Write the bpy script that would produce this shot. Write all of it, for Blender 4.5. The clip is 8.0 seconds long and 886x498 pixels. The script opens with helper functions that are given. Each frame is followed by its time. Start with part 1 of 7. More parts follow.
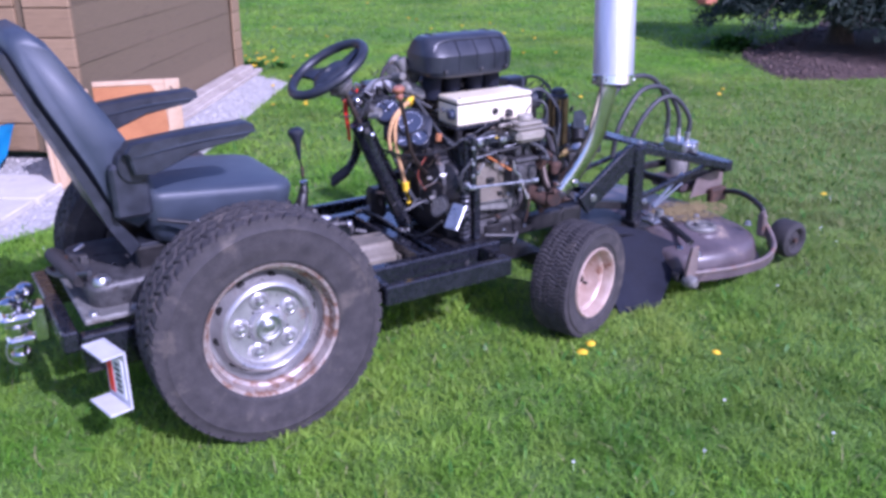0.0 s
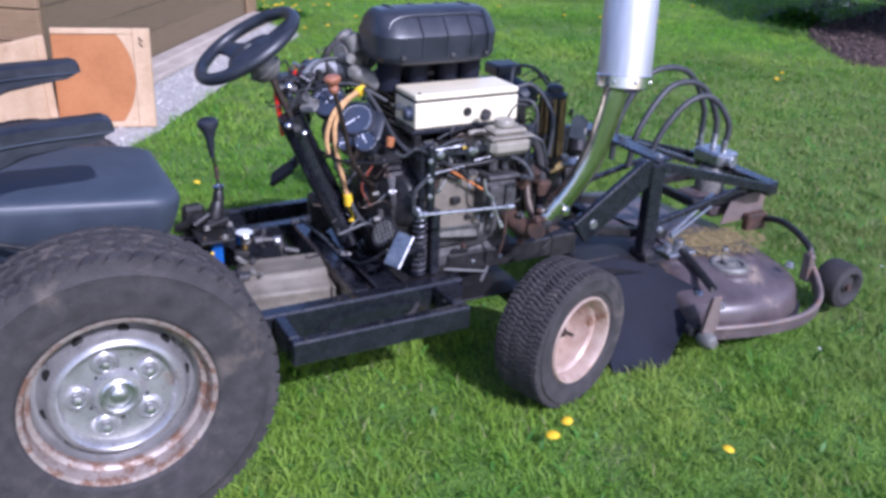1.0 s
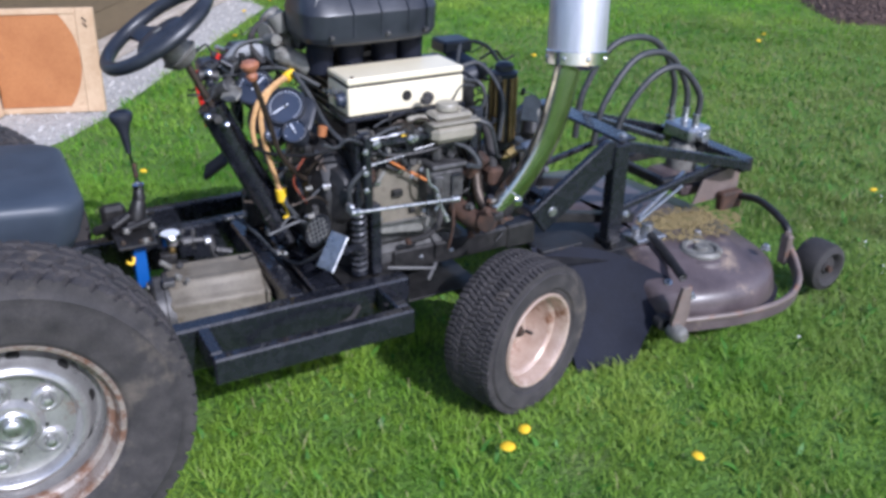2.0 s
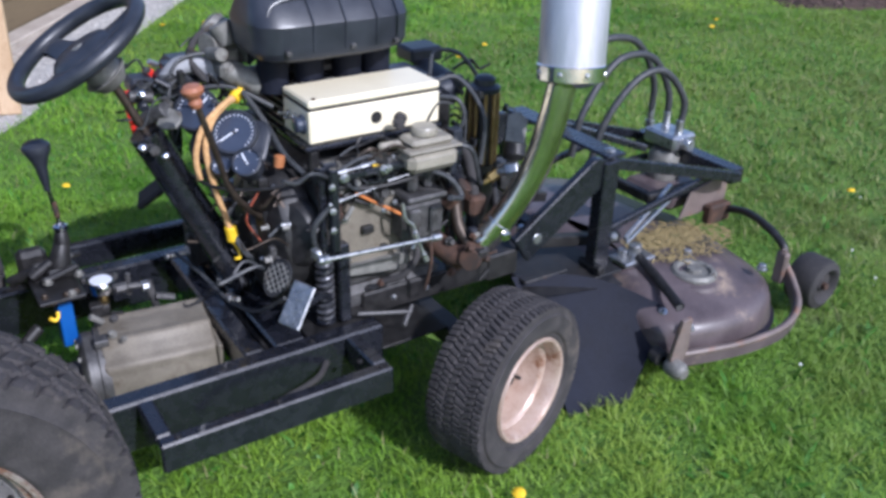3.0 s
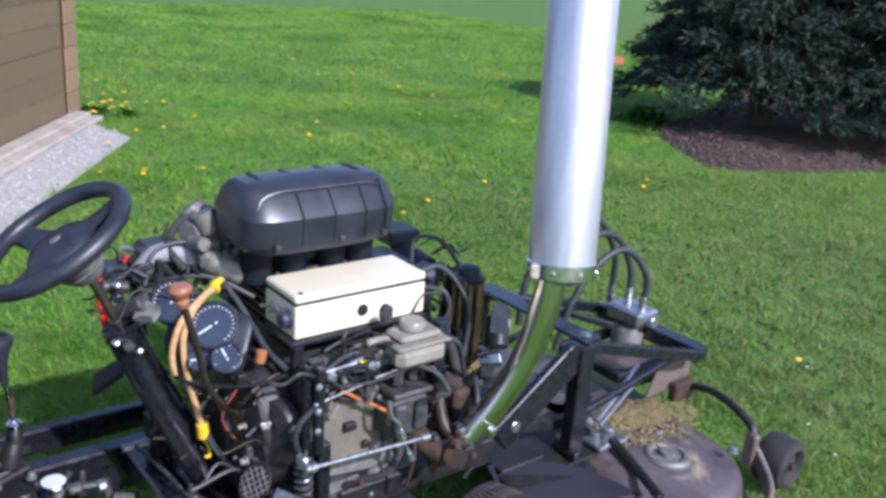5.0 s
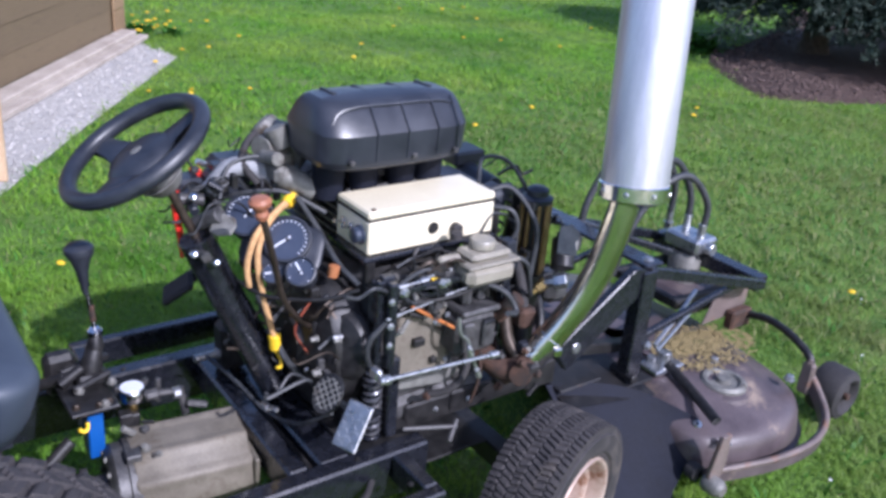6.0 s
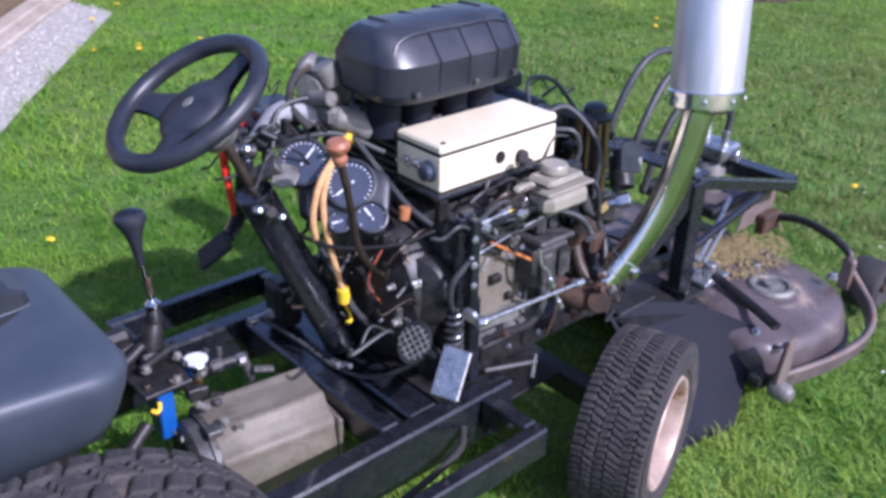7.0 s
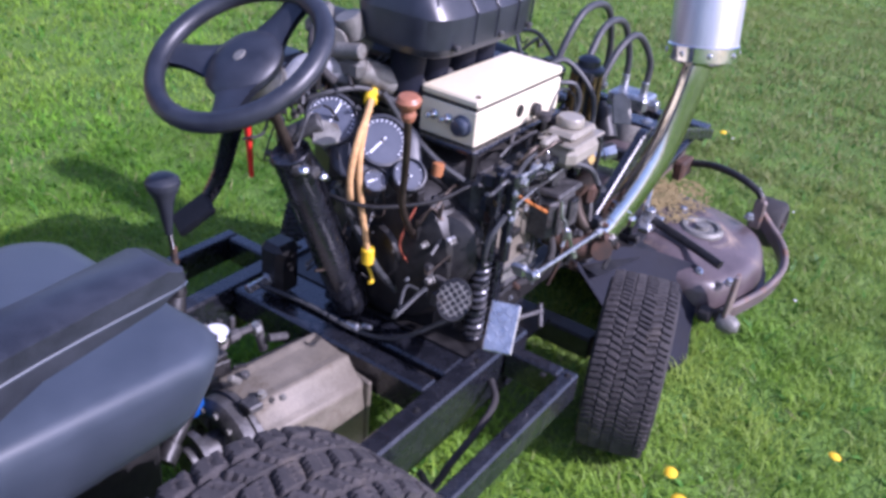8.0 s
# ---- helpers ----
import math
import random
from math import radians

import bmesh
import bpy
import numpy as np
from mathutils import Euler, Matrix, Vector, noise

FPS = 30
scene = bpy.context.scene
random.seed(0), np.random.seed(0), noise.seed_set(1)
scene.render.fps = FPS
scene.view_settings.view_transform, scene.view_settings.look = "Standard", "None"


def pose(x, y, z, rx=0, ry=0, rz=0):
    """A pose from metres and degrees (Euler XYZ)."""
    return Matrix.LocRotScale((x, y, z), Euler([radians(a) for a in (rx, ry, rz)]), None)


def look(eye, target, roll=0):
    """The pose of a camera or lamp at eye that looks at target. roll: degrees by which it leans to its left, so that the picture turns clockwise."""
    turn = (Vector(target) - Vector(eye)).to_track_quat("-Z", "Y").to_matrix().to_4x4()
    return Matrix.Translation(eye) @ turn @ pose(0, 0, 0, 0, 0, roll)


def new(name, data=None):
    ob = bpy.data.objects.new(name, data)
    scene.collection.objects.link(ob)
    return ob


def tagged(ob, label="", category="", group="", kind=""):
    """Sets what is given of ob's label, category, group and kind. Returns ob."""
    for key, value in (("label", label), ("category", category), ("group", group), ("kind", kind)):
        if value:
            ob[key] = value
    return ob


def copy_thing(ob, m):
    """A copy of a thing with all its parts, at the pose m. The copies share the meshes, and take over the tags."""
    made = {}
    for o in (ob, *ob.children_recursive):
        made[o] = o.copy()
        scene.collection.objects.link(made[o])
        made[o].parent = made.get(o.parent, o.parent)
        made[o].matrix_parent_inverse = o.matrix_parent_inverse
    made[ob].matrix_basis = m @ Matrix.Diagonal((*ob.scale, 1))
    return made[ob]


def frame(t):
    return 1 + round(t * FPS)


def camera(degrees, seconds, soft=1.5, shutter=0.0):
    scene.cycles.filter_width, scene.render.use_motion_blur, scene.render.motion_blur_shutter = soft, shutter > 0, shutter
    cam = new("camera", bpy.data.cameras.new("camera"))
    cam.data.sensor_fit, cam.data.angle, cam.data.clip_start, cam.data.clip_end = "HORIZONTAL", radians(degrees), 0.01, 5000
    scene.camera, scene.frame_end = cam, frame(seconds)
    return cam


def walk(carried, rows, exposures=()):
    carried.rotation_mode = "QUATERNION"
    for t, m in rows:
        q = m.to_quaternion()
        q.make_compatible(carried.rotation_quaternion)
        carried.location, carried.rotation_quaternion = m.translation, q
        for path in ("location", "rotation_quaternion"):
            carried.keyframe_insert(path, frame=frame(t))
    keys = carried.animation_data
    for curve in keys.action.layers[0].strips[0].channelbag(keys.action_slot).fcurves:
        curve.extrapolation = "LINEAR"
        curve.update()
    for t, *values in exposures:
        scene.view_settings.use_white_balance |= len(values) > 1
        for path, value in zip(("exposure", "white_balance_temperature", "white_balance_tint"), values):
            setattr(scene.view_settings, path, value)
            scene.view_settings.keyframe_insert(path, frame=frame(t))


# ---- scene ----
cam = camera(53.5, 8.0, soft=3.3)
PATH = [
    (0, (-0.741, -2.635, 1.371), (0.239, -1.041, 0.663), -0.6),
    (0.5, (-0.435, -2.313, 1.337), (0.492, -0.715, 0.571), 0.9),
    (1, (-0.158, -2.167, 1.355), (0.715, -0.561, 0.542), 2.3),
    (1.2, (-0.084, -2.168, 1.357), (0.768, -0.564, 0.521), 1.6),
    (2.3, (0.067, -1.953, 1.341), (0.958, -0.398, 0.453), 0.2),
    (2.5, (0.081, -1.887, 1.347), (1.049, -0.364, 0.486), 1.4),
    (3, (0.115, -1.735, 1.348), (1.103, -0.261, 0.426), 1.6),
    (3.5, (0.195, -1.589, 1.361), (1.231, -0.113, 0.497), 3.1),
    (4, (0.173, -1.553, 1.397), (1.295, -0.103, 0.596), 4.3),
    (4.5, (0.090, -1.566, 1.425), (1.265, -0.104, 0.732), 3.9),
    (4.7, (0.069, -1.572, 1.438), (1.270, -0.105, 0.801), 4.2),
    (5.8, (0.011, -1.567, 1.419), (1.153, -0.081, 0.721), 4.3),
    (6, (-0.013, -1.533, 1.413), (1.099, -0.072, 0.619), 4.9),
    (6.5, (-0.107, -1.463, 1.388), (1.042, -0.046, 0.566), 4.6),
    (7, (-0.161, -1.307, 1.355), (1.029, 0.016, 0.439), 1.0),
    (7.5, (-0.251, -1.143, 1.349), (1.075, 0.015, 0.399), 4.5),
    (8, (-0.440, -0.977, 1.334), (1.025, -0.040, 0.347), 6.0),
]
walk(cam, [(t, look(eye, target, roll)) for t, eye, target, roll in PATH], [(0, 0.53, 5080, 48), (0.5, 0.42, 5130, 38), (1.2, 0.37, 5330, 28), (2.5, 0.23, 5550, 15), (3.5, 0.42, 5450, 24), (4.0, 0.47, 5430, 28), (4.5, 0.44, 5500, 21), (6, 0.48, 5470, 24), (7, 0.54, 5480, 31), (7.5, 0.56, 5540, 32), (8, 0.73, 5500, 39)])

# ---- light ----
SUN_WAY = Vector((0.12 * 0.80, -0.99 * 0.80, 0.62)).normalized()
world = bpy.data.worlds.new("sky")
scene.world = world
world.use_nodes = True
wn = world.node_tree.nodes
sky = wn.new("ShaderNodeTexSky")
sky.sky_type, sky.sun_disc = "NISHITA", False
sky.sun_elevation = math.asin(SUN_WAY.z)
sky.sun_rotation = math.atan2(SUN_WAY.x, SUN_WAY.y)
sky.air_density, sky.dust_density = 1.0, 1.5
world.node_tree.links.new(sky.outputs[0], wn["Background"].inputs[0])
wn["Background"].inputs[1].default_value = 0.15
sun = new("sun", bpy.data.lights.new("sun", "SUN"))
sun.data.energy, sun.data.angle, sun.data.color = 4.2, radians(0.8), (1.0, 0.96, 0.90)
sun.matrix_world = look(SUN_WAY * 30, (0, 0, 0))


# ---- materials ----
def material(name, low, high, rough=0.6, metal=0.0, scale=30.0, fine=300.0, bump=0.15, stain=None, stain_scale=6.0, stain_from=0.55, island=0.0,
             spec=0.5, coat=0.0, stretch=(1, 1, 1), depth=0.002, stain_rough=None, obj_random=0.0):
    """A surface that wanders between two colours at two scales, with fine relief, and with stains where a third colour is given."""
    m = bpy.data.materials.new(name)
    m.use_nodes = True
    n, l = m.node_tree.nodes, m.node_tree.links
    p = n["Principled BSDF"]
    tc, mp = n.new("ShaderNodeTexCoord"), n.new("ShaderNodeMapping")
    mp.inputs["Scale"].default_value = stretch
    l.new(tc.outputs["Object"], mp.inputs[0])

    def noise_node(s, detail=4.0, rg=0.6):
        k = n.new("ShaderNodeTexNoise")
        k.inputs["Scale"].default_value, k.inputs["Detail"].default_value, k.inputs["Roughness"].default_value = s, detail, rg
        l.new(mp.outputs[0], k.inputs["Vector"])
        return k

    big, small = noise_node(scale), noise_node(fine, 2.0)
    add = n.new("ShaderNodeMath")
    add.operation = "MULTIPLY_ADD"
    l.new(small.outputs[0], add.inputs[0])
    add.inputs[1].default_value = 0.5
    l.new(big.outputs[0], add.inputs[2])
    ramp = n.new("ShaderNodeMapRange")
    ramp.inputs["From Min"].default_value, ramp.inputs["From Max"].default_value = 0.5, 1.0
    l.new(add.outputs[0], ramp.inputs["Value"])
    fac = ramp.outputs[0]
    if island or obj_random:
        info = n.new("ShaderNodeNewGeometry" if island else "ShaderNodeObjectInfo")
        mixv = n.new("ShaderNodeMix")
        mixv.inputs["Factor"].default_value = island or obj_random
        l.new(fac, mixv.inputs["A"])
        l.new(info.outputs["Random Per Island" if island else "Random"], mixv.inputs["B"])
        fac = mixv.outputs["Result"]
    mix = n.new("ShaderNodeMix")
    mix.data_type = "RGBA"
    l.new(fac, mix.inputs["Factor"])
    mix.inputs["A"].default_value, mix.inputs["B"].default_value = (*low, 1), (*high, 1)
    colour = mix.outputs["Result"]
    rr = n.new("ShaderNodeMapRange")
    rr.inputs["To Min"].default_value, rr.inputs["To Max"].default_value = max(rough - 0.12, 0.03), min(rough + 0.12, 1)
    l.new(big.outputs[0], rr.inputs["Value"])
    rough_out = rr.outputs[0]
    if stain:
        st = noise_node(stain_scale, 6.0, 0.7)
        sr = n.new("ShaderNodeMapRange")
        sr.inputs["From Min"].default_value, sr.inputs["From Max"].default_value = stain_from, stain_from + 0.12
        l.new(st.outputs[0], sr.inputs["Value"])
        m2 = n.new("ShaderNodeMix")
        m2.data_type = "RGBA"
        l.new(sr.outputs[0], m2.inputs["Factor"])
        l.new(colour, m2.inputs["A"])
        m2.inputs["B"].default_value = (*stain, 1)
        colour = m2.outputs["Result"]
        if stain_rough is not None:
            m3 = n.new("ShaderNodeMix")
            l.new(sr.outputs[0], m3.inputs["Factor"])
            l.new(rough_out, m3.inputs["A"])
            m3.inputs["B"].default_value = stain_rough
            rough_out = m3.outputs["Result"]
    l.new(colour, p.inputs["Base Color"])
    l.new(rough_out, p.inputs["Roughness"])
    p.inputs["Metallic"].default_value = metal
    p.inputs["Specular IOR Level"].default_value = spec
    p.inputs["Coat Weight"].default_value = coat
    if bump:
        b = n.new("ShaderNodeBump")
        b.inputs["Strength"].default_value, b.inputs["Distance"].default_value = bump, depth
        l.new(add.outputs[0], b.inputs["Height"])
        l.new(b.outputs[0], p.inputs["Normal"])
    return m


M = {
    "black_paint": material("black gloss paint on steel", (0.006, 0.007, 0.010), (0.016, 0.017, 0.023), 0.27, 0, 40, 400, 0.12, (0.07, 0.06, 0.05), 14, 0.68, spec=0.6, coat=0.35, stain_rough=0.8),
    "black_iron": material("oily black iron", (0.007, 0.007, 0.008), (0.036, 0.034, 0.033), 0.42, 0.2, 45, 350, 0.35, (0.10, 0.065, 0.042), 22, 0.64, stain_rough=0.8),
    "plastic": material("black moulded plastic", (0.011, 0.013, 0.018), (0.032, 0.036, 0.047), 0.4, 0, 25, 500, 0.15, (0.1, 0.1, 0.095), 18, 0.68),
    "airbox": material("weathered black plastic", (0.016, 0.018, 0.024), (0.04, 0.044, 0.055), 0.33, 0, 14, 500, 0.2, (0.14, 0.14, 0.135), 25, 0.68, stain_rough=0.7),
    "rubber": material("worn tyre rubber", (0.016, 0.0145, 0.0145), (0.043, 0.039, 0.038), 0.8, 0, 16, 200, 0.4, (0.11, 0.085, 0.065), 9, 0.66),
    "tread": material("dusty tread rubber", (0.019, 0.017, 0.018), (0.052, 0.046, 0.045), 0.8, 0, 30, 260, 0.4, (0.09, 0.075, 0.062), 7, 0.55),
    "flap": material("black rubber sheet", (0.006, 0.007, 0.012), (0.015, 0.017, 0.027), 0.66, 0, 9, 160, 0.3, (0.03, 0.029, 0.03), 11, 0.62, spec=0.13, stain_rough=0.8),
    "vinyl": material("dark slate vinyl", (0.033, 0.043, 0.058), (0.051, 0.064, 0.085), 0.48, 0, 12, 700, 0.3, (0.085, 0.098, 0.115), 10, 0.68, depth=0.0008),
    "silver": material("silver wheel paint", (0.28, 0.272, 0.27), (0.46, 0.45, 0.445), 0.3, 0.6, 18, 220, 0.1, (0.24, 0.14, 0.085), 13, 0.60, stain_rough=0.8),
    "rim_lip": material("rust-edged silver wheel lip", (0.27, 0.215, 0.185), (0.44, 0.385, 0.35), 0.38, 0.4, 30, 260, 0.15, (0.19, 0.105, 0.068), 26, 0.47, stain_rough=0.8),
    "front_rim": material("faded off-white wheel enamel", (0.36, 0.25, 0.19), (0.54, 0.43, 0.36), 0.38, 0.25, 20, 220, 0.12, (0.22, 0.1, 0.05), 14, 0.56, stain_rough=0.85),
    "chrome": material("polished chrome", (0.62, 0.62, 0.63), (0.8, 0.8, 0.81), 0.15, 1, 30, 300, 0.03),
    "pipe": material("polished stainless pipe", (0.6, 0.57, 0.52), (0.8, 0.78, 0.74), 0.14, 1, 9, 100, 0.03, (0.38, 0.3, 0.22), 10, 0.62),
    "brushed": material("brushed aluminium sleeve", (0.52, 0.52, 0.57), (0.66, 0.65, 0.71), 0.42, 0.72, 60, 500, 0.1, stretch=(1, 1, 0.06)),
    "zinc": material("zinc plated steel", (0.36, 0.365, 0.37), (0.6, 0.605, 0.61), 0.3, 0.9, 60, 400, 0.1, (0.3, 0.25, 0.2), 30, 0.66),
    "alloy": material("dull cast aluminium", (0.11, 0.107, 0.096), (0.25, 0.243, 0.22), 0.58, 0.3, 35, 300, 0.5, (0.07, 0.055, 0.04), 16, 0.56, stain_rough=0.85),
    "alloy_dark": material("grimy engine casting", (0.028, 0.027, 0.028), (0.13, 0.127, 0.125), 0.5, 0.4, 40, 300, 0.5, (0.03, 0.025, 0.02), 20, 0.55, stain_rough=0.85),
    "trans": material("greasy weathered aluminium gear casing", (0.115, 0.1, 0.076), (0.225, 0.198, 0.155), 0.6, 0.15, 18, 260, 0.5, (0.09, 0.073, 0.05), 9, 0.54, stain_rough=0.8),
    "cream": material("cream enamel", (0.66, 0.585, 0.41), (0.77, 0.70, 0.52), 0.35, 0, 8, 200, 0.04, (0.42, 0.27, 0.15), 20, 0.7),
    "rust": material("rusted iron", (0.035, 0.020, 0.015), (0.105, 0.055, 0.034), 0.8, 0.2, 40, 250, 0.6, (0.03, 0.024, 0.02), 18, 0.5),
    "lever": material("dark worn steel rod", (0.03, 0.022, 0.016), (0.085, 0.065, 0.05), 0.45, 0.6, 40, 250, 0.3),
    "deck": material("scuffed brown-grey deck enamel", (0.056, 0.043, 0.045), (0.118, 0.093, 0.094), 0.36, 0, 10, 200, 0.15, (0.24, 0.185, 0.14), 8, 0.575, stain_rough=0.75),
    "deck_rim": material("worn deck edge", (0.11, 0.085, 0.075), (0.19, 0.15, 0.135), 0.42, 0.1, 16, 200, 0.2, (0.2, 0.1, 0.06), 11, 0.54, stain_rough=0.8),
    "moss": material("dried grass clippings", (0.23, 0.175, 0.075), (0.37, 0.285, 0.12), 0.95, 0, 60, 300, 1.0, (0.15, 0.15, 0.05), 20, 0.6, depth=0.01, island=0.5),
    "grey_paint": material("light grey primer", (0.42, 0.42, 0.43), (0.55, 0.55, 0.56), 0.55, 0, 20, 300, 0.1, (0.3, 0.25, 0.2), 16, 0.68),
    "label": material("white printed label", (0.7, 0.69, 0.66), (0.8, 0.79, 0.77), 0.45, 0, 20, 300, 0.05),
    "red": material("red plastic", (0.55, 0.02, 0.015), (0.75, 0.04, 0.02), 0.4, 0, 30, 200, 0.1),
    "blue": material("blue enamel", (0.006, 0.06, 0.26), (0.012, 0.1, 0.36), 0.38, 0, 25, 250, 0.1, (0.05, 0.05, 0.05), 20, 0.64),
    "yellow": material("yellow plastic", (0.72, 0.45, 0.01), (0.85, 0.58, 0.02), 0.45, 0, 30, 200, 0.1),
    "orange": material("orange lacquer", (0.38, 0.12, 0.03), (0.5, 0.18, 0.05), 0.4, 0, 30, 200, 0.1),
    "cord": material("tan woven elastic cord", (0.42, 0.23, 0.09), (0.62, 0.38, 0.17), 0.85, 0, 90, 700, 0.6),
    "knobwood": material("brown bakelite knob", (0.23, 0.085, 0.04), (0.36, 0.15, 0.08), 0.4, 0, 30, 250, 0.15),
    "brass": material("brass", (0.5, 0.33, 0.1), (0.7, 0.5, 0.2), 0.32, 1, 40, 300, 0.1),
    "bronze": material("brown bronze tubes", (0.16, 0.1, 0.04), (0.36, 0.24, 0.11), 0.4, 0.7, 40, 300, 0.2),
    "hose": material("black braided hose", (0.02, 0.022, 0.024), (0.055, 0.057, 0.06), 0.5, 0, 60, 500, 0.3),
    "fluid_pot": material("yellowed translucent plastic", (0.19, 0.172, 0.135), (0.31, 0.285, 0.23), 0.3, 0, 14, 200, 0.1, (0.15, 0.115, 0.075), 14, 0.6),
    # bluish base colour stands in for sky reflected in the gauge glass
    "dial": material("dark dial face, sky reflection in its colour", (0.026, 0.034, 0.055), (0.04, 0.05, 0.078), 0.35, 0, 30, 200, 0, coat=0.8),
    "dial_white": material("white dial marks", (0.55, 0.57, 0.62), (0.7, 0.72, 0.76), 0.5, 0, 30, 200, 0),
    "copper_lamp": material("dull orange lens", (0.3, 0.11, 0.04), (0.42, 0.17, 0.07), 0.4, 0, 30, 200, 0.1),
    "copper": material("red-brown wire", (0.25, 0.05, 0.03), (0.35, 0.1, 0.05), 0.5, 0, 30, 200, 0.1),
    "spring": material("dark coil steel", (0.05, 0.05, 0.055), (0.16, 0.16, 0.17), 0.3, 0.6, 40, 300, 0.1, (0.1, 0.08, 0.07), 40, 0.6),
    "tape": material("grey cloth tape", (0.2, 0.205, 0.215), (0.33, 0.335, 0.35), 0.7, 0.0, 30, 300, 0.2),
    "plank": material("weathered brown timber", (0.085, 0.06, 0.031), (0.168, 0.122, 0.066), 0.85, 0, 9, 90, 0.6, (0.085, 0.06, 0.035), 4, 0.58, stretch=(1, 1, 8), obj_random=0.55),
    "plank_light": material("pale sun-bleached timber", (0.175, 0.112, 0.056), (0.29, 0.195, 0.105), 0.85, 0, 9, 90, 0.6, (0.14, 0.09, 0.05), 4, 0.56, stretch=(1, 1, 8), obj_random=0.45),
    "sill": material("bleached grey timber sill", (0.28, 0.235, 0.19), (0.45, 0.395, 0.33), 0.9, 0, 7, 80, 0.6, (0.22, 0.17, 0.14), 5, 0.6),
    "pine": material("pale pine board", (0.40, 0.265, 0.15), (0.54, 0.39, 0.25), 0.65, 0, 6, 80, 0.3, (0.31, 0.18, 0.10), 7, 0.62, stretch=(1, 1, 6)),
    "orange_ply": material("orange stained plywood", (0.29, 0.105, 0.03), (0.43, 0.18, 0.06), 0.6, 0, 5, 90, 0.25, (0.25, 0.095, 0.035), 5, 0.56),
    "gravel": material("pale grey gravel", (0.29, 0.275, 0.25), (0.52, 0.495, 0.46), 0.95, 0, 45, 200, 1.0, (0.24, 0.23, 0.21), 20, 0.56, depth=0.015),
    "stone": material("gravel stones", (0.26, 0.25, 0.23), (0.62, 0.59, 0.55), 0.9, 0, 60, 200, 0.4, island=0.8),
    "slab": material("pale concrete paving", (0.38, 0.35, 0.3), (0.52, 0.49, 0.43), 0.9, 0, 9, 150, 0.5, (0.27, 0.25, 0.2), 6, 0.58, obj_random=0.3),
    "tarp": material("blue woven tarpaulin", (0.0, 0.11, 0.24), (0.01, 0.19, 0.36), 0.45, 0, 14, 300, 0.3),
    "bark": material("purple-brown bark mulch", (0.042, 0.025, 0.019), (0.105, 0.065, 0.05), 0.95, 0, 26, 120, 1.0, (0.24, 0.18, 0.16), 18, 0.62, depth=0.03),
    "chip": material("bark chips", (0.04, 0.025, 0.021), (0.17, 0.115, 0.095), 0.9, 0, 40, 200, 0.5, island=0.8),
    "trunk": material("grey-brown conifer bark", (0.045, 0.036, 0.028), (0.11, 0.09, 0.07), 0.95, 0, 20, 90, 1.0, depth=0.02),
    "brick": material("red brick", (0.28, 0.09, 0.05), (0.42, 0.16, 0.09), 0.85, 0, 18, 150, 0.5, obj_random=0.4),
    "dandelion": material("dandelion petals", (0.62, 0.37, 0.0), (0.75, 0.5, 0.01), 0.8, 0, 60, 300, 0.2),
    "straw": material("dry straw blades", (0.15, 0.15, 0.055), (0.30, 0.28, 0.13), 0.9, 0, 30, 200, 0, island=0.8),
    "white_flower": material("daisy petals", (0.75, 0.75, 0.72), (0.85, 0.85, 0.83), 0.7, 0, 60, 300, 0.1),
}


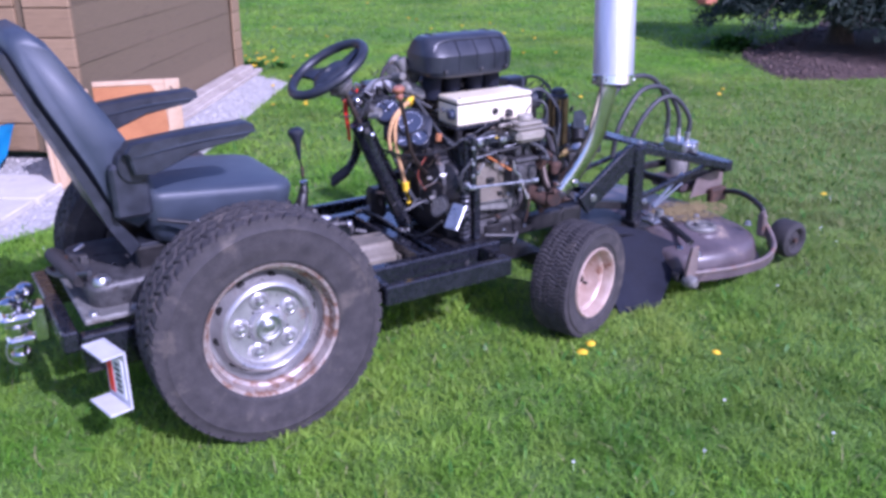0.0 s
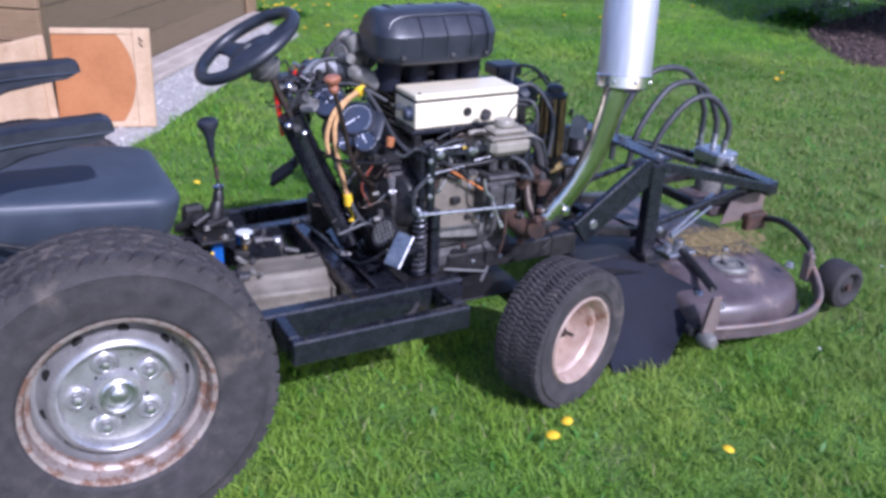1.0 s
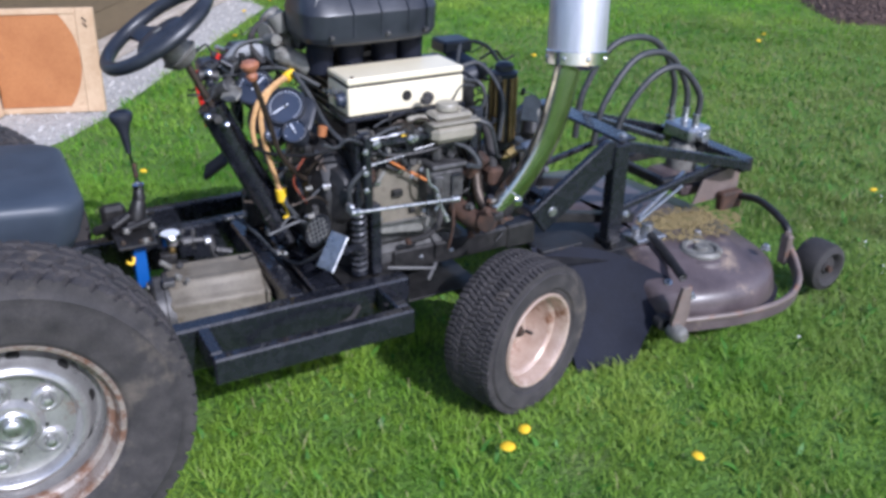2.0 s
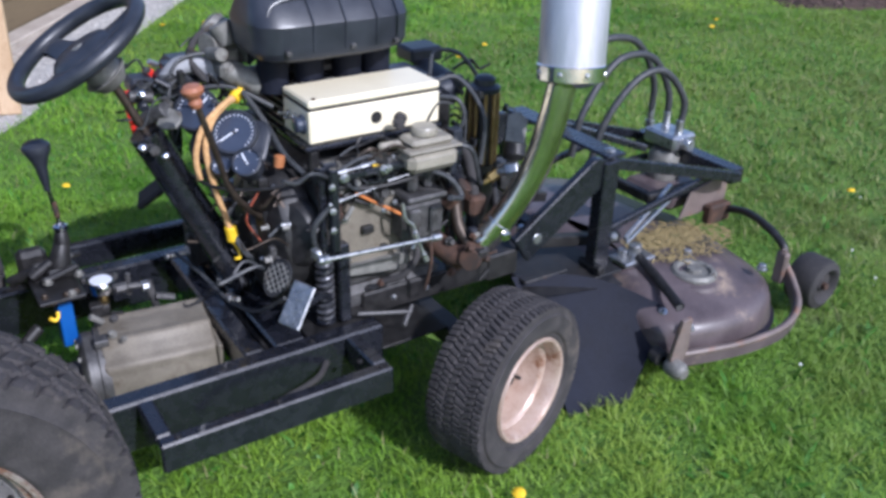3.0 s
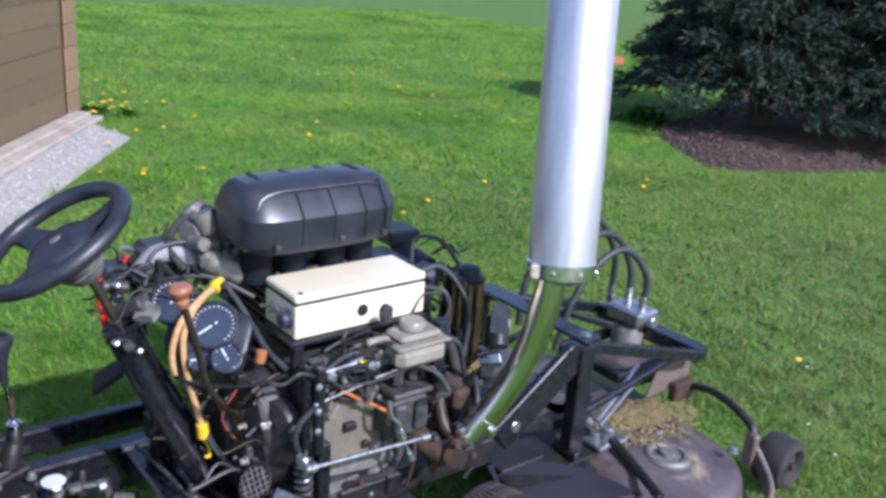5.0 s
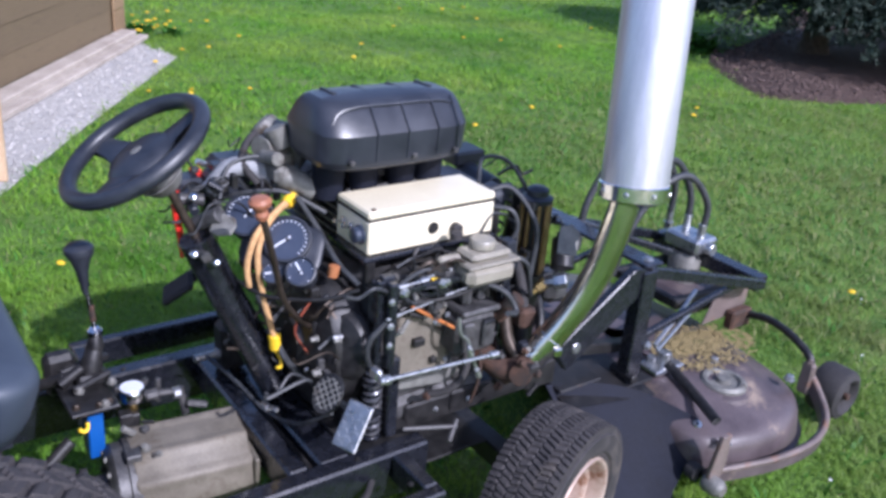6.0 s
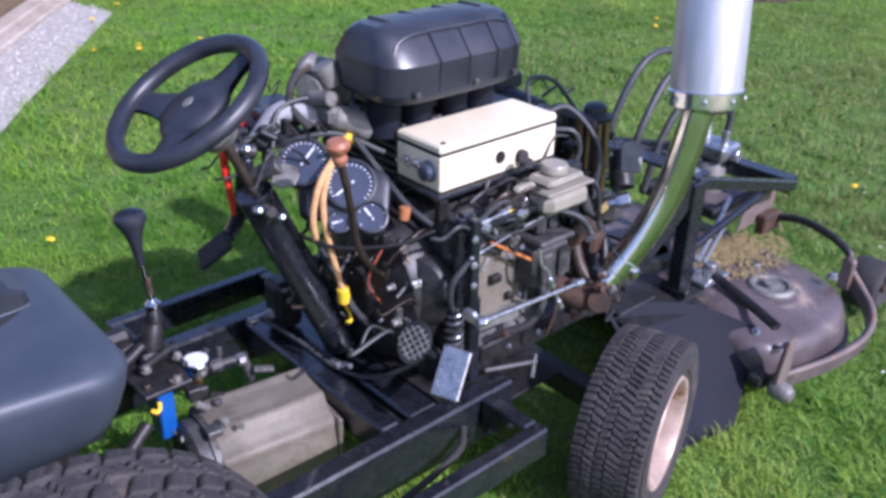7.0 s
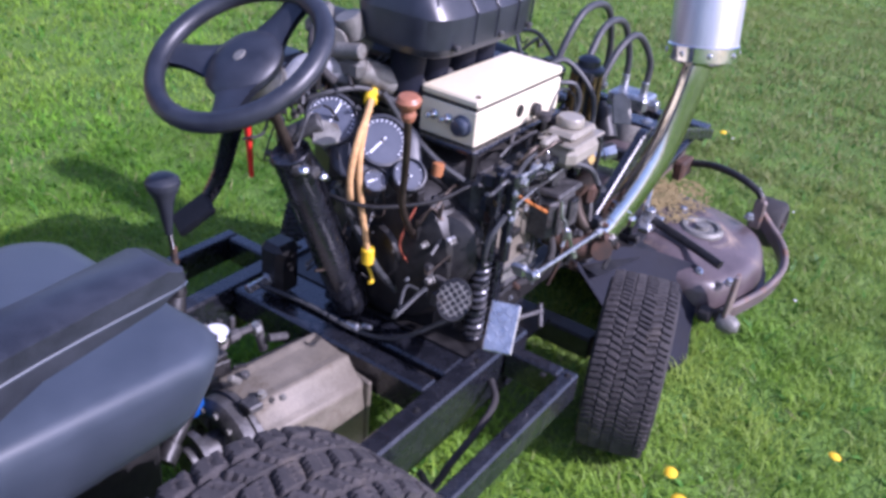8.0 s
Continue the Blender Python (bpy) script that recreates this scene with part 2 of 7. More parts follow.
def leafy(name, low, high, translucent=0.35, rough=0.55, patch=None, deep=None, tufts=None, dull_zone=None):
    """Blades and needles: a colour a blade, patches over metres, and light through them."""
    m = bpy.data.materials.new(name)
    m.use_nodes = True
    n, l = m.node_tree.nodes, m.node_tree.links
    p, out = n["Principled BSDF"], n["Material Output"]
    geo, tc = n.new("ShaderNodeNewGeometry"), n.new("ShaderNodeTexCoord")
    mix = n.new("ShaderNodeMix")
    mix.data_type = "RGBA"
    l.new(geo.outputs["Random Per Island"], mix.inputs["Factor"])
    mix.inputs["A"].default_value, mix.inputs["B"].default_value = (*low, 1), (*high, 1)
    colour = mix.outputs["Result"]
    if patch:
        k = n.new("ShaderNodeTexNoise")
        k.inputs["Scale"].default_value, k.inputs["Detail"].default_value, k.inputs["Roughness"].default_value = 0.95, 6.0, 0.6
        l.new(tc.outputs["Object"], k.inputs["Vector"])
        r = n.new("ShaderNodeMapRange")
        r.inputs["From Min"].default_value, r.inputs["From Max"].default_value = 0.40, 0.68
        l.new(k.outputs[0], r.inputs["Value"])
        m2 = n.new("ShaderNodeMix")
        m2.data_type = "RGBA"
        l.new(r.outputs[0], m2.inputs["Factor"])
        l.new(colour, m2.inputs["A"])
        m2.inputs["B"].default_value = (*patch, 1)
        colour = m2.outputs["Result"]
        if deep:
            k2 = n.new("ShaderNodeTexNoise")
            k2.inputs["Scale"].default_value, k2.inputs["Detail"].default_value = 0.8, 3.0
            mv = n.new("ShaderNodeMapping")
            mv.inputs["Location"].default_value = (7.3, 2.1, 0)
            l.new(tc.outputs["Object"], mv.inputs[0])
            l.new(mv.outputs[0], k2.inputs["Vector"])
            r2 = n.new("ShaderNodeMapRange")
            r2.inputs["From Min"].default_value, r2.inputs["From Max"].default_value, r2.inputs["To Max"].default_value = 0.47, 0.66, 0.7
            l.new(k2.outputs[0], r2.inputs["Value"])
            m4 = n.new("ShaderNodeMix")
            m4.data_type = "RGBA"
            l.new(r2.outputs[0], m4.inputs["Factor"])
            l.new(colour, m4.inputs["A"])
            m4.inputs["B"].default_value = (*deep, 1)
            colour = m4.outputs["Result"]
    if tufts:
        k3 = n.new("ShaderNodeTexNoise")
        k3.inputs["Scale"].default_value, k3.inputs["Detail"].default_value, k3.inputs["Roughness"].default_value = 6.0, 5.0, 0.62
        l.new(tc.outputs["Object"], k3.inputs["Vector"])
        for colour_3, lo, hi, most in ((tufts[0], 0.52, 0.70, 0.6), (tufts[1], 0.48, 0.32, 0.7)):
            r3 = n.new("ShaderNodeMapRange")
            r3.inputs["From Min"].default_value, r3.inputs["From Max"].default_value, r3.inputs["To Max"].default_value = lo, hi, most
            l.new(k3.outputs[0], r3.inputs["Value"])
            m5 = n.new("ShaderNodeMix")
            m5.data_type = "RGBA"
            l.new(r3.outputs[0], m5.inputs["Factor"])
            l.new(colour, m5.inputs["A"])
            m5.inputs["B"].default_value = (*colour_3, 1)
            colour = m5.outputs["Result"]
    if dull_zone:
        # dull olive colour, strongest in front of the bark bed, with a noisy fade
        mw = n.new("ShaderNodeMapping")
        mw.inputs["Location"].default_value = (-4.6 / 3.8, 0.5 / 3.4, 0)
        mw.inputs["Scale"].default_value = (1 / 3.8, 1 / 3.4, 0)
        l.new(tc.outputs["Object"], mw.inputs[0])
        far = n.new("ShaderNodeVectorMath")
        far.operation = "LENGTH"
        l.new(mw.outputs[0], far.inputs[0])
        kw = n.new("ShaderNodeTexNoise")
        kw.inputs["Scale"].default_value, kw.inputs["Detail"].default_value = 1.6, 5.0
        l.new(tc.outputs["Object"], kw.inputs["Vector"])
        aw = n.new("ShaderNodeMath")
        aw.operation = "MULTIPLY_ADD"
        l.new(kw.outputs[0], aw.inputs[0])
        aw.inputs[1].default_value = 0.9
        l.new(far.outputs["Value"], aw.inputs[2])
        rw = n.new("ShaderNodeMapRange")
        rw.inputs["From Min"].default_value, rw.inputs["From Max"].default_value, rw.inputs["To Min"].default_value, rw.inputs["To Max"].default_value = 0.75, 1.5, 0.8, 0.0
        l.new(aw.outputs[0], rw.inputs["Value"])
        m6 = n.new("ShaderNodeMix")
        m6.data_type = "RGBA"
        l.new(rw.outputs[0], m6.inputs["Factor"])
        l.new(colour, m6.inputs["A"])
        m6.inputs["B"].default_value = (*dull_zone, 1)
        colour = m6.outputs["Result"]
    l.new(colour, p.inputs["Base Color"])
    p.inputs["Roughness"].default_value = rough
    p.inputs["Specular IOR Level"].default_value = 0.3
    t = n.new("ShaderNodeBsdfTranslucent")
    l.new(colour, t.inputs["Color"])
    mx = n.new("ShaderNodeMixShader")
    mx.inputs[0].default_value = translucent
    l.new(p.outputs[0], mx.inputs[1])
    l.new(t.outputs[0], mx.inputs[2])
    l.new(mx.outputs[0], out.inputs["Surface"])
    return m


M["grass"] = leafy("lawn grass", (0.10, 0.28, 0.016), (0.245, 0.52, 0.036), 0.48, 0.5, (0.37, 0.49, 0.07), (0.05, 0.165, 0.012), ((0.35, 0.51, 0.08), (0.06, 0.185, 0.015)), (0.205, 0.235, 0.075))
M["needle"] = leafy("blue-green spruce needles", (0.01, 0.024, 0.016), (0.056, 0.08, 0.06), 0.15, 0.6)
M["weed"] = leafy("weed leaves", (0.04, 0.13, 0.015), (0.09, 0.24, 0.03), 0.3, 0.5)
M["turf"] = material("green turf", (0.046, 0.108, 0.01), (0.11, 0.205, 0.02), 0.95, 0, 7, 60, 1.0, (0.13, 0.17, 0.045), 1.2, 0.56, depth=0.03)


# ---- mesh tools ----
class Shape:
    """Gathers plain geometry for one mesh."""

    def __init__(self):
        self.v, self.f = [], []

    def add(self, verts, faces, m=None):
        k = len(self.v)
        self.v += [tuple(m @ Vector(p)) if m else tuple(p) for p in verts]
        self.f += [tuple(i + k for i in f) for f in faces]
        return self

    def box(self, x0, x1, y0, y1, z0, z1, c=0.004, m=None):
        """A box with chamfered edges."""
        lo, hi = (x0, y0, z0), (x1, y1, z1)
        c = min(c, 0.45 * min(x1 - x0, y1 - y0, z1 - z0))
        v, idx = [], {}
        for s in [(a, b, d) for a in (0, 1) for b in (0, 1) for d in (0, 1)]:
            for ax in range(3):
                p = [hi[i] if s[i] else lo[i] for i in range(3)]
                for i in range(3):
                    if i != ax:
                        p[i] += -c if s[i] else c
                idx[s, ax] = len(v)
                v.append(p)
        f = []
        for ax in range(3):
            b, d = (ax + 1) % 3, (ax + 2) % 3
            for side in (0, 1):
                q = []
                for sb, sd in ((0, 0), (1, 0), (1, 1), (0, 1)):
                    s = [0, 0, 0]
                    s[ax], s[b], s[d] = side, sb, sd
                    q.append(idx[tuple(s), ax])
                f.append(q if side else q[::-1])
            for sb in (0, 1):
                for sd in (0, 1):
                    s0, s1 = [0, 0, 0], [0, 0, 0]
                    s0[b] = s1[b] = sb
                    s0[d] = s1[d] = sd
                    s1[ax] = 1
                    q = [idx[tuple(s0), b], idx[tuple(s1), b], idx[tuple(s1), d], idx[tuple(s0), d]]
                    f.append(q if sb == sd else q[::-1])
        for s in [(a, b, d) for a in (0, 1) for b in (0, 1) for d in (0, 1)]:
            q = [idx[s, 0], idx[s, 1], idx[s, 2]]
            f.append(q if sum(s) % 2 else q[::-1])
        return self.add(v, f, m)

    def lathe(self, profile, m=None, seg=32, caps=True):
        """Turns a profile of (radius, height) round z."""
        v, f, n = [], [], len(profile)
        for i in range(seg):
            a = 2 * math.pi * i / seg
            v += [(r * math.cos(a), r * math.sin(a), h) for r, h in profile]
        for i in range(seg):
            j = (i + 1) % seg
            for k in range(n - 1):
                f.append((i * n + k, j * n + k, j * n + k + 1, i * n + k + 1))
        if caps:
            f.append(tuple(i * n for i in range(seg))[::-1])
            f.append(tuple(i * n + n - 1 for i in range(seg)))
        return self.add(v, f, m)

    def rod(self, a, b, r, r2=None, seg=14, c=0.0015):
        """A round bar from a to b, its ends chamfered."""
        a, b = Vector(a), Vector(b)
        r2 = r if r2 is None else r2
        h, c = (b - a).length, min(c, 0.3 * min(r, r2))
        turn = (b - a).to_track_quat("Z", "Y").to_matrix().to_4x4()
        return self.lathe([(r - c, 0), (r, c), (r2, h - c), (r2 - c, h)], Matrix.Translation(a) @ turn, seg)

    def tube(self, points, r, seg=10, smooth=6, flat=1.0):
        """A round bar along a smooth line through the points."""
        pts = curve_points(points, smooth)
        v, f = [], []
        t0 = (pts[1] - pts[0]).normalized()
        u = t0.orthogonal().normalized()
        for i, p in enumerate(pts):
            t = (pts[min(i + 1, len(pts) - 1)] - pts[max(i - 1, 0)]).normalized()
            u = (u - t * u.dot(t)).normalized()
            w = t.cross(u)
            rr = r(i / (len(pts) - 1)) if callable(r) else r
            for k in range(seg):
                a = 2 * math.pi * k / seg
                v.append(p + (u * math.cos(a) + w * math.sin(a) * flat) * rr)
        for i in range(len(pts) - 1):
            for k in range(seg):
                k2 = (k + 1) % seg
                f.append((i * seg + k, i * seg + k2, (i + 1) * seg + k2, (i + 1) * seg + k))
        f.append(tuple(range(seg))[::-1])
        f.append(tuple((len(pts) - 1) * seg + k for k in range(seg)))
        return self.add(v, f)

    def prism(self, outline, a, b, m=None, c=0.0):
        """An outline of (u, v) drawn out along w from a to b; m lays u, v, w into x, y, z."""
        n = len(outline)
        cu, cv = sum(p[0] for p in outline) / n, sum(p[1] for p in outline) / n

        def ring(k, w):
            q = []
            for u, v in outline:
                d = math.hypot(u - cu, v - cv) or 1
                q.append((u - (u - cu) / d * k, v - (v - cv) / d * k, w))
            return q

        rows = [ring(c, a), ring(0, a + c), ring(0, b - c), ring(c, b)] if c else [ring(0, a), ring(0, b)]
        v = [p for r in rows for p in r]
        f = [tuple(range(n))[::-1], tuple((len(rows) - 1) * n + i for i in range(n))]
        for k in range(len(rows) - 1):
            for i in range(n):
                j = (i + 1) % n
                f.append((k * n + i, k * n + j, (k + 1) * n + j, (k + 1) * n + i))
        return self.add(v, f, m)

    def bolt(self, p, way, r=0.008, h=0.006):
        """A hexagon head that stands on p."""
        m = Matrix.Translation(p) @ Vector(way).to_track_quat("Z", "Y").to_matrix().to_4x4()
        self.lathe([(r * 1.45, 0), (r * 1.45, h * 0.25), (r, h * 0.25), (r, h * 0.85), (r * 0.8, h)], m, 6)
        return self

    def grid(self, fn, nu, nv, close_u=False):
        v = [fn(i / (nu if close_u else nu - 1), j / (nv - 1)) for i in range(nu) for j in range(nv)]
        f = []
        for i in range(nu if close_u else nu - 1):
            i2 = (i + 1) % nu
            for j in range(nv - 1):
                f.append((i * nv + j, i2 * nv + j, i2 * nv + j + 1, i * nv + j + 1))
        return self.add(v, f)

    def mesh(self, name, mat, angle=38):
        me = bpy.data.meshes.new(name)
        me.from_pydata(self.v, [], self.f)
        me.polygons.foreach_set("use_smooth", [True] * len(me.polygons))
        me.set_sharp_from_angle(angle=radians(angle))
        me.materials.append(mat)
        me.update()
        return me


def curve_points(points, k):
    """A smooth line (Catmull-Rom) through the points, k steps a stretch."""
    p = [Vector(q) for q in points]
    if len(p) < 3 or k < 2:
        return p
    p = [2 * p[0] - p[1], *p, 2 * p[-1] - p[-2]]
    out = []
    for i in range(1, len(p) - 2):
        for s in range(k):
            t = s / k
            a, b, c, d = p[i - 1 : i + 3]
            out.append(0.5 * (2 * b + (c - a) * t + (2 * a - 5 * b + 4 * c - d) * t * t + (3 * b - a - 3 * c + d) * t**3))
    return [*out, p[-2]]


def part(name, shape, mat, parent, label="", at=None, angle=38):
    """One mesh under a thing or a part."""
    ob = new(name, shape.mesh(name, M[mat], angle))
    ob.parent = parent
    if at is not None:
        ob.matrix_local = at
    return tagged(ob, label)


def thing(name, label, category, at=None, group="", kind=""):
    ob = new(name)
    ob.empty_display_size = 0.1
    if at is not None:
        ob.matrix_world = at
    return tagged(ob, label, category, group, kind)


def solid(name, shape, mat, label, category, at=None, group="", kind="", angle=38):
    ob = new(name, shape.mesh(name, M[mat], angle))
    if at is not None:
        ob.matrix_world = at
    return tagged(ob, label, category, group, kind)


def pick(*m):
    """A pose whose axes u, v, w lie along the three given directions."""
    return Matrix((m[0], m[1], m[2])).transposed().to_4x4()


XZ = pick((1, 0, 0), (0, 0, 1), (0, -1, 0))  # u ahead, v up, w to the right-hand side (towards -y)
RNG = random.Random(5)


# ---- tractor: chassis and wheels ----
tractor = thing("garden_tractor", "home-built black garden tractor with bare engine and mower deck", "garden tractor")
MID = -0.055


def beam(name, x0, x1, y0, y1, z0, z1, mat="black_paint", c=0.005, label=""):
    return part(name, Shape().box(x0, x1, y0, y1, z0, z1, c), mat, tractor, label)


def channel(x0, x1, y0, y1, z0, z1, t=0.004):
    """An open-topped tray beam."""
    return Shape().box(x0, x1, y0, y0 + t, z0, z1, 0.001).box(x0, x1, y1 - t, y1, z0, z1, 0.001).box(x0, x1, y0 + t, y1 - t, z0, z0 + t, 0.001)


beam("rail", -0.46, 0.90, -0.345, -0.30, 0.225, 0.335)
beam("rail", -0.46, 0.90, 0.19, 0.235, 0.225, 0.335)
beam("belly_plate", 0.665, 1.095, -0.2995, 0.1895, 0.236, 0.242, "black_iron", 0.001)
beam("floor_plate", 0.745, 0.90, -0.2995, 0.1895, 0.322, 0.328, "black_iron", 0.001)
beam("cross_beam", 0.605, 0.648, -0.2995, 0.1895, 0.262, 0.333)
beam("cross_beam", 0.672, 0.74, -0.2995, 0.1895, 0.270, 0.330)
beam("cross_beam", 0.653, 0.668, -0.2995, 0.1895, 0.255, 0.318, "black_iron")
beam("cross_beam", -0.505, -0.462, -0.32, 0.21, 0.285, 0.345)
beam("cross_beam", -0.05, 0.0, -0.2995, 0.1895, 0.262, 0.33)
for y0, y1, x1 in ((-0.492, -0.462, 0.84), (0.352, 0.382, 0.77)):
    beam("side_step", 0.375, x1, y0, y1, 0.273, 0.335, c=0.004)
    a, b = (-0.4615, -0.3455) if y0 < 0 else (0.2355, 0.3515)
    beam("step_bar", 0.375, 0.405, a, b, 0.273, 0.335, c=0.004)
    beam("step_bar", x1 - 0.032, x1, a, b, 0.273, 0.335, c=0.004)
for x, y in ((0.41, -0.477), (0.60, -0.477), (0.82, -0.477), (0.55, -0.325), (0.74, -0.325), (0.82, 0.21), (0.45, 0.21), (0.79, -0.44)):
    part("bolt", Shape().bolt((x, y, 0.335), (0, 0, 1), 0.005, 0.004), "black_iron", tractor)
beam("front_rail", 0.9015, 1.32, -0.25, -0.205, 0.30, 0.36, "black_iron")
part("rail_end", Shape().box(1.24, 1.33, -0.254, -0.201, 0.297, 0.3635, 0.004), "black_iron", tractor, "blackened box section end")
beam("front_rail", 0.9015, 1.56, 0.10, 0.145, 0.30, 0.36, "black_iron")
beam("front_cross_beam", 1.10, 1.15, -0.2045, 0.0995, 0.29, 0.35, "black_iron")
beam("front_axle", 1.105, 1.155, -0.40, 0.29, 0.17, 0.225, "black_iron")
beam("rear_axle", -0.045, 0.045, -0.40, 0.29, 0.28, 0.36, "black_iron", 0.02)


def tyre_shape(r, rim, width, bulge, lugs, depth, chevron, fine, wander=0.0):
    """A tyre that turns round y, one skin: side walls with rings and a tread of raised lugs."""
    s, w = Shape(), width / 2
    side = [(rim, 0.72), (rim + 0.010, 0.86), (rim + 0.017, 0.905), (rim + 0.021, 0.90), (rim + 0.3 * (r - rim), 0.98), (rim + 0.55 * (r - rim), bulge), (rim + 0.70 * (r - rim), 1.0), (rim + 0.73 * (r - rim), 1.015), (rim + 0.76 * (r - rim), 0.985), (r - depth - 0.014, 0.945)]
    ys = np.linspace(-0.93, 0.93, 47)
    n = lugs * fine
    v, f = [], []
    for i in range(n):
        u = i / fine
        a = 2 * math.pi * i / n
        c, q = math.cos(a), math.sin(a)
        ring = [(p, -k * w) for p, k in side]
        for y in ys:
            lift = 2.2 * wander
            for row, (y0, y1, skew) in enumerate(chevron):
                if y0 <= y <= y1:
                    e = (y - (y0 + y1) / 2) / (y1 - y0)
                    ph = (u + 0.5 * (row % 2) + skew * 0.55 * e + wander * math.sin(a * 13 + row * 2.1) + 0.6 * wander * math.sin(a * 29 + row * 4.3)) % 1.0
                    lift = 1.0 if ph < 0.80 - 0.9 * wander else 0.0
                    lift *= 1.0 if wander or ph < 0.30 or ph > 0.36 or fine < 9 else 0.55
            ring.append((r - depth - 0.055 * abs(y) ** 4 * (r - rim) + depth * lift, y * w))
        ring += [(p, k * w) for p, k in side[::-1]]
        m = len(ring)
        v += [(p * c, y, p * q) for p, y in ring]
    for i in range(n):
        j = (i + 1) % n
        f += [(i * m + k, i * m + k + 1, j * m + k + 1, j * m + k) for k in range(m - 1)]
    return s.add(v, f)


def disc(profile, seg=56):
    """Turns a profile of (radius, outwards) round the axle; outwards is towards -y."""
    return Shape().lathe([(r, o) for r, o in profile], Euler((radians(90), 0, 0)).to_matrix().to_4x4(), seg, False)


REAR_TREAD = [(-0.93, -0.62, 0.5), (-0.56, -0.22, -0.6), (-0.17, 0.17, 0.7), (0.22, 0.56, -0.6), (0.62, 0.93, 0.5)]
FRONT_TREAD = [(-0.95, -0.66, 0.5), (-0.62, -0.36, -0.7), (-0.33, -0.03, 0.8), (0.0, 0.28, -0.8), (0.31, 0.58, 0.7), (0.61, 0.94, -0.5)]


def squeeze(shape, k):
    """Draws a round thing in towards its axle."""
    shape.v = [(p[0] * k, p[1], p[2] * k) for p in shape.v]
    return shape


def rear_wheel(at):
    """A pressed steel van wheel with round vents and five nuts; its outer side faces -y."""
    k = 0.95  # the steel wheel sits a little inside the bead
    lip = disc([(0.198, -0.09), (0.203, 0.062), (0.207, 0.07), (0.203, 0.077), (0.194, 0.074), (0.19, 0.062), (0.186, 0.045), (0.176, 0.04), (0.173, 0.03)])
    wheel = part("rear_wheel", squeeze(lip, k), "rim_lip", tractor, "pressed steel wheel with rusty silver lip and worn tyre", at)
    part("tyre", tyre_shape(0.331, 0.187, 0.185, 1.03, 44, 0.009, REAR_TREAD, 11), "tread", wheel, "worn black road tyre, dusty on the tread")
    face = disc([(0.175, 0.030), (0.173, 0.008), (0.168, -0.002), (0.161, 0.0), (0.152, 0.016), (0.144, 0.038), (0.137, 0.048), (0.128, 0.051), (0.121, 0.046), (0.116, 0.030), (0.10, 0.024), (0.085, 0.024), (0.06, 0.028), (0.05, 0.040), (0.04, 0.042)])
    part("wheel_disc", squeeze(face, k), "silver", wheel, "silver painted wheel centre")
    for i in range(10):
        a = 2 * math.pi * (i + 0.2) / 10
        m = Matrix.Translation((0.1515 * math.cos(a), -0.0195, 0.1515 * math.sin(a))) @ Vector((0.8 * math.cos(a), -0.6, 0.8 * math.sin(a))).to_track_quat("Z", "Y").to_matrix().to_4x4()
        part("vent_hole", squeeze(Shape().lathe([(0.0125, -0.004), (0.0125, 0.0), (0.010, 0.0012), (0.0, 0.0012)], m, 14, False), k), "black_iron", wheel)
    for i in range(5):
        a = 2 * math.pi * (i + 0.43) / 5
        p = Vector((0.082 * math.cos(a), -0.0235, 0.082 * math.sin(a)))
        m = Matrix.Translation(p) @ Euler((radians(90), 0, 0)).to_matrix().to_4x4()
        part("nut_seat", squeeze(Shape().lathe([(0.034, -0.004), (0.030, 0.004), (0.024, 0.009), (0.019, 0.010), (0.013, 0.006), (0.0, 0.006)], m, 24, False), k), "silver", wheel)
        part("wheel_nut", squeeze(Shape().lathe([(0.0125, 0.004), (0.0125, 0.016), (0.010, 0.021), (0.004, 0.023), (0.0, 0.023)], m, 6, False), k), "zinc", wheel)
    m = Matrix.Translation((0, -0.041, 0)) @ Euler((radians(90), 0, 0)).to_matrix().to_4x4()
    part("hub_cap", squeeze(Shape().lathe([(0.042, -0.01), (0.041, 0.003), (0.036, 0.006), (0.031, 0.004), (0.029, -0.004), (0.02, -0.006), (0.018, 0.002), (0.012, 0.006), (0.0, 0.006)], m, 28, False), k), "zinc", wheel, "bare metal hub centre")
    for i in range(5):
        a = 2 * math.pi * (i + 0.8) / 5
        part("stud_hole", squeeze(Shape().lathe([(0.004, 0), (0.004, 0.0015), (0, 0.0015)], Matrix.Translation((0.062 * math.cos(a), -0.028, 0.062 * math.sin(a))) @ Euler((radians(90), 0, 0)).to_matrix().to_4x4(), 8, False), k), "black_iron", wheel)
    return wheel


def front_wheel(at):
    """A small garden tractor wheel with turf tyre; its outer side faces -y."""
    rim = disc([(0.105, -0.075), (0.112, 0.05), (0.118, 0.062), (0.124, 0.066), (0.121, 0.072), (0.115, 0.07), (0.109, 0.06), (0.107, 0.035), (0.100, 0.031), (0.096, 0.024), (0.095, -0.02), (0.086, -0.048), (0.06, -0.052), (0.045, -0.032), (0.036, -0.024), (0.034, 0.0), (0.02, 0.004), (0.0, 0.004)])
    wheel = part("front_wheel", rim, "front_rim", tractor, "small faded off-white steel wheel with turf tyre", at)
    part("tyre", tyre_shape(0.199, 0.114, 0.150, 1.03, 84, 0.006, FRONT_TREAD, 7, 0.13), "tread", wheel, "black turf tyre with fine lugs")
    part("axle_nut", Shape().bolt((0, -0.004, 0), (0, -1, 0), 0.011, 0.012), "rust", wheel)
    part("valve", Shape().rod((0.075, 0.045, -0.045), (0.078, 0.01, -0.047), 0.004), "rubber", wheel)
    return wheel


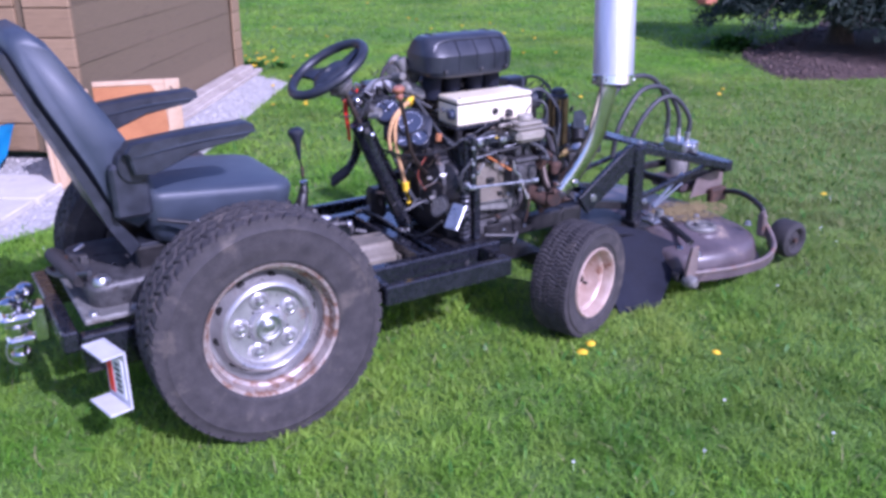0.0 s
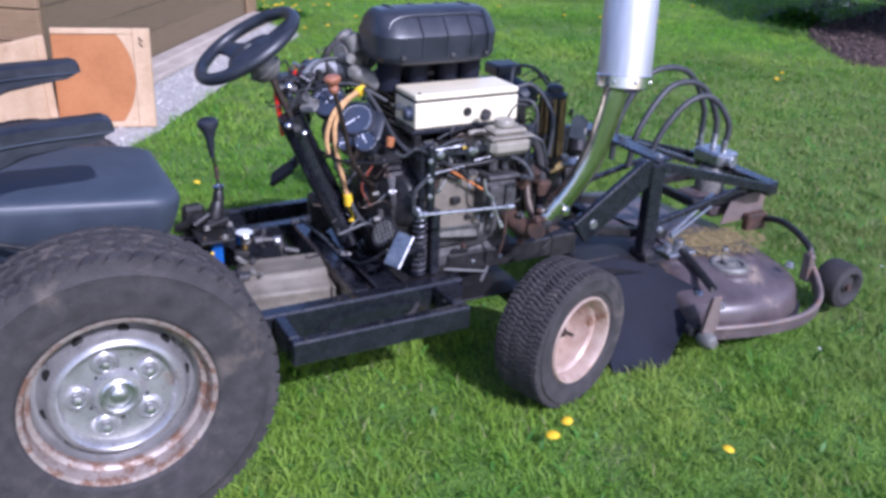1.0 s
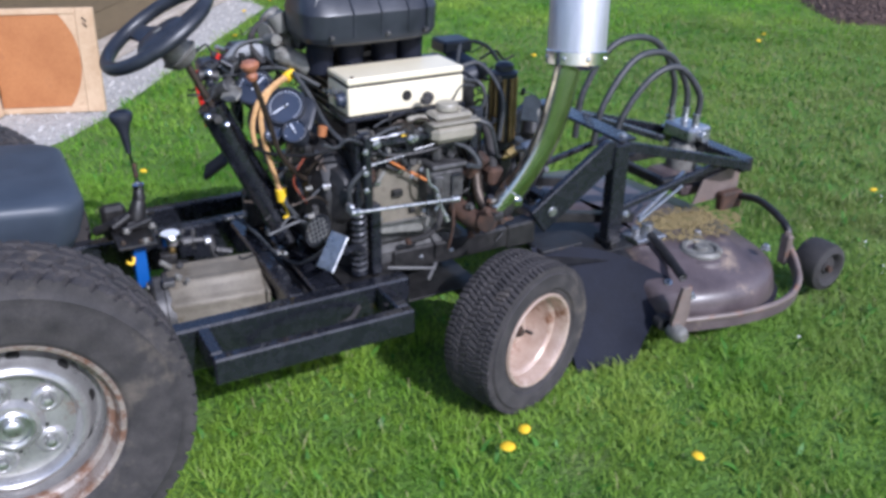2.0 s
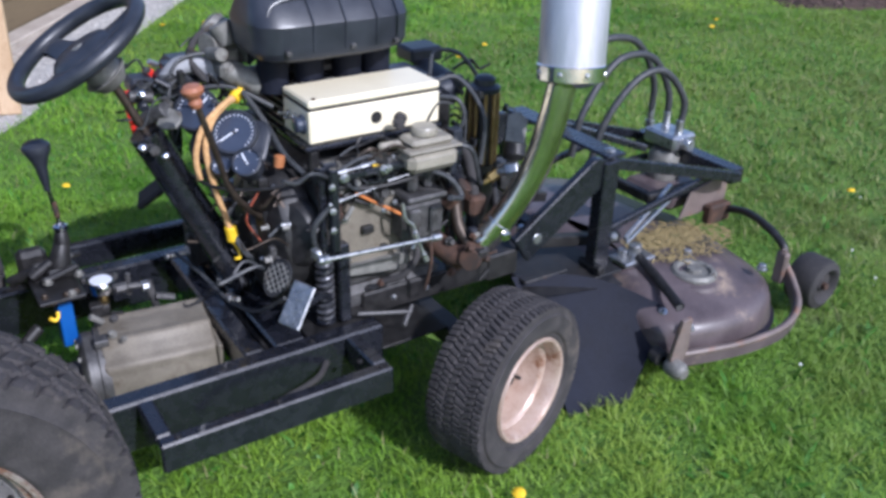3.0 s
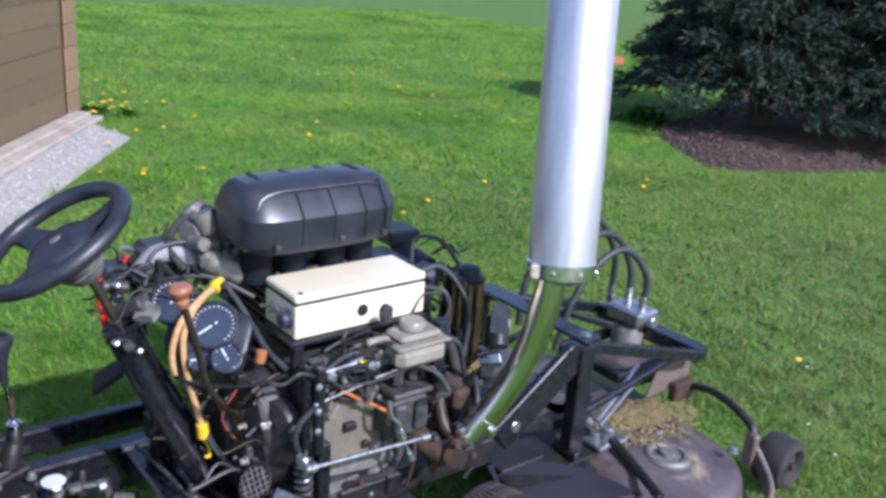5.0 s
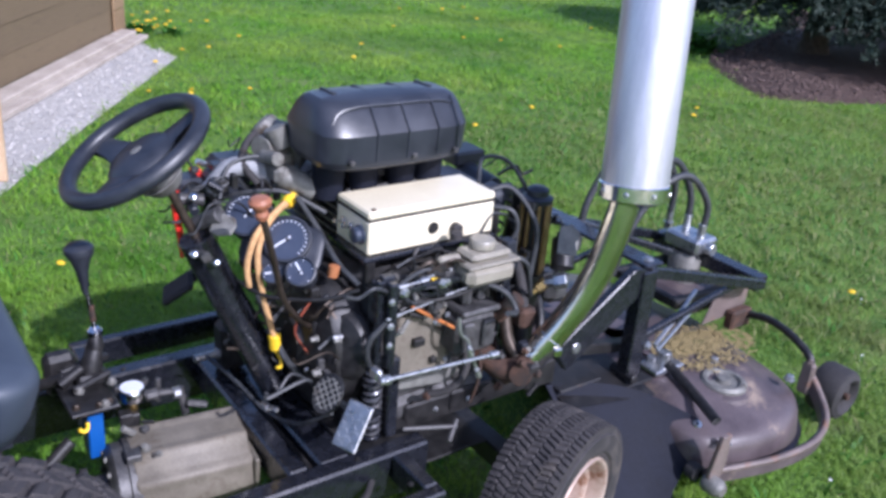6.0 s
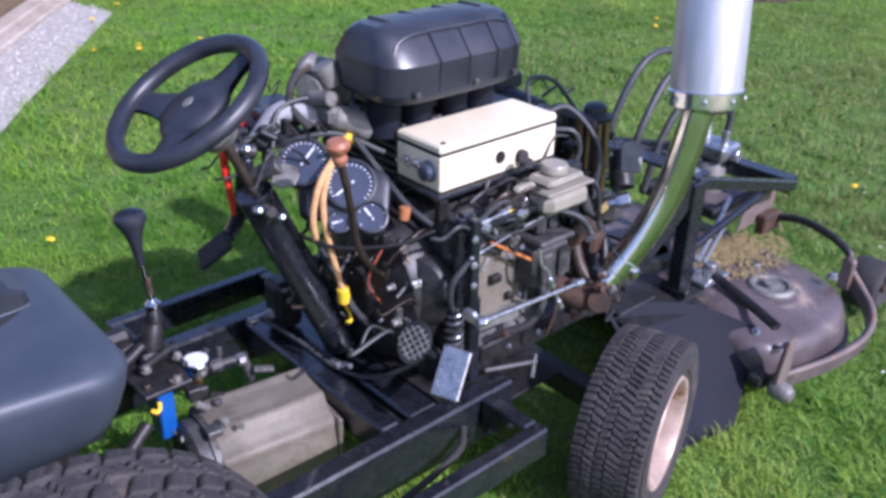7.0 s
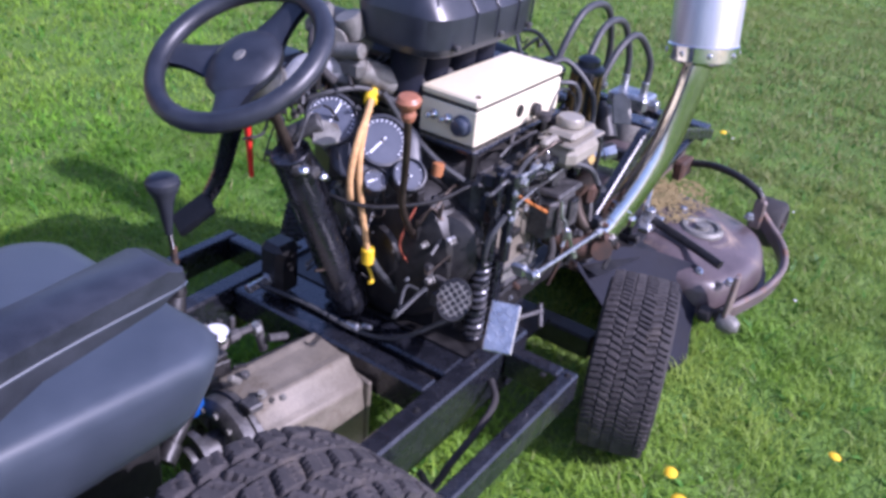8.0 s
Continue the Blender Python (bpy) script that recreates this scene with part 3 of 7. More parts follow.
half_turn = pose(0, 0, 0, 0, 0, 180)
rear_wheel(pose(-0.008, -0.49, 0.326))
rear_wheel(pose(-0.07, 0.38, 0.326) @ half_turn)
front_wheel(pose(1.131, -0.485, 0.194, 0, 0, 18))
front_wheel(pose(1.135, 0.377, 0.194, 0, 0, 198))

# ---- tractor: seat ----
def cushion(shape, x0, x1, y0, y1, z0, z1, r, front=0.0, crown=0.0, n=40):
    """A padded block with round corners in plan and round upper edges; front pushes the middle of the front edge out."""
    outline = []
    for cx, cy, a0 in ((x1 - r, y1 - r, 0), (x0 + r, y1 - r, 90), (x0 + r, y0 + r, 180), (x1 - r, y0 + r, 270)):
        outline += [(cx + r * math.cos(radians(a0 + 90 * k / 9)), cy + r * math.sin(radians(a0 + 90 * k / 9))) for k in range(10)]
    cy, w, cx = (y0 + y1) / 2, (y1 - y0) / 2, (x0 + x1) / 2
    outline = [(x + (front * (1 - min(1, abs(y - cy) / w) ** 2) if x > cx else 0), y) for x, y in outline]
    h, rows = z1 - z0, []
    steps = [(0.05, z0), (0.036, z0 + 0.08 * h), (0.022, z0 + 0.3 * h), (0.010, z0 + 0.60 * h), (0.005, z0 + 0.80 * h), (0.006, z0 + 0.88 * h), (0.011, z0 + 0.945 * h), (0.020, z0 + 0.98 * h), (0.04, z1), (0.12, z1 + crown), (0.2, z1 + crown * 1.3)]
    v, f, k = [], [], len(outline)
    for inset, z in steps:
        inset = min(inset, 0.8 * w, 0.8 * (cx - x0))
        for x, y in outline:
            sx, sy = 1 - inset / (cx - x0), 1 - inset / w
            v.append((cx + (x - cx) * sx, cy + (y - cy) * sy, z))
    for s in range(len(steps) - 1):
        for i in range(k):
            j = (i + 1) % k
            f.append((s * k + i, s * k + j, (s + 1) * k + j, (s + 1) * k + i))
    f += [tuple(range(k))[::-1], tuple((len(steps) - 1) * k + i for i in range(k))]
    return shape.add(v, f)


seat_mid = -0.045
seat_pad = cushion(Shape(), -0.24, 0.205, seat_mid - 0.222, seat_mid + 0.215, 0.505, 0.638, 0.06, 0.022, 0.004)
seat_pad.v = [(x, y, z + (0.09 * (0.2 - x) + 0.006 * math.cos(7 * (y - seat_mid))) * min(1, max(0, (z - 0.54) / 0.08))) for x, y, z in seat_pad.v]
seat = part("seat", seat_pad, "vinyl", tractor, "dark slate vinyl seat cushion", angle=60)
part("seat_base", Shape().box(-0.25, 0.16, seat_mid - 0.15, seat_mid + 0.15, 0.485, 0.51, 0.004), "plastic", seat)
BACK = [(-0.505, 1.075), (-0.49, 1.11), (-0.455, 1.118), (-0.415, 1.09), (-0.37, 1.02), (-0.29, 0.885), (-0.225, 0.77), (-0.19, 0.66), (-0.20, 0.60), (-0.25, 0.57), (-0.30, 0.60), (-0.36, 0.74), (-0.46, 0.95)]
part("backrest", Shape().prism(BACK, -seat_mid - 0.20, -seat_mid + 0.20, XZ, 0.022), "vinyl", seat, "high dark vinyl backrest", angle=60)
SHELL = [(-0.528, 1.05), (-0.522, 1.075), (-0.511, 1.07), (-0.465, 0.95), (-0.365, 0.74), (-0.305, 0.60), (-0.255, 0.525), (-0.285, 0.50), (-0.33, 0.58), (-0.39, 0.73), (-0.485, 0.95)]
part("back_shell", Shape().prism(SHELL, -seat_mid - 0.205, -seat_mid + 0.205, XZ, 0.004), "plastic", seat, "black plastic seat back shell")


def armrest(y, lift):
    """A padded top on a narrower moulded base, with a seam between."""
    top = [(-0.285, 0.80), (-0.27, 0.822), (-0.1, 0.838), (0.05, 0.842), (0.066, 0.834), (0.069, 0.819), (0.05, 0.816), (-0.1, 0.809), (-0.275, 0.786)]
    low = [(-0.275, 0.785), (-0.1, 0.808), (0.048, 0.815), (0.060, 0.811), (0.04, 0.801), (-0.1, 0.778), (-0.22, 0.735), (-0.265, 0.74)]
    arm = part("armrest", Shape().prism([(a, b + lift - 0.012) for a, b in top], -y - 0.034, -y + 0.034, XZ, 0.007), "plastic", seat, "padded glossy black armrest", angle=28)
    part("armrest_base", Shape().prism([(a, b + lift - 0.0125) for a, b in low], -y - 0.025, -y + 0.029, XZ, 0.006), "plastic", arm, angle=28)
    part("piping", Shape().tube([(-0.27, y - 0.032, 0.787 + lift - 0.012), (-0.1, y - 0.033, 0.8085 + lift - 0.012), (0.05, y - 0.033, 0.8155 + lift - 0.012), (0.067, y - 0.026, 0.818 + lift - 0.012)], 0.0022, 6, 4), "vinyl", arm)
    return arm


armrest(-0.309, 0.02)
armrest(0.208, 0.03)
for y in (-0.275, 0.185):
    part("arm_pivot", Shape().rod((-0.255, y - 0.03, 0.765), (-0.255, y + 0.03, 0.765), 0.045, seg=24).box(-0.32, -0.22, y - 0.02, y + 0.02, 0.62, 0.77, 0.01), "plastic", seat)
part("seat_lever", Shape().rod((-0.21, -0.275, 0.60), (-0.09, -0.315, 0.575), 0.006), "black_iron", seat)
part("lever_grip", Shape().rod((-0.115, -0.307, 0.58), (-0.05, -0.328, 0.566), 0.011, 0.013), "grey_paint", seat, "grey plastic lever grip")
for y in (-0.20, 0.07):
    part("seat_bracket", Shape().box(-0.26, 0.12, y, y + 0.04, 0.337, 0.502, 0.006), "black_iron", tractor)

# ---- tractor: tail ----
part("axle_housing", cushion(Shape(), -0.42, -0.08, -0.26, 0.15, 0.30, 0.44, 0.05), "alloy_dark", tractor, "grimy dark axle housing", angle=50)
part("tail_plate", Shape().box(-0.44, -0.16, -0.30, 0.18, 0.345, 0.362, 0.004), "alloy", tractor, "dusty bare metal tail plate")
part("plate_bolt", Shape().lathe([(0.026, 0), (0.026, 0.012), (0.02, 0.022), (0.0, 0.026)], pose(-0.37, -0.23, 0.43), 18), "zinc", tractor, "bright domed cap")
for x, y in ((-0.41, -0.27), (-0.30, -0.28), (-0.41, 0.1)):
    part("bolt", Shape().bolt((x, y, 0.362), (0, 0, 1), 0.011, 0.01), "zinc", tractor)
part("thick_cable", Shape().tube([(-0.42, -0.2, 0.44), (-0.46, -0.05, 0.47), (-0.44, 0.08, 0.43), (-0.38, 0.1, 0.38)], 0.02), "rubber", tractor)
part("cable", Shape().tube([(-0.40, -0.24, 0.47), (-0.46, -0.1, 0.43), (-0.47, 0.05, 0.40), (-0.42, 0.12, 0.37)], 0.008), "hose", tractor)
tow = Shape().box(-0.545, -0.507, -0.085, -0.02, 0.235, 0.345, 0.006)
hitch = part("tow_hitch", tow, "chrome", tractor, "shiny chrome tow hitch with pin and two ball knobs")
part("hitch_jaw", Shape().box(-0.63, -0.546, -0.09, -0.015, 0.295, 0.328, 0.010), "chrome", hitch)
part("hitch_jaw", Shape().box(-0.62, -0.546, -0.08, -0.025, 0.228, 0.256, 0.008), "chrome", hitch)
for x, y in ((-0.60, -0.075), (-0.575, -0.02), (-0.545, 0.02)):
    part("ball_knob", Shape().lathe([(0.011, 0), (0.011, 0.014), (0.021, 0.022), (0.027, 0.037), (0.024, 0.052), (0.013, 0.061), (0, 0.063)], pose(x, y, 0.322), 18), "chrome", hitch)
part("hitch_pin", Shape().rod((-0.59, -0.052, 0.175), (-0.59, -0.052, 0.33), 0.019).rod((-0.59, -0.052, 0.185), (-0.59, -0.052, 0.205), 0.028).rod((-0.59, -0.052, 0.262), (-0.59, -0.052, 0.292), 0.03), "chrome", hitch)
part("pin_ring", Shape().tube([(-0.60 + 0.028 * math.cos(a), -0.056, 0.21 + 0.04 * math.sin(a)) for a in np.linspace(0, 2 * math.pi, 13)], 0.0025, 6, 3), "zinc", hitch)

bracket = part("tow_bracket", Shape().box(-0.405, -0.399, -0.468, -0.345, 0.150, 0.318, 0.001).box(-0.462, -0.4055, -0.468, -0.345, 0.312, 0.318, 0.001).box(-0.462, -0.4055, -0.468, -0.345, 0.150, 0.156, 0.001),
               "grey_paint", tractor, "light grey steel channel bracket with a printed label", pose(-0.435, -0.425, 0.012, 0, 0, 13) @ pose(0.44, 0.40, 0))
part("label", Shape().box(-0.409, -0.4062, -0.455, -0.365, 0.175, 0.290, 0.0005), "label", bracket, "white label with a red band and unreadable print")
part("label_band", Shape().box(-0.4112, -0.4094, -0.393, -0.367, 0.177, 0.288, 0.0003), "red", bracket)
for i in range(6):
    part("print_bar", Shape().box(-0.4112, -0.4094, -0.44, -0.41 - 0.006 * (i % 2), 0.19 + 0.016 * i, 0.197 + 0.016 * i, 0.0003), "black_iron", bracket)
part("bracket_arm", Shape().box(-0.462, -0.405, -0.35, -0.28, 0.24, 0.30, 0.004), "black_paint", tractor)

# ---- tractor: gearbox and gear lever ----
def ribbed_case(x0, x1, y0, y1, z0, z1):
    """A cast casing, rounded above, with ribs along it."""
    prof, n = [], 48
    for i in range(n + 1):
        a = math.pi * i / n
        c, q = math.cos(a), math.sin(a)
        rib = 0.008 * sum(math.exp(-(((i - k) / 1.6) ** 2)) for k in (10, 19, 30, 39))
        prof.append(((y0 + y1) / 2 + ((y1 - y0) / 2 + rib) * math.copysign(abs(c) ** 0.8, c), z0 + (z1 - z0) * (0.36 + 0.64 * q ** 0.85) + rib * q))
    prof = [(y1, z0)] + prof + [(y0, z0)]
    return Shape().prism(prof, x0, x1, pick((0, 1, 0), (0, 0, 1), (1, 0, 0)), 0.006)


gearbox = part("gearbox", ribbed_case(0.375, 0.60, -0.175, 0.03, 0.15, 0.335), "trans", tractor, "greasy grey cast gearbox casing", pose(0.5, -0.07, 0, 0, 0, -7) @ pose(-0.5, 0.07, 0), 50)
part("end_cover", Shape().lathe([(0.098, -0.01), (0.098, 0.008), (0.092, 0.01), (0.092, 0.03), (0.082, 0.04), (0.062, 0.043), (0.058, 0.035)], pose(0.375, -0.08, 0.235, 0, -90, 0), 36), "alloy_dark", gearbox)
part("flange", Shape().box(0.60, 0.61, -0.178, 0.033, 0.14, 0.30, 0.003), "trans", gearbox)
for i in range(7):
    a = math.pi * i / 6
    part("bolt", Shape().bolt((0.336, -0.08 - 0.074 * math.cos(a), 0.235 + 0.074 * math.sin(a)), (-1, 0, 0), 0.006, 0.007), "alloy", gearbox)
part("output_flange", Shape().rod((0.27, -0.08, 0.24), (0.362, -0.08, 0.24), 0.028, 0.034).lathe([(0.05, 0), (0.05, 0.014)], pose(0.285, -0.08, 0.24, 0, 90, 0), 20), "alloy_dark", gearbox)
for y in (-0.12, -0.03):
    part("casting_lug", Shape().rod((0.35, y - 0.02, 0.27), (0.35, y + 0.02, 0.27), 0.018, seg=12), "alloy", gearbox)
for p, q, r in (((0.43, 0.02, 0.372), (0.455, 0.022, 0.372), 0.012), ((0.455, 0.022, 0.372), (0.50, 0.026, 0.366), 0.007), ((0.485, 0.02, 0.366), (0.50, 0.022, 0.365), 0.013), ((0.50, 0.026, 0.375), (0.51, 0.02, 0.31), 0.009), ((0.51, 0.005, 0.345), (0.55, 0.0, 0.335), 0.008), ((0.425, 0.05, 0.37), (0.44, 0.055, 0.392), 0.007), ((0.46, 0.05, 0.335), (0.462, 0.05, 0.39), 0.006)):
    part("fitting", Shape().rod(p, q, r, seg=8), "zinc" if r > 0.012 else "alloy_dark", gearbox)
dial = part("pressure_gauge", Shape().lathe([(0.026, 0), (0.027, 0.004), (0.027, 0.022), (0.024, 0.026)], pose(0.404, 0.017, 0.375), 26), "chrome", gearbox, "small white pressure gauge")
part("gauge_stem", Shape().rod((0.404, 0.017, 0.32), (0.404, 0.017, 0.376), 0.01), "brass", gearbox)
part("gauge_face", Shape().lathe([(0.023, 0), (0.023, 0.0015), (0, 0.0015)], pose(0.404, 0.017, 0.4015), 24, False), "dial_white", gearbox)

shifter = part("gear_shifter", Shape().box(0.315, 0.372, 0.028, 0.082, 0.4235, 0.448, 0.006).rod((0.345, 0.054, 0.446), (0.358, 0.053, 0.500), 0.024, 0.015).rod((0.358, 0.053, 0.497), (0.361, 0.053, 0.53), 0.017, 0.011), "black_iron", tractor, "black-knobbed gear lever on an oily linkage")
part("ball_collar", Shape().lathe([(0.010, 0), (0.0145, 0.004), (0.0145, 0.012), (0.009, 0.017)], pose(0.3605, 0.053, 0.523), 16), "chrome", shifter, "bright collar")
for a, b, r in (((0.30, 0.005, 0.44), (0.375, 0.03, 0.447), 0.008), ((0.295, 0.085, 0.437), (0.37, 0.10, 0.445), 0.008), ((0.285, 0.045, 0.435), (0.33, 0.05, 0.46), 0.011), ((0.375, -0.02, 0.432), (0.372, 0.07, 0.436), 0.006)):
    part("link_rod", Shape().rod(a, b, r, seg=10), "black_iron", shifter)
for x, y, z in ((0.372, 0.005, 0.437), (0.31, 0.0, 0.437), (0.37, 0.095, 0.44), (0.345, -0.045, 0.424)):
    part("link_bolt", Shape().bolt((x, y, z), (0, 0, 1), 0.007, 0.011), "alloy", shifter)
part("lever_shaft", Shape().rod((0.361, 0.053, 0.53), (0.3495, 0.052, 0.645), 0.0045), "chrome", shifter)
part("shaft_sleeve", Shape().rod((0.359, 0.053, 0.555), (0.357, 0.053, 0.59), 0.006), "rust", shifter)
part("knob", Shape().lathe([(0.006, 0), (0.0085, 0.02), (0.012, 0.05), (0.018, 0.07), (0.025, 0.083), (0.0275, 0.091), (0.0265, 0.098), (0.02, 0.104), (0.008, 0.107), (0, 0.107)], Matrix.Translation((0.350, 0.052, 0.617)) @ Vector((-0.06, 0, 1)).to_track_quat("Z", "Y").to_matrix().to_4x4(), 26), "plastic", shifter, "glossy black knob")
part("shift_plate", Shape().box(0.28, 0.37, -0.055, 0.11, 0.415, 0.423, 0.002), "black_iron", shifter)
for x, y in ((0.295, -0.03), (0.355, -0.035), (0.295, 0.09), (0.335, -0.04)):
    part("plate_bolt", Shape().bolt((x, y, 0.423), (0, 0, 1), 0.006, 0.008), "lever", shifter)
part("shift_bracket", Shape().box(0.315, 0.345, -0.02, 0.03, 0.29, 0.413, 0.003).box(0.322, 0.328, 0.03, 0.06, 0.30, 0.413, 0.002), "blue", tractor, "blue enamelled steel bracket")
part("side_link", Shape().rod((0.30, 0.06, 0.44), (0.25, 0.1, 0.41), 0.012).rod((0.33, 0.10, 0.44), (0.40, 0.14, 0.42), 0.008).box(0.27, 0.33, 0.09, 0.13, 0.38, 0.47, 0.01), "black_iron", tractor)
part("cable_tie", Shape().tube([(0.296, -0.03, 0.375), (0.305, -0.032, 0.368), (0.312, -0.03, 0.372), (0.314, -0.026, 0.383)], 0.004), "yellow", tractor, "yellow plastic strap")
part("hydraulic_stub", Shape().rod((0.20, -0.10, 0.34), (0.27, -0.08, 0.39), 0.012).rod((0.19, -0.105, 0.335), (0.215, -0.095, 0.352), 0.018), "black_iron", tractor)

# ---- tractor: engine ----
engine = part("engine", Shape().box(0.81, 1.10, -0.246, 0.09, 0.375, 0.665, 0.02).box(0.84, 1.12, -0.24, 0.06, 0.31, 0.38, 0.02), "alloy_dark", tractor, "bare grimy motorcycle engine with exposed wiring")
head = Shape().box(0.83, 1.08, -0.085, 0.14, 0.66, 0.80, 0.015)
part("cylinder_head", head, "alloy_dark", engine)
for i in range(7):
    part("cooling_fin", Shape().box(0.815, 1.095, -0.10, 0.155, 0.675 + i * 0.017, 0.681 + i * 0.017, 0.001), "alloy_dark", engine)
part("head_cover", Shape().box(0.845, 1.07, -0.06, 0.13, 0.795, 0.845, 0.02), "black_iron", engine)
for x in (0.80, 0.88, 0.97, 1.04):
    part("intake_stub", Shape().rod((x, -0.065, 0.79), (x, -0.07, 0.885), 0.031, 0.034, 20), "flap", engine, "black rubber intake stub")
# rear clutch housing, seen from the seat
part("clutch_housing", Shape().lathe([(0.16, 0), (0.165, 0.03), (0.15, 0.065), (0.11, 0.085), (0.06, 0.09), (0.055, 0.10), (0.0, 0.10)], pose(0.80, -0.09, 0.50, 0, -90, 0), 40), "black_iron", engine, "black round clutch housing")
part("side_cover", Shape().lathe([(0.10, 0), (0.102, 0.02), (0.085, 0.045), (0.05, 0.055), (0.0, 0.055)], pose(0.775, -0.205, 0.53, 0, -80, 25) @ Matrix.Scale(0.75, 4), 32), "black_iron", engine, "stained dark engine cover")
for i in range(9):
    a = 2 * math.pi * i / 9
    part("case_bolt", Shape().bolt((0.785, -0.09 + 0.15 * math.cos(a), 0.50 + 0.15 * math.sin(a)), (-1, 0, 0), 0.007, 0.012), "alloy_dark", engine)
part("sump", Shape().box(0.78, 1.0, -0.22, 0.05, 0.285, 0.40, 0.03), "black_iron", engine)
# grey side plate and pump on the right-hand side
part("case_plate", Shape().prism([(0.845, 0.46), (0.838, 0.55), (0.862, 0.597), (0.975, 0.597), (0.99, 0.585), (0.99, 0.46), (0.975, 0.445)], 0.247, 0.272, XZ, 0.004), "trans", engine, "dull cast aluminium side plate")
part("case_plate_edge", Shape().prism([(0.848, 0.438), (0.848, 0.459), (0.995, 0.459), (1.01, 0.438), (0.975, 0.42)], 0.247, 0.284, XZ, 0.004), "alloy", engine)
for x, z in ((0.855, 0.47), (0.853, 0.565), (0.975, 0.586), (0.978, 0.47), (0.91, 0.588)):
    part("plate_bolt", Shape().bolt((x, -0.272, z), (0, -1, 0), 0.006, 0.006), "zinc", engine)
pump = part("pump_body", Shape().box(0.962, 1.06, -0.325, -0.255, 0.50, 0.592, 0.01).box(0.97, 0.998, -0.336, -0.325, 0.515, 0.58, 0.004).box(1.02, 1.05, -0.338, -0.325, 0.52, 0.58, 0.004), "alloy_dark", engine, "dark grey cast pump with a cable lever")
part("pump_cap", Shape().box(0.967, 1.065, -0.332, -0.25, 0.5925, 0.605, 0.004).box(0.985, 1.008, -0.31, -0.285, 0.605, 0.655, 0.008).box(1.03, 1.05, -0.30, -0.28, 0.605, 0.645, 0.006), "alloy_dark", engine)
part("pump_lever", Shape().tube([(0.945, -0.345, 0.61), (0.95, -0.35, 0.575), (0.968, -0.352, 0.555), (0.972, -0.354, 0.52), (0.965, -0.354, 0.505)], 0.004), "zinc", engine)
part("drain_elbow", Shape().tube([(1.0, -0.31, 0.50), (0.995, -0.32, 0.46), (0.965, -0.31, 0.42), (0.93, -0.28, 0.40)], 0.008), "rubber", engine)
part("copper_pipe", Shape().tube([(1.03, -0.32, 0.50), (1.03, -0.325, 0.44), (1.025, -0.31, 0.37)], 0.004), "rust", engine)
part("linkage_rod", Shape().rod((0.735, -0.414, 0.568), (0.985, -0.415, 0.553), 0.0042).rod((0.722, -0.414, 0.569), (0.745, -0.414, 0.5675), 0.009).rod((0.972, -0.415, 0.554), (0.993, -0.415, 0.553), 0.008), "zinc", engine, "bright zinc linkage rod")
part("rod_joint", Shape().rod((0.735, -0.425, 0.569), (0.735, -0.37, 0.569), 0.006).box(0.725, 0.738, -0.40, -0.375, 0.558, 0.58, 0.003), "zinc", engine)
part("throttle_rod", Shape().rod((0.80, -0.315, 0.628), (0.97, -0.305, 0.645), 0.0022).rod((0.795, -0.316, 0.627), (0.83, -0.313, 0.631), 0.004), "zinc", engine)
part("orange_rod", Shape().rod((0.865, -0.295, 0.63), (0.965, -0.31, 0.565), 0.0036), "orange", engine, "orange painted control rod")
part("relay", Shape().box(0.82, 0.845, -0.275, -0.25, 0.575, 0.605, 0.004).rod((0.83, -0.295, 0.585), (0.83, -0.25, 0.585), 0.009), "rust", engine)
# black frame round the engine
for x0, x1, y0, y1, z0, z1 in ((0.80, 0.818, -0.32, -0.302, 0.5205, 0.70), (0.785, 0.80, -0.30, -0.285, 0.5205, 0.70), (1.09, 1.11, -0.30, -0.28, 0.40, 0.66)):
    part("engine_post", Shape().box(x0, x1, y0, y1, z0, z1, 0.003), "black_paint", tractor)
part("engine_rail", Shape().box(0.8185, 1.11, -0.317, -0.304, 0.672, 0.685, 0.002), "black_paint", tractor)
part("engine_rail", Shape().box(0.8185, 1.09, -0.287, -0.272, 0.635, 0.648, 0.002), "black_paint", tractor)
part("box_shelf", Shape().box(0.79, 1.11, -0.235, -0.09, 0.708, 0.7185, 0.003), "black_paint", tractor)
for x in (0.80, 1.05):
    part("shelf_strut", Shape().box(x, x + 0.02, -0.23, -0.21, 0.66, 0.7075, 0.003), "black_iron", tractor)
for x, y, z in ((0.83, -0.317, 0.679), (0.92, -0.317, 0.679), (1.06, -0.317, 0.679)):
    part("bolt", Shape().bolt((x, y, z), (0, -1, 0), 0.008, 0.01), "zinc", tractor)
part("cable_end", Shape().rod((0.86, -0.315, 0.692), (0.93, -0.295, 0.692), 0.004).rod((0.87, -0.312, 0.692), (0.89, -0.306, 0.692), 0.006), "zinc", tractor)
part("fuse_lead", Shape().rod((0.90, -0.305, 0.684), (0.935, -0.294, 0.684), 0.0035), "yellow", tractor)

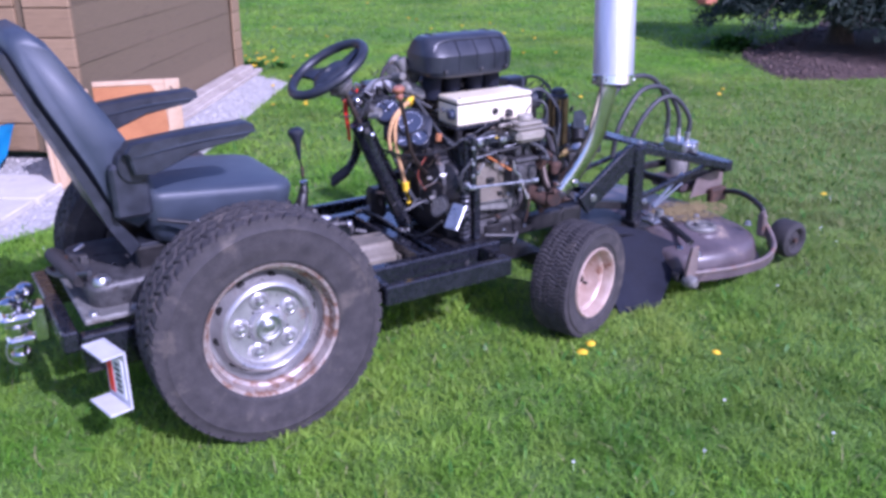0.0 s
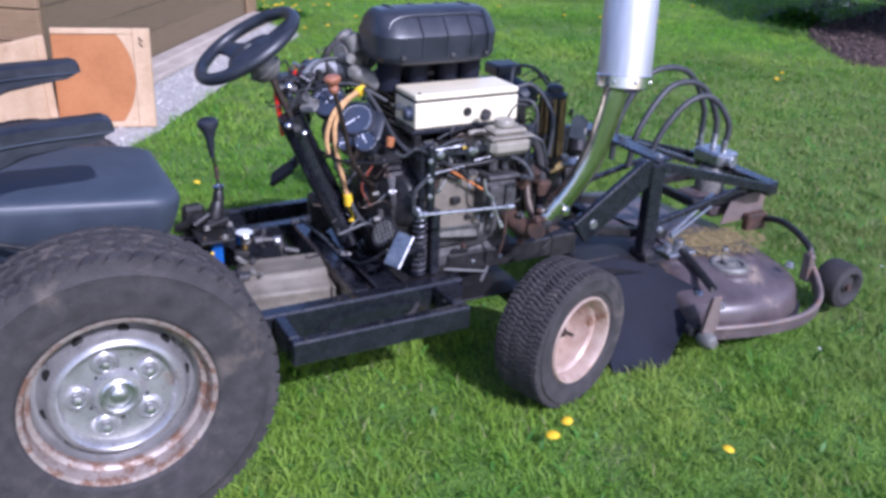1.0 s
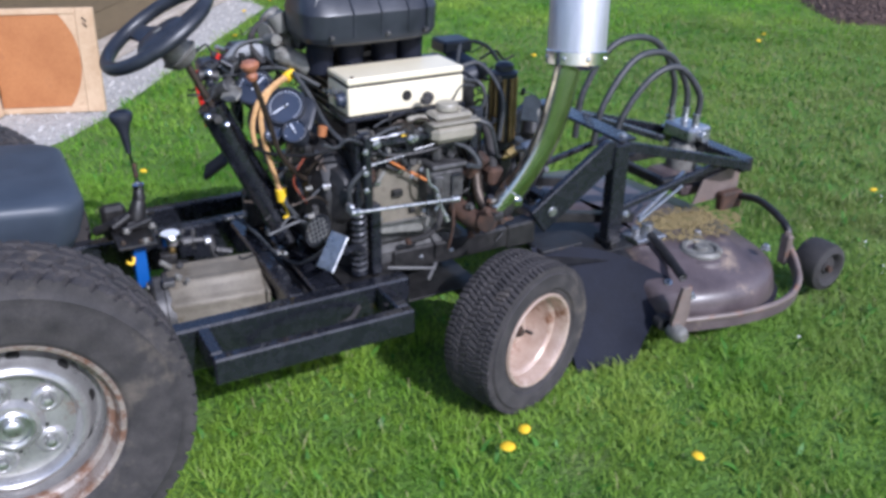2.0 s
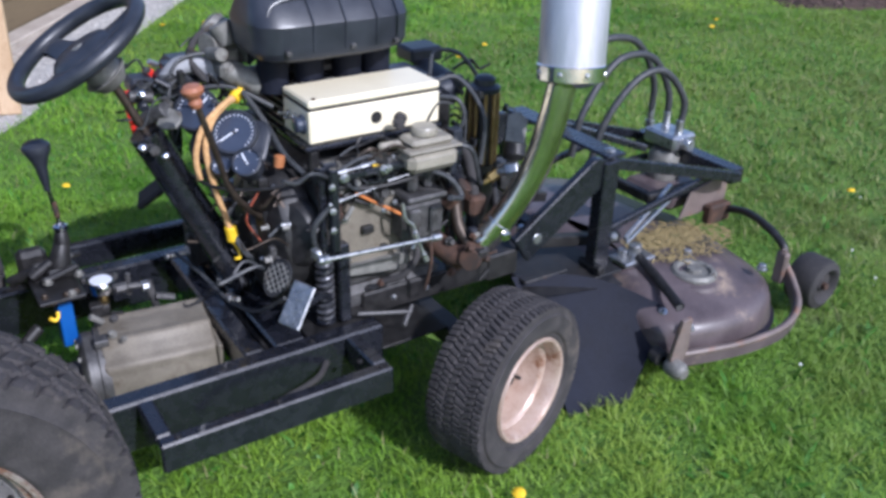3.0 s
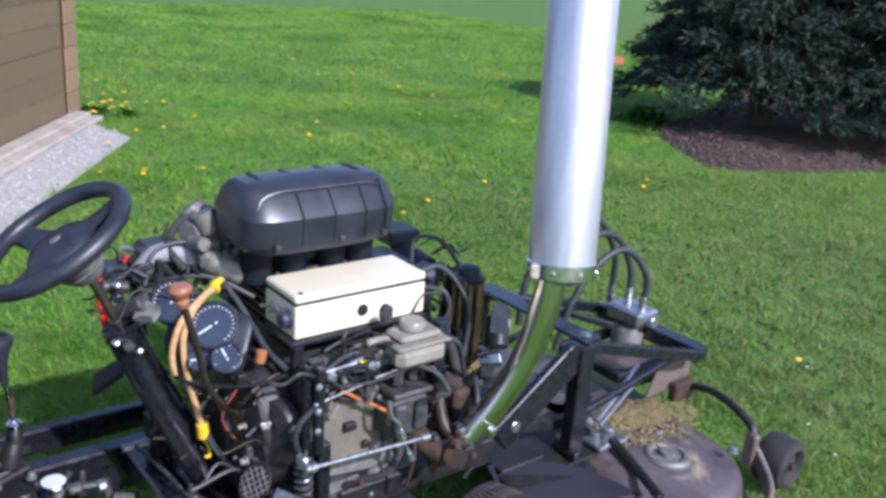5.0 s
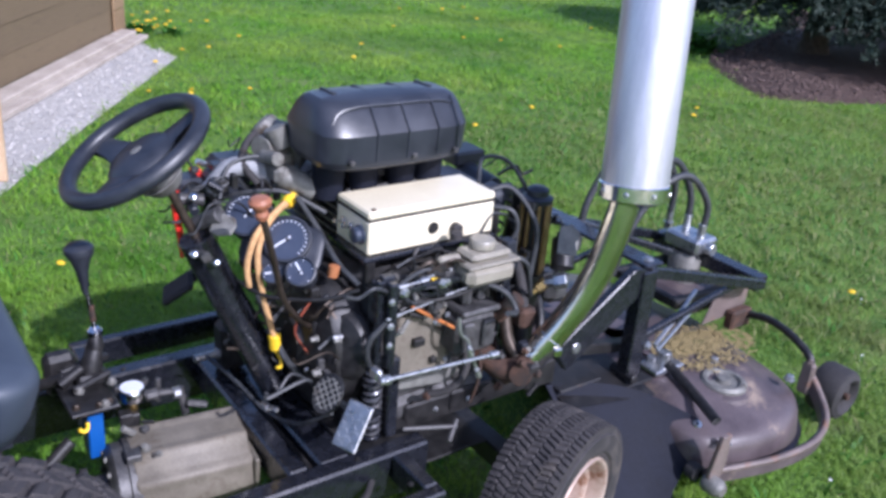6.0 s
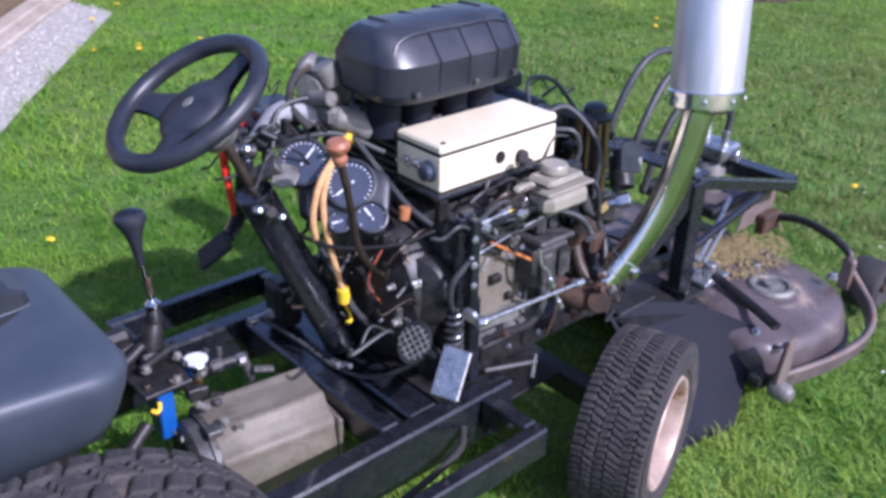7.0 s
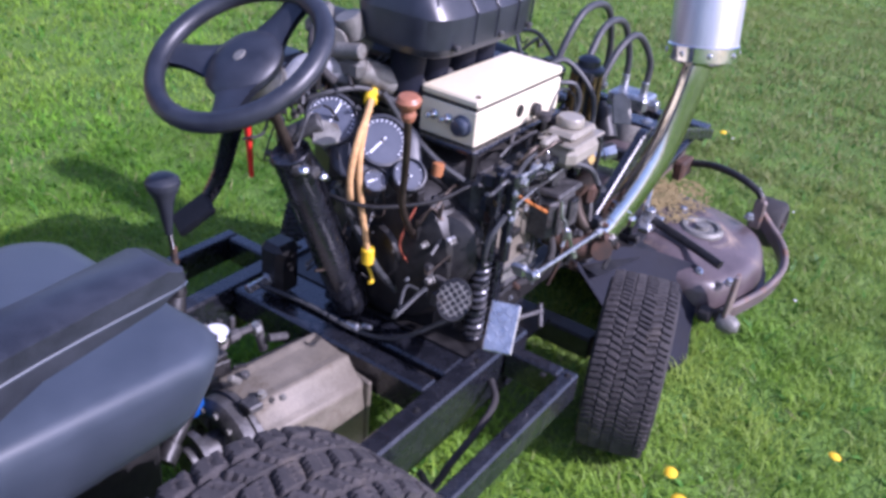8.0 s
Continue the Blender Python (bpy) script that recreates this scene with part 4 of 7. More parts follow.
# exhaust
SIL_AT = Matrix.Translation((1.280, -0.439, 0.845)) @ Vector((0.078, 0.122, 1)).to_track_quat("Z", "Y").to_matrix().to_4x4()
silencer = part("silencer", Shape().lathe([(0.058, 0.0), (0.068, 0.006), (0.0685, 0.03), (0.067, 0.031), (0.067, 0.62), (0.05, 0.66), (0.03, 0.67)], SIL_AT, 48), "brushed", tractor, "tall brushed aluminium exhaust silencer")
part("end_ring", Shape().lathe([(0.04, -0.014), (0.062, -0.004), (0.0705, 0.0), (0.0705, 0.028), (0.068, 0.030)], SIL_AT, 48), "chrome", silencer, "polished end ring")
for i in range(8):
    a = 2 * math.pi * (i + 0.4) / 8
    part("rivet", Shape().lathe([(0.006, 0), (0.004, 0.003), (0, 0.0035)], SIL_AT @ Matrix.Translation((0.0705 * math.cos(a), 0.0705 * math.sin(a), 0.014)) @ Vector((math.cos(a), math.sin(a), 0)).to_track_quat("Z", "Y").to_matrix().to_4x4(), 10), "zinc", silencer)
part("exhaust_pipe", Shape().tube([(1.262, -0.441, 0.862), (1.254, -0.438, 0.81), (1.243, -0.431, 0.74), (1.226, -0.42, 0.665), (1.197, -0.402, 0.59), (1.160, -0.380, 0.52), (1.136, -0.366, 0.48)], 0.0305, 22, 8), "pipe", tractor, "polished bent exhaust pipe")
part("pipe_clamp", Shape().rod((1.150, -0.374, 0.503), (1.167, -0.384, 0.533), 0.0325, seg=22).box(1.15, 1.17, -0.42, -0.402, 0.50, 0.52, 0.003), "pipe", tractor)
part("manifold", Shape().tube([(1.145, -0.371, 0.495), (1.115, -0.365, 0.462), (1.085, -0.34, 0.45), (1.06, -0.28, 0.47)], 0.026, 16, 5).rod((1.085, -0.39, 0.462), (1.115, -0.365, 0.455), 0.024, seg=18).bolt((1.09, -0.385, 0.49), (-0.3, -0.8, 0.3), 0.008, 0.012).bolt((1.12, -0.40, 0.465), (0, -1, 0), 0.008, 0.012), "rust", tractor, "rusted exhaust manifold elbow")
part("downpipe", Shape().tube([(1.10, -0.25, 0.62), (1.11, -0.285, 0.57), (1.105, -0.315, 0.51), (1.115, -0.345, 0.47)], 0.014, 14, 5), "lever", tractor, "dark exhaust downpipe")
part("manifold_shield", Shape().box(1.08, 1.20, -0.34, -0.25, 0.425, 0.435, 0.003), "rust", tractor)
part("heat_wrap", Shape().rod((1.08, -0.30, 0.56), (1.11, -0.33, 0.61), 0.018), "rust", tractor)

# brake fluid pot, oil cooler can, ancillaries
pot = part("fluid_reservoir", Shape().box(0.965, 1.085, -0.345, -0.262, 0.66, 0.706, 0.014).box(0.96, 1.088, -0.348, -0.259, 0.7065, 0.713, 0.003).box(0.975, 1.075, -0.335, -0.272, 0.7135, 0.729, 0.008).box(0.915, 0.965, -0.312, -0.294, 0.714, 0.728, 0.005), "fluid_pot", tractor, "yellowed translucent brake fluid reservoir")
part("cap", Shape().lathe([(0.027, 0), (0.027, 0.012), (0.024, 0.016), (0.0, 0.017)], pose(1.022, -0.30, 0.732), 20), "fluid_pot", pot)
part("cap", Shape().lathe([(0.013, 0), (0.013, 0.012), (0.0, 0.015)], pose(0.985, -0.262, 0.74), 16), "rubber", pot)
can = part("cooler", Shape().rod((1.225, -0.225, 0.60), (1.225, -0.225, 0.775), 0.026, seg=24), "black_iron", tractor, "upright cooler with brown tubes and black cap")
for i in range(9):
    a = 2 * math.pi * i / 9
    x, y = 1.225 + 0.030 * math.cos(a), -0.225 + 0.030 * math.sin(a)
    part("cooler_tube", Shape().rod((x, y, 0.605), (x, y, 0.77), 0.0055, seg=10), "bronze", can)
part("cooler_cap", Shape().lathe([(0.034, 0), (0.036, 0.01), (0.024, 0.016), (0.024, 0.028), (0.016, 0.034), (0.0, 0.035)], pose(1.225, -0.225, 0.77), 24), "plastic", can)
part("cooler_foot", Shape().lathe([(0.036, 0), (0.036, 0.02)], pose(1.225, -0.225, 0.585), 24).box(1.20, 1.25, -0.25, -0.2, 0.40, 0.585, 0.01), "black_iron", can)
part("union", Shape().rod((1.243, -0.262, 0.587), (1.262, -0.285, 0.597), 0.013, seg=8).rod((1.256, -0.28, 0.594), (1.275, -0.30, 0.603), 0.018, seg=6), "zinc", tractor)
part("brass_union", Shape().rod((1.205, -0.262, 0.566), (1.225, -0.258, 0.574), 0.006, 0.010, seg=8).rod((1.223, -0.259, 0.573), (1.246, -0.262, 0.588), 0.015, seg=6), "brass", tractor, "brass pipe union")
part("heat_bracket", Shape().prism([(-0.022, -0.03), (0.02, -0.034), (0.026, 0.018), (0.008, 0.036), (-0.018, 0.03)], 0, 0.005, Matrix.Translation((1.259, -0.30, 0.70)) @ Vector((-0.45, -0.6, 0.5)).to_track_quat("Z", "Y").to_matrix().to_4x4(), 0.001), "alloy", tractor, "scuffed bare metal bracket")
part("filter_body", Shape().rod((1.285, -0.27, 0.615), (1.31, -0.235, 0.67), 0.027, 0.024, 18).rod((1.31, -0.235, 0.67), (1.315, -0.228, 0.682), 0.014, seg=12), "black_iron", tractor, "small black oil filter")
part("mount_block", Shape().box(1.132, 1.177, -0.325, -0.285, 0.521, 0.568, 0.008), "rust", tractor, "dusty brown rubber engine mount")
part("coolant_pipe", Shape().tube([(1.15, -0.18, 0.68), (1.165, -0.25, 0.64), (1.155, -0.30, 0.56), (1.16, -0.30, 0.47)], 0.012, 12, 6), "rubber", tractor)
part("oil_pipe", Shape().tube([(1.29, -0.14, 0.60), (1.27, -0.20, 0.56), (1.24, -0.27, 0.50), (1.21, -0.30, 0.43)], 0.010, 12, 6), "black_iron", tractor)
part("ignition_box", Shape().box(1.20, 1.29, 0.04, 0.12, 0.765, 0.80, 0.006), "plastic", tractor, "black ignition box")
part("cowl", Shape().box(1.10, 1.20, -0.10, 0.06, 0.70, 0.775, 0.02).rod((1.14, -0.12, 0.74), (1.20, -0.12, 0.75), 0.035).rod((1.24, -0.06, 0.74), (1.24, 0.06, 0.75), 0.028), "plastic", tractor)
part("electric_pump", Shape().rod((1.15, -0.15, 0.65), (1.15, -0.15, 0.755), 0.03).rod((1.28, -0.10, 0.62), (1.28, -0.12, 0.745), 0.026).box(1.10, 1.19, -0.2, -0.12, 0.56, 0.66, 0.015), "black_iron", tractor)
part("front_cover", Shape().box(1.10, 1.19, -0.20, 0.05, 0.44, 0.60, 0.03).lathe([(0.07, 0), (0.06, 0.04), (0, 0.045)], pose(1.19, -0.06, 0.52, 0, 90, 0), 24), "black_iron", engine)
part("header_tank", Shape().box(1.29, 1.36, -0.24, -0.12, 0.50, 0.57, 0.02), "alloy_dark", tractor)

# cream switch box
sbox = part("control_box", Shape().box(0.804, 1.108, -0.224, -0.100, 0.7195, 0.7865, 0.003), "cream", tractor, "cream enamelled steel control box with switches")
part("lid", Shape().box(0.8035, 1.1085, -0.2245, -0.0995, 0.792, 0.808, 0.004), "cream", sbox, "cream lid")
part("lid_seal", Shape().box(0.8055, 1.1065, -0.2215, -0.1025, 0.786, 0.7925, 0.0008), "rubber", sbox)
part("cable_hole", Shape().lathe([(0.0125, 0), (0.0125, 0.002), (0, 0.002)], pose(0.954, -0.2238, 0.7535, 90, 0, 0), 20, False), "black_iron", sbox)
part("grommet", Shape().lathe([(0.013, 0), (0.013, 0.012), (0.006, 0.016), (0, 0.016)], pose(1.008, -0.2238, 0.744, 90, 0, 0), 18, False), "rubber", sbox)
part("switch_knob", Shape().lathe([(0.02, 0), (0.02, 0.004), (0.016, 0.006), (0.016, 0.016), (0.012, 0.019), (0.0, 0.019)], pose(0.8035, -0.195, 0.755, 0, -90, 0), 22, False), "dial", sbox, "green-black ignition switch")
for y in (-0.165, -0.135):
    part("toggle_switch", Shape().lathe([(0.009, 0), (0.009, 0.006), (0.004, 0.008), (0.0035, 0.02), (0.005, 0.026), (0, 0.028)], pose(0.8035, y, 0.76, 0, -80, 0), 12, False), "chrome", sbox)
part("lid_screw", Shape().bolt((0.82, -0.212, 0.808), (0, 0, 1), 0.004, 0.003), "rust", sbox)

# air box
def air_box(x0, x1, y0, y1, z0, z1):
    """A moulded two-part lid with ribs over it."""
    s, cx, cy, w, d = Shape(), (x0 + x1) / 2, (y0 + y1) / 2, (x1 - x0) / 2, (y1 - y0) / 2
    levels = [(0.034, 0.022, z0), (0.012, 0.008, z0 + 0.008), (0.003, 0.002, z0 + 0.022), (0.0, 0.0, z0 + 0.074), (0.001, 0.002, z0 + 0.078), (0.010, 0.028, z0 + 0.112), (0.014, 0.035, z0 + 0.119), (0.020, 0.042, z0 + 0.126), (0.03, 0.055, z0 + 0.132), (0.10, 0.09, z0 + 0.136), (w, d, z0 + 0.137)]
    n = 96
    v, f = [], []
    for kx, ky, z in levels:
        for i in range(n):
            a = 2 * math.pi * i / n
            c, q = math.cos(a), math.sin(a)
            v.append((cx + (w - kx) * math.copysign(abs(c) ** 0.42, c), cy + (d - ky) * math.copysign(abs(q) ** 0.46, q), z))
    for r in range(len(levels) - 1):
        for i in range(n):
            j = (i + 1) % n
            f.append((r * n + i, r * n + j, (r + 1) * n + j, (r + 1) * n + i))
    f.append(tuple(range(n))[::-1])
    return s.add(v, f)


AX = (0.733, 1.082, -0.176, 0.03, 0.868, 1.010)
air = part("air_box", air_box(*AX), "airbox", tractor, "weathered black plastic engine air box with ribbed lid", angle=24)
for x in (0.845, 0.915, 0.985, 1.035):
    part("rib", Shape().tube([(x, -0.174, 0.89), (x, -0.1768, 0.940), (x, -0.1752, 0.947), (x, -0.162, 0.9645), (x, -0.1495, 0.981), (x, -0.1425, 0.9885), (x, -0.135, 0.9945)], 0.0024, 8, 4), "airbox", air)
# near-flush black bars: the shade inside recessed lid slots, put in as colour
for x in (0.80, 0.87, 0.95, 1.02):
    part("lid_bar", Shape().box(x - 0.006, x + 0.006, -0.085, -0.03, 0.995, 1.0045, 0.002), "black_iron", air)
part("seam", Shape().tube([(0.758, -0.148, 0.885), (0.755, -0.150, 0.938), (0.762, -0.147, 0.958), (0.778, -0.141, 0.980), (0.82, -0.1405, 0.9895), (0.9, -0.1405, 0.990), (1.0, -0.1405, 0.9895), (1.035, -0.141, 0.982)], 0.0038, 8, 5), "airbox", air)
for x in (0.79, 0.93, 1.03):
    part("clip", Shape().box(x - 0.006, x + 0.006, -0.182, -0.170, 0.888, 0.898, 0.002), "alloy_dark", air)
carb = part("carburettor", Shape().rod((0.745, 0.075, 0.885), (0.80, 0.02, 0.86), 0.034, 0.04, 20).lathe([(0.036, 0), (0.042, 0.012), (0.042, 0.03), (0.03, 0.04), (0, 0.042)], pose(0.742, 0.075, 0.885, -35, -40, 0) @ Matrix.Scale(0.8, 4), 22), "alloy", tractor, "grimy carburettor and throttle body")
part("carburettor_bowl", Shape().box(0.70, 0.77, 0.0, 0.08, 0.80, 0.88, 0.018).rod((0.72, -0.02, 0.83), (0.78, -0.05, 0.80), 0.025).box(0.70, 0.735, -0.04, 0.03, 0.815, 0.85, 0.008).rod((0.70, 0.02, 0.86), (0.705, -0.04, 0.87), 0.014).rod((0.735, 0.0, 0.88), (0.72, 0.01, 0.92), 0.02, 0.024), "alloy", carb)
part("throttle_drum", Shape().rod((0.715, 0.03, 0.875), (0.695, 0.02, 0.875), 0.026).rod((0.70, 0.055, 0.83), (0.665, 0.05, 0.835), 0.014), "alloy", carb)
part("vacuum_hose", Shape().tube([(0.74, 0.08, 0.90), (0.69, 0.06, 0.885), (0.66, 0.03, 0.85), (0.68, 0.0, 0.81)], 0.008), "rubber", carb)
part("hose_clamp", Shape().lathe([(0.053, 0), (0.053, 0.012)], pose(0.775, 0.05, 0.865, -35, -40, 0), 24), "zinc", carb)

# ---- tractor: steering ----
swheel_at = Matrix.Translation((0.442, -0.026, 0.907)) @ Vector((-0.53, 0.0, 0.848)).to_track_quat("Z", "Y").to_matrix().to_4x4()
UP = swheel_at.to_3x3().inverted() @ Vector((0.848, 0, 0.53))
TURN_UP = math.atan2(UP.y, UP.x)
rim_r, tube_r = 0.1335, 0.0155
rim = Shape().grid(lambda u, v: ((rim_r + tube_r * math.cos(2 * math.pi * v)) * math.cos(2 * math.pi * u), (rim_r + tube_r * math.cos(2 * math.pi * v)) * math.sin(2 * math.pi * u), 0.012 + tube_r * math.sin(2 * math.pi * v)), 64, 17, True)
swheel = part("steering_wheel", rim, "plastic", tractor, "black three-spoke steering wheel", swheel_at, 60)
part("hub_pad", Shape().lathe([(0.056, -0.02), (0.058, -0.006), (0.050, 0.004), (0.03, 0.009), (0.0, 0.010)], Matrix.Diagonal((1.0, 1.15, 1, 1)), 36), "plastic", swheel)
part("badge", Shape().lathe([(0.009, 0), (0.008, 0.0015), (0, 0.002)], pose(0, 0, 0.0095) @ Matrix.Diagonal((1.0, 1.3, 1, 1)), 20, False), "alloy", swheel, "plain grey badge")
for off in (-6, -152, 106):
    a = TURN_UP + radians(off)
    m = Euler((0, 0, a)).to_matrix().to_4x4()
    part("spoke", Shape().grid(lambda u, v: (0.03 + 0.103 * u, (v - 0.5) * (0.088 - 0.12 * u + 0.078 * u * u), -0.008 + 0.017 * u + 0.004 * math.sin(math.pi * v)), 8, 7).grid(lambda u, v: (0.03 + 0.103 * u, (0.5 - v) * (0.088 - 0.12 * u + 0.078 * u * u), -0.019 + 0.017 * u), 8, 3), "plastic", swheel, at=m, angle=60)
down = Vector((0.60, 0, -0.80))
c0 = Vector((0.442, -0.026, 0.907))
part("column_collar", Shape().rod(c0 + down * 0.02, c0 + down * 0.06, 0.03, 0.038, 22).rod(c0 + down * 0.06, c0 + down * 0.085, 0.045, 0.03, 22), "alloy", tractor, "grey cast steering collar")
part("steering_shaft", Shape().rod(c0 + down * 0.08, (0.545, -0.035, 0.715), 0.009), "lever", tractor)
part("steering_column", Shape().rod((0.535, -0.035, 0.735), (0.70, -0.045, 0.36), 0.034, 0.036, 22), "black_paint", tractor, "black tubular steering column")
part("column_clamp", Shape().box(0.515, 0.56, -0.068, 0.0, 0.70, 0.728, 0.008).rod((0.535, -0.085, 0.715), (0.535, 0.02, 0.715), 0.006).rod((0.535, -0.095, 0.715), (0.535, -0.083, 0.715), 0.011, seg=6), "alloy_dark", tractor)
part("ignition_lock", Shape().rod((0.54, -0.02, 0.755), (0.575, -0.065, 0.785), 0.014, 0.017).rod((0.53, 0.03, 0.79), (0.575, 0.02, 0.785), 0.013), "alloy_dark", tractor)
part("lever_mount", Shape().prism([(-0.018, -0.018), (0.0, -0.024), (0.024, -0.018), (0.03, 0.0), (0.024, 0.016), (0.0, 0.022), (-0.016, 0.018)], 0, 0.008, Matrix.Translation((0.575, -0.07, 0.765)) @ Vector((-0.5, -0.5, 0.7)).to_track_quat("Z", "Y").to_matrix().to_4x4(), 0.002), "alloy", tractor)
strap = part("kill_switch_strap", Shape().tube([(0.538, 0.062, 0.79), (0.536, 0.065, 0.755), (0.541, 0.067, 0.71), (0.547, 0.069, 0.65)], lambda t: 0.0155 - 0.008 * t, 8, 5, 0.6), "red", tractor, "red emergency stop strap")
part("stalk", Shape().rod((0.55, 0.0, 0.77), (0.56, 0.11, 0.80), 0.010).box(0.545, 0.60, 0.07, 0.13, 0.775, 0.81, 0.008), "plastic", tractor)
for x, y, z in ((0.515, -0.085, 0.722), (0.548, 0.0, 0.80), (0.555, -0.09, 0.70)):
    part("bolt", Shape().lathe([(0.008, 0), (0.008, 0.005), (0.005, 0.008), (0, 0.009)], pose(x, y, z, 30, -30, 0), 14), "chrome", tractor)
part("clutch_pedal_arm", Shape().tube([(0.632, 0.322, 0.455), (0.66, 0.316, 0.482), (0.682, 0.30, 0.54), (0.678, 0.262, 0.64), (0.648, 0.20, 0.73), (0.61, 0.11, 0.78)], lambda t: 0.013 + 0.012 * t, 10, 6, 0.7), "black_paint", tractor)
part("clutch_pedal", Shape().box(-0.045, 0.045, -0.032, 0.032, -0.009, 0.009, 0.006), "rubber", tractor, "black rubber pedal pad", Matrix.Translation((0.619, 0.318, 0.452)) @ Euler((radians(20), radians(-38), radians(-35))).to_matrix().to_4x4())

# ---- tractor: dash ----
DASH_OUT = Vector((-0.46, -0.58, 0.67)).normalized()


def dash_pose(p, lift=0.0):
    z = DASH_OUT
    x = Vector((0.6, -0.6, 0)).normalized()
    x = (x - z * x.dot(z)).normalized()
    return Matrix.Translation(Vector(p) + z * lift) @ pick(x, z.cross(x), z)


pod = part("gauge_pod", cushion(Shape(), -0.085, 0.088, -0.064, 0.05, -0.036, -0.004, 0.035), "plastic", tractor, "black gauge cluster", dash_pose((0.684, -0.098, 0.722)), 50)


def gauge(p, r, needle, marks):
    m = dash_pose(p)
    g = part("gauge", Shape().lathe([(r * 1.05, -0.03), (r * 1.13, 0.0), (r * 1.12, 0.006), (r * 1.0, 0.007), (r * 0.98, 0.001)], m, 36, False), "plastic", tractor, "round black gauge with white marks")
    part("gauge_face", Shape().lathe([(r, 0.0), (r, 0.001), (0, 0.001)], m, 36, False), "dial", g)
    a = radians(needle)
    part("needle", Shape().box(-0.2 * r, 0.78 * r, -0.0019, 0.0019, 0.003, 0.0042, 0.0004, m @ Euler((0, 0, a)).to_matrix().to_4x4()), "dial_white", g)
    part("needle_cap", Shape().lathe([(0.09 * r, 0.001), (0.08 * r, 0.005), (0, 0.006)], m, 14, False), "plastic", g)
    for i in range(marks):
        b = radians(-40 + 260 * i / (marks - 1))
        part("mark", Shape().box(0.82 * r, 0.93 * r, -0.0010, 0.0010, 0.0012, 0.0019, 0.0002, m @ Euler((0, 0, b)).to_matrix().to_4x4()), "dial_white", g)


gauge((0.646, -0.027, 0.760), 0.042, 60, 21)
gauge((0.694, -0.103, 0.728), 0.043, 225, 21)
gauge((0.691, -0.168, 0.686), 0.027, 130, 5)
gauge((0.655, -0.122, 0.672), 0.020, 200, 4)

part("indicator", Shape().lathe([(0.010, 0), (0.011, 0.012), (0.011, 0.022), (0.008, 0.024), (0.0, 0.024)], pose(0.750, -0.186, 0.672, 0, 10, 0), 18), "copper_lamp", tractor, "dull orange indicator lamp")
part("dash_bar", Shape().tube([(0.60, -0.02, 0.64), (0.64, -0.12, 0.625), (0.72, -0.20, 0.635), (0.78, -0.24, 0.66)], 0.004), "black_iron", tractor)
part("dash_back", Shape().box(0.63, 0.72, -0.09, 0.015, 0.655, 0.715, 0.012, pose(0.68, -0.04, 0, 0, 0, -30) @ pose(-0.68, 0.04, 0)), "black_iron", tractor, "dark metal bracket behind the gauges")
part("wiring_block", Shape().box(0.60, 0.68, 0.03, 0.11, 0.77, 0.82, 0.01).box(0.63, 0.72, 0.09, 0.16, 0.79, 0.835, 0.012), "plastic", tractor)
part("taped_loom", Shape().tube([(0.60, 0.05, 0.79), (0.64, 0.04, 0.835), (0.69, 0.03, 0.83), (0.74, -0.01, 0.80)], 0.02), "tape", tractor, "wiring loom wrapped in grey tape")
part("rear_light", Shape().box(0.585, 0.605, 0.10, 0.125, 0.80, 0.82, 0.004), "red", tractor)
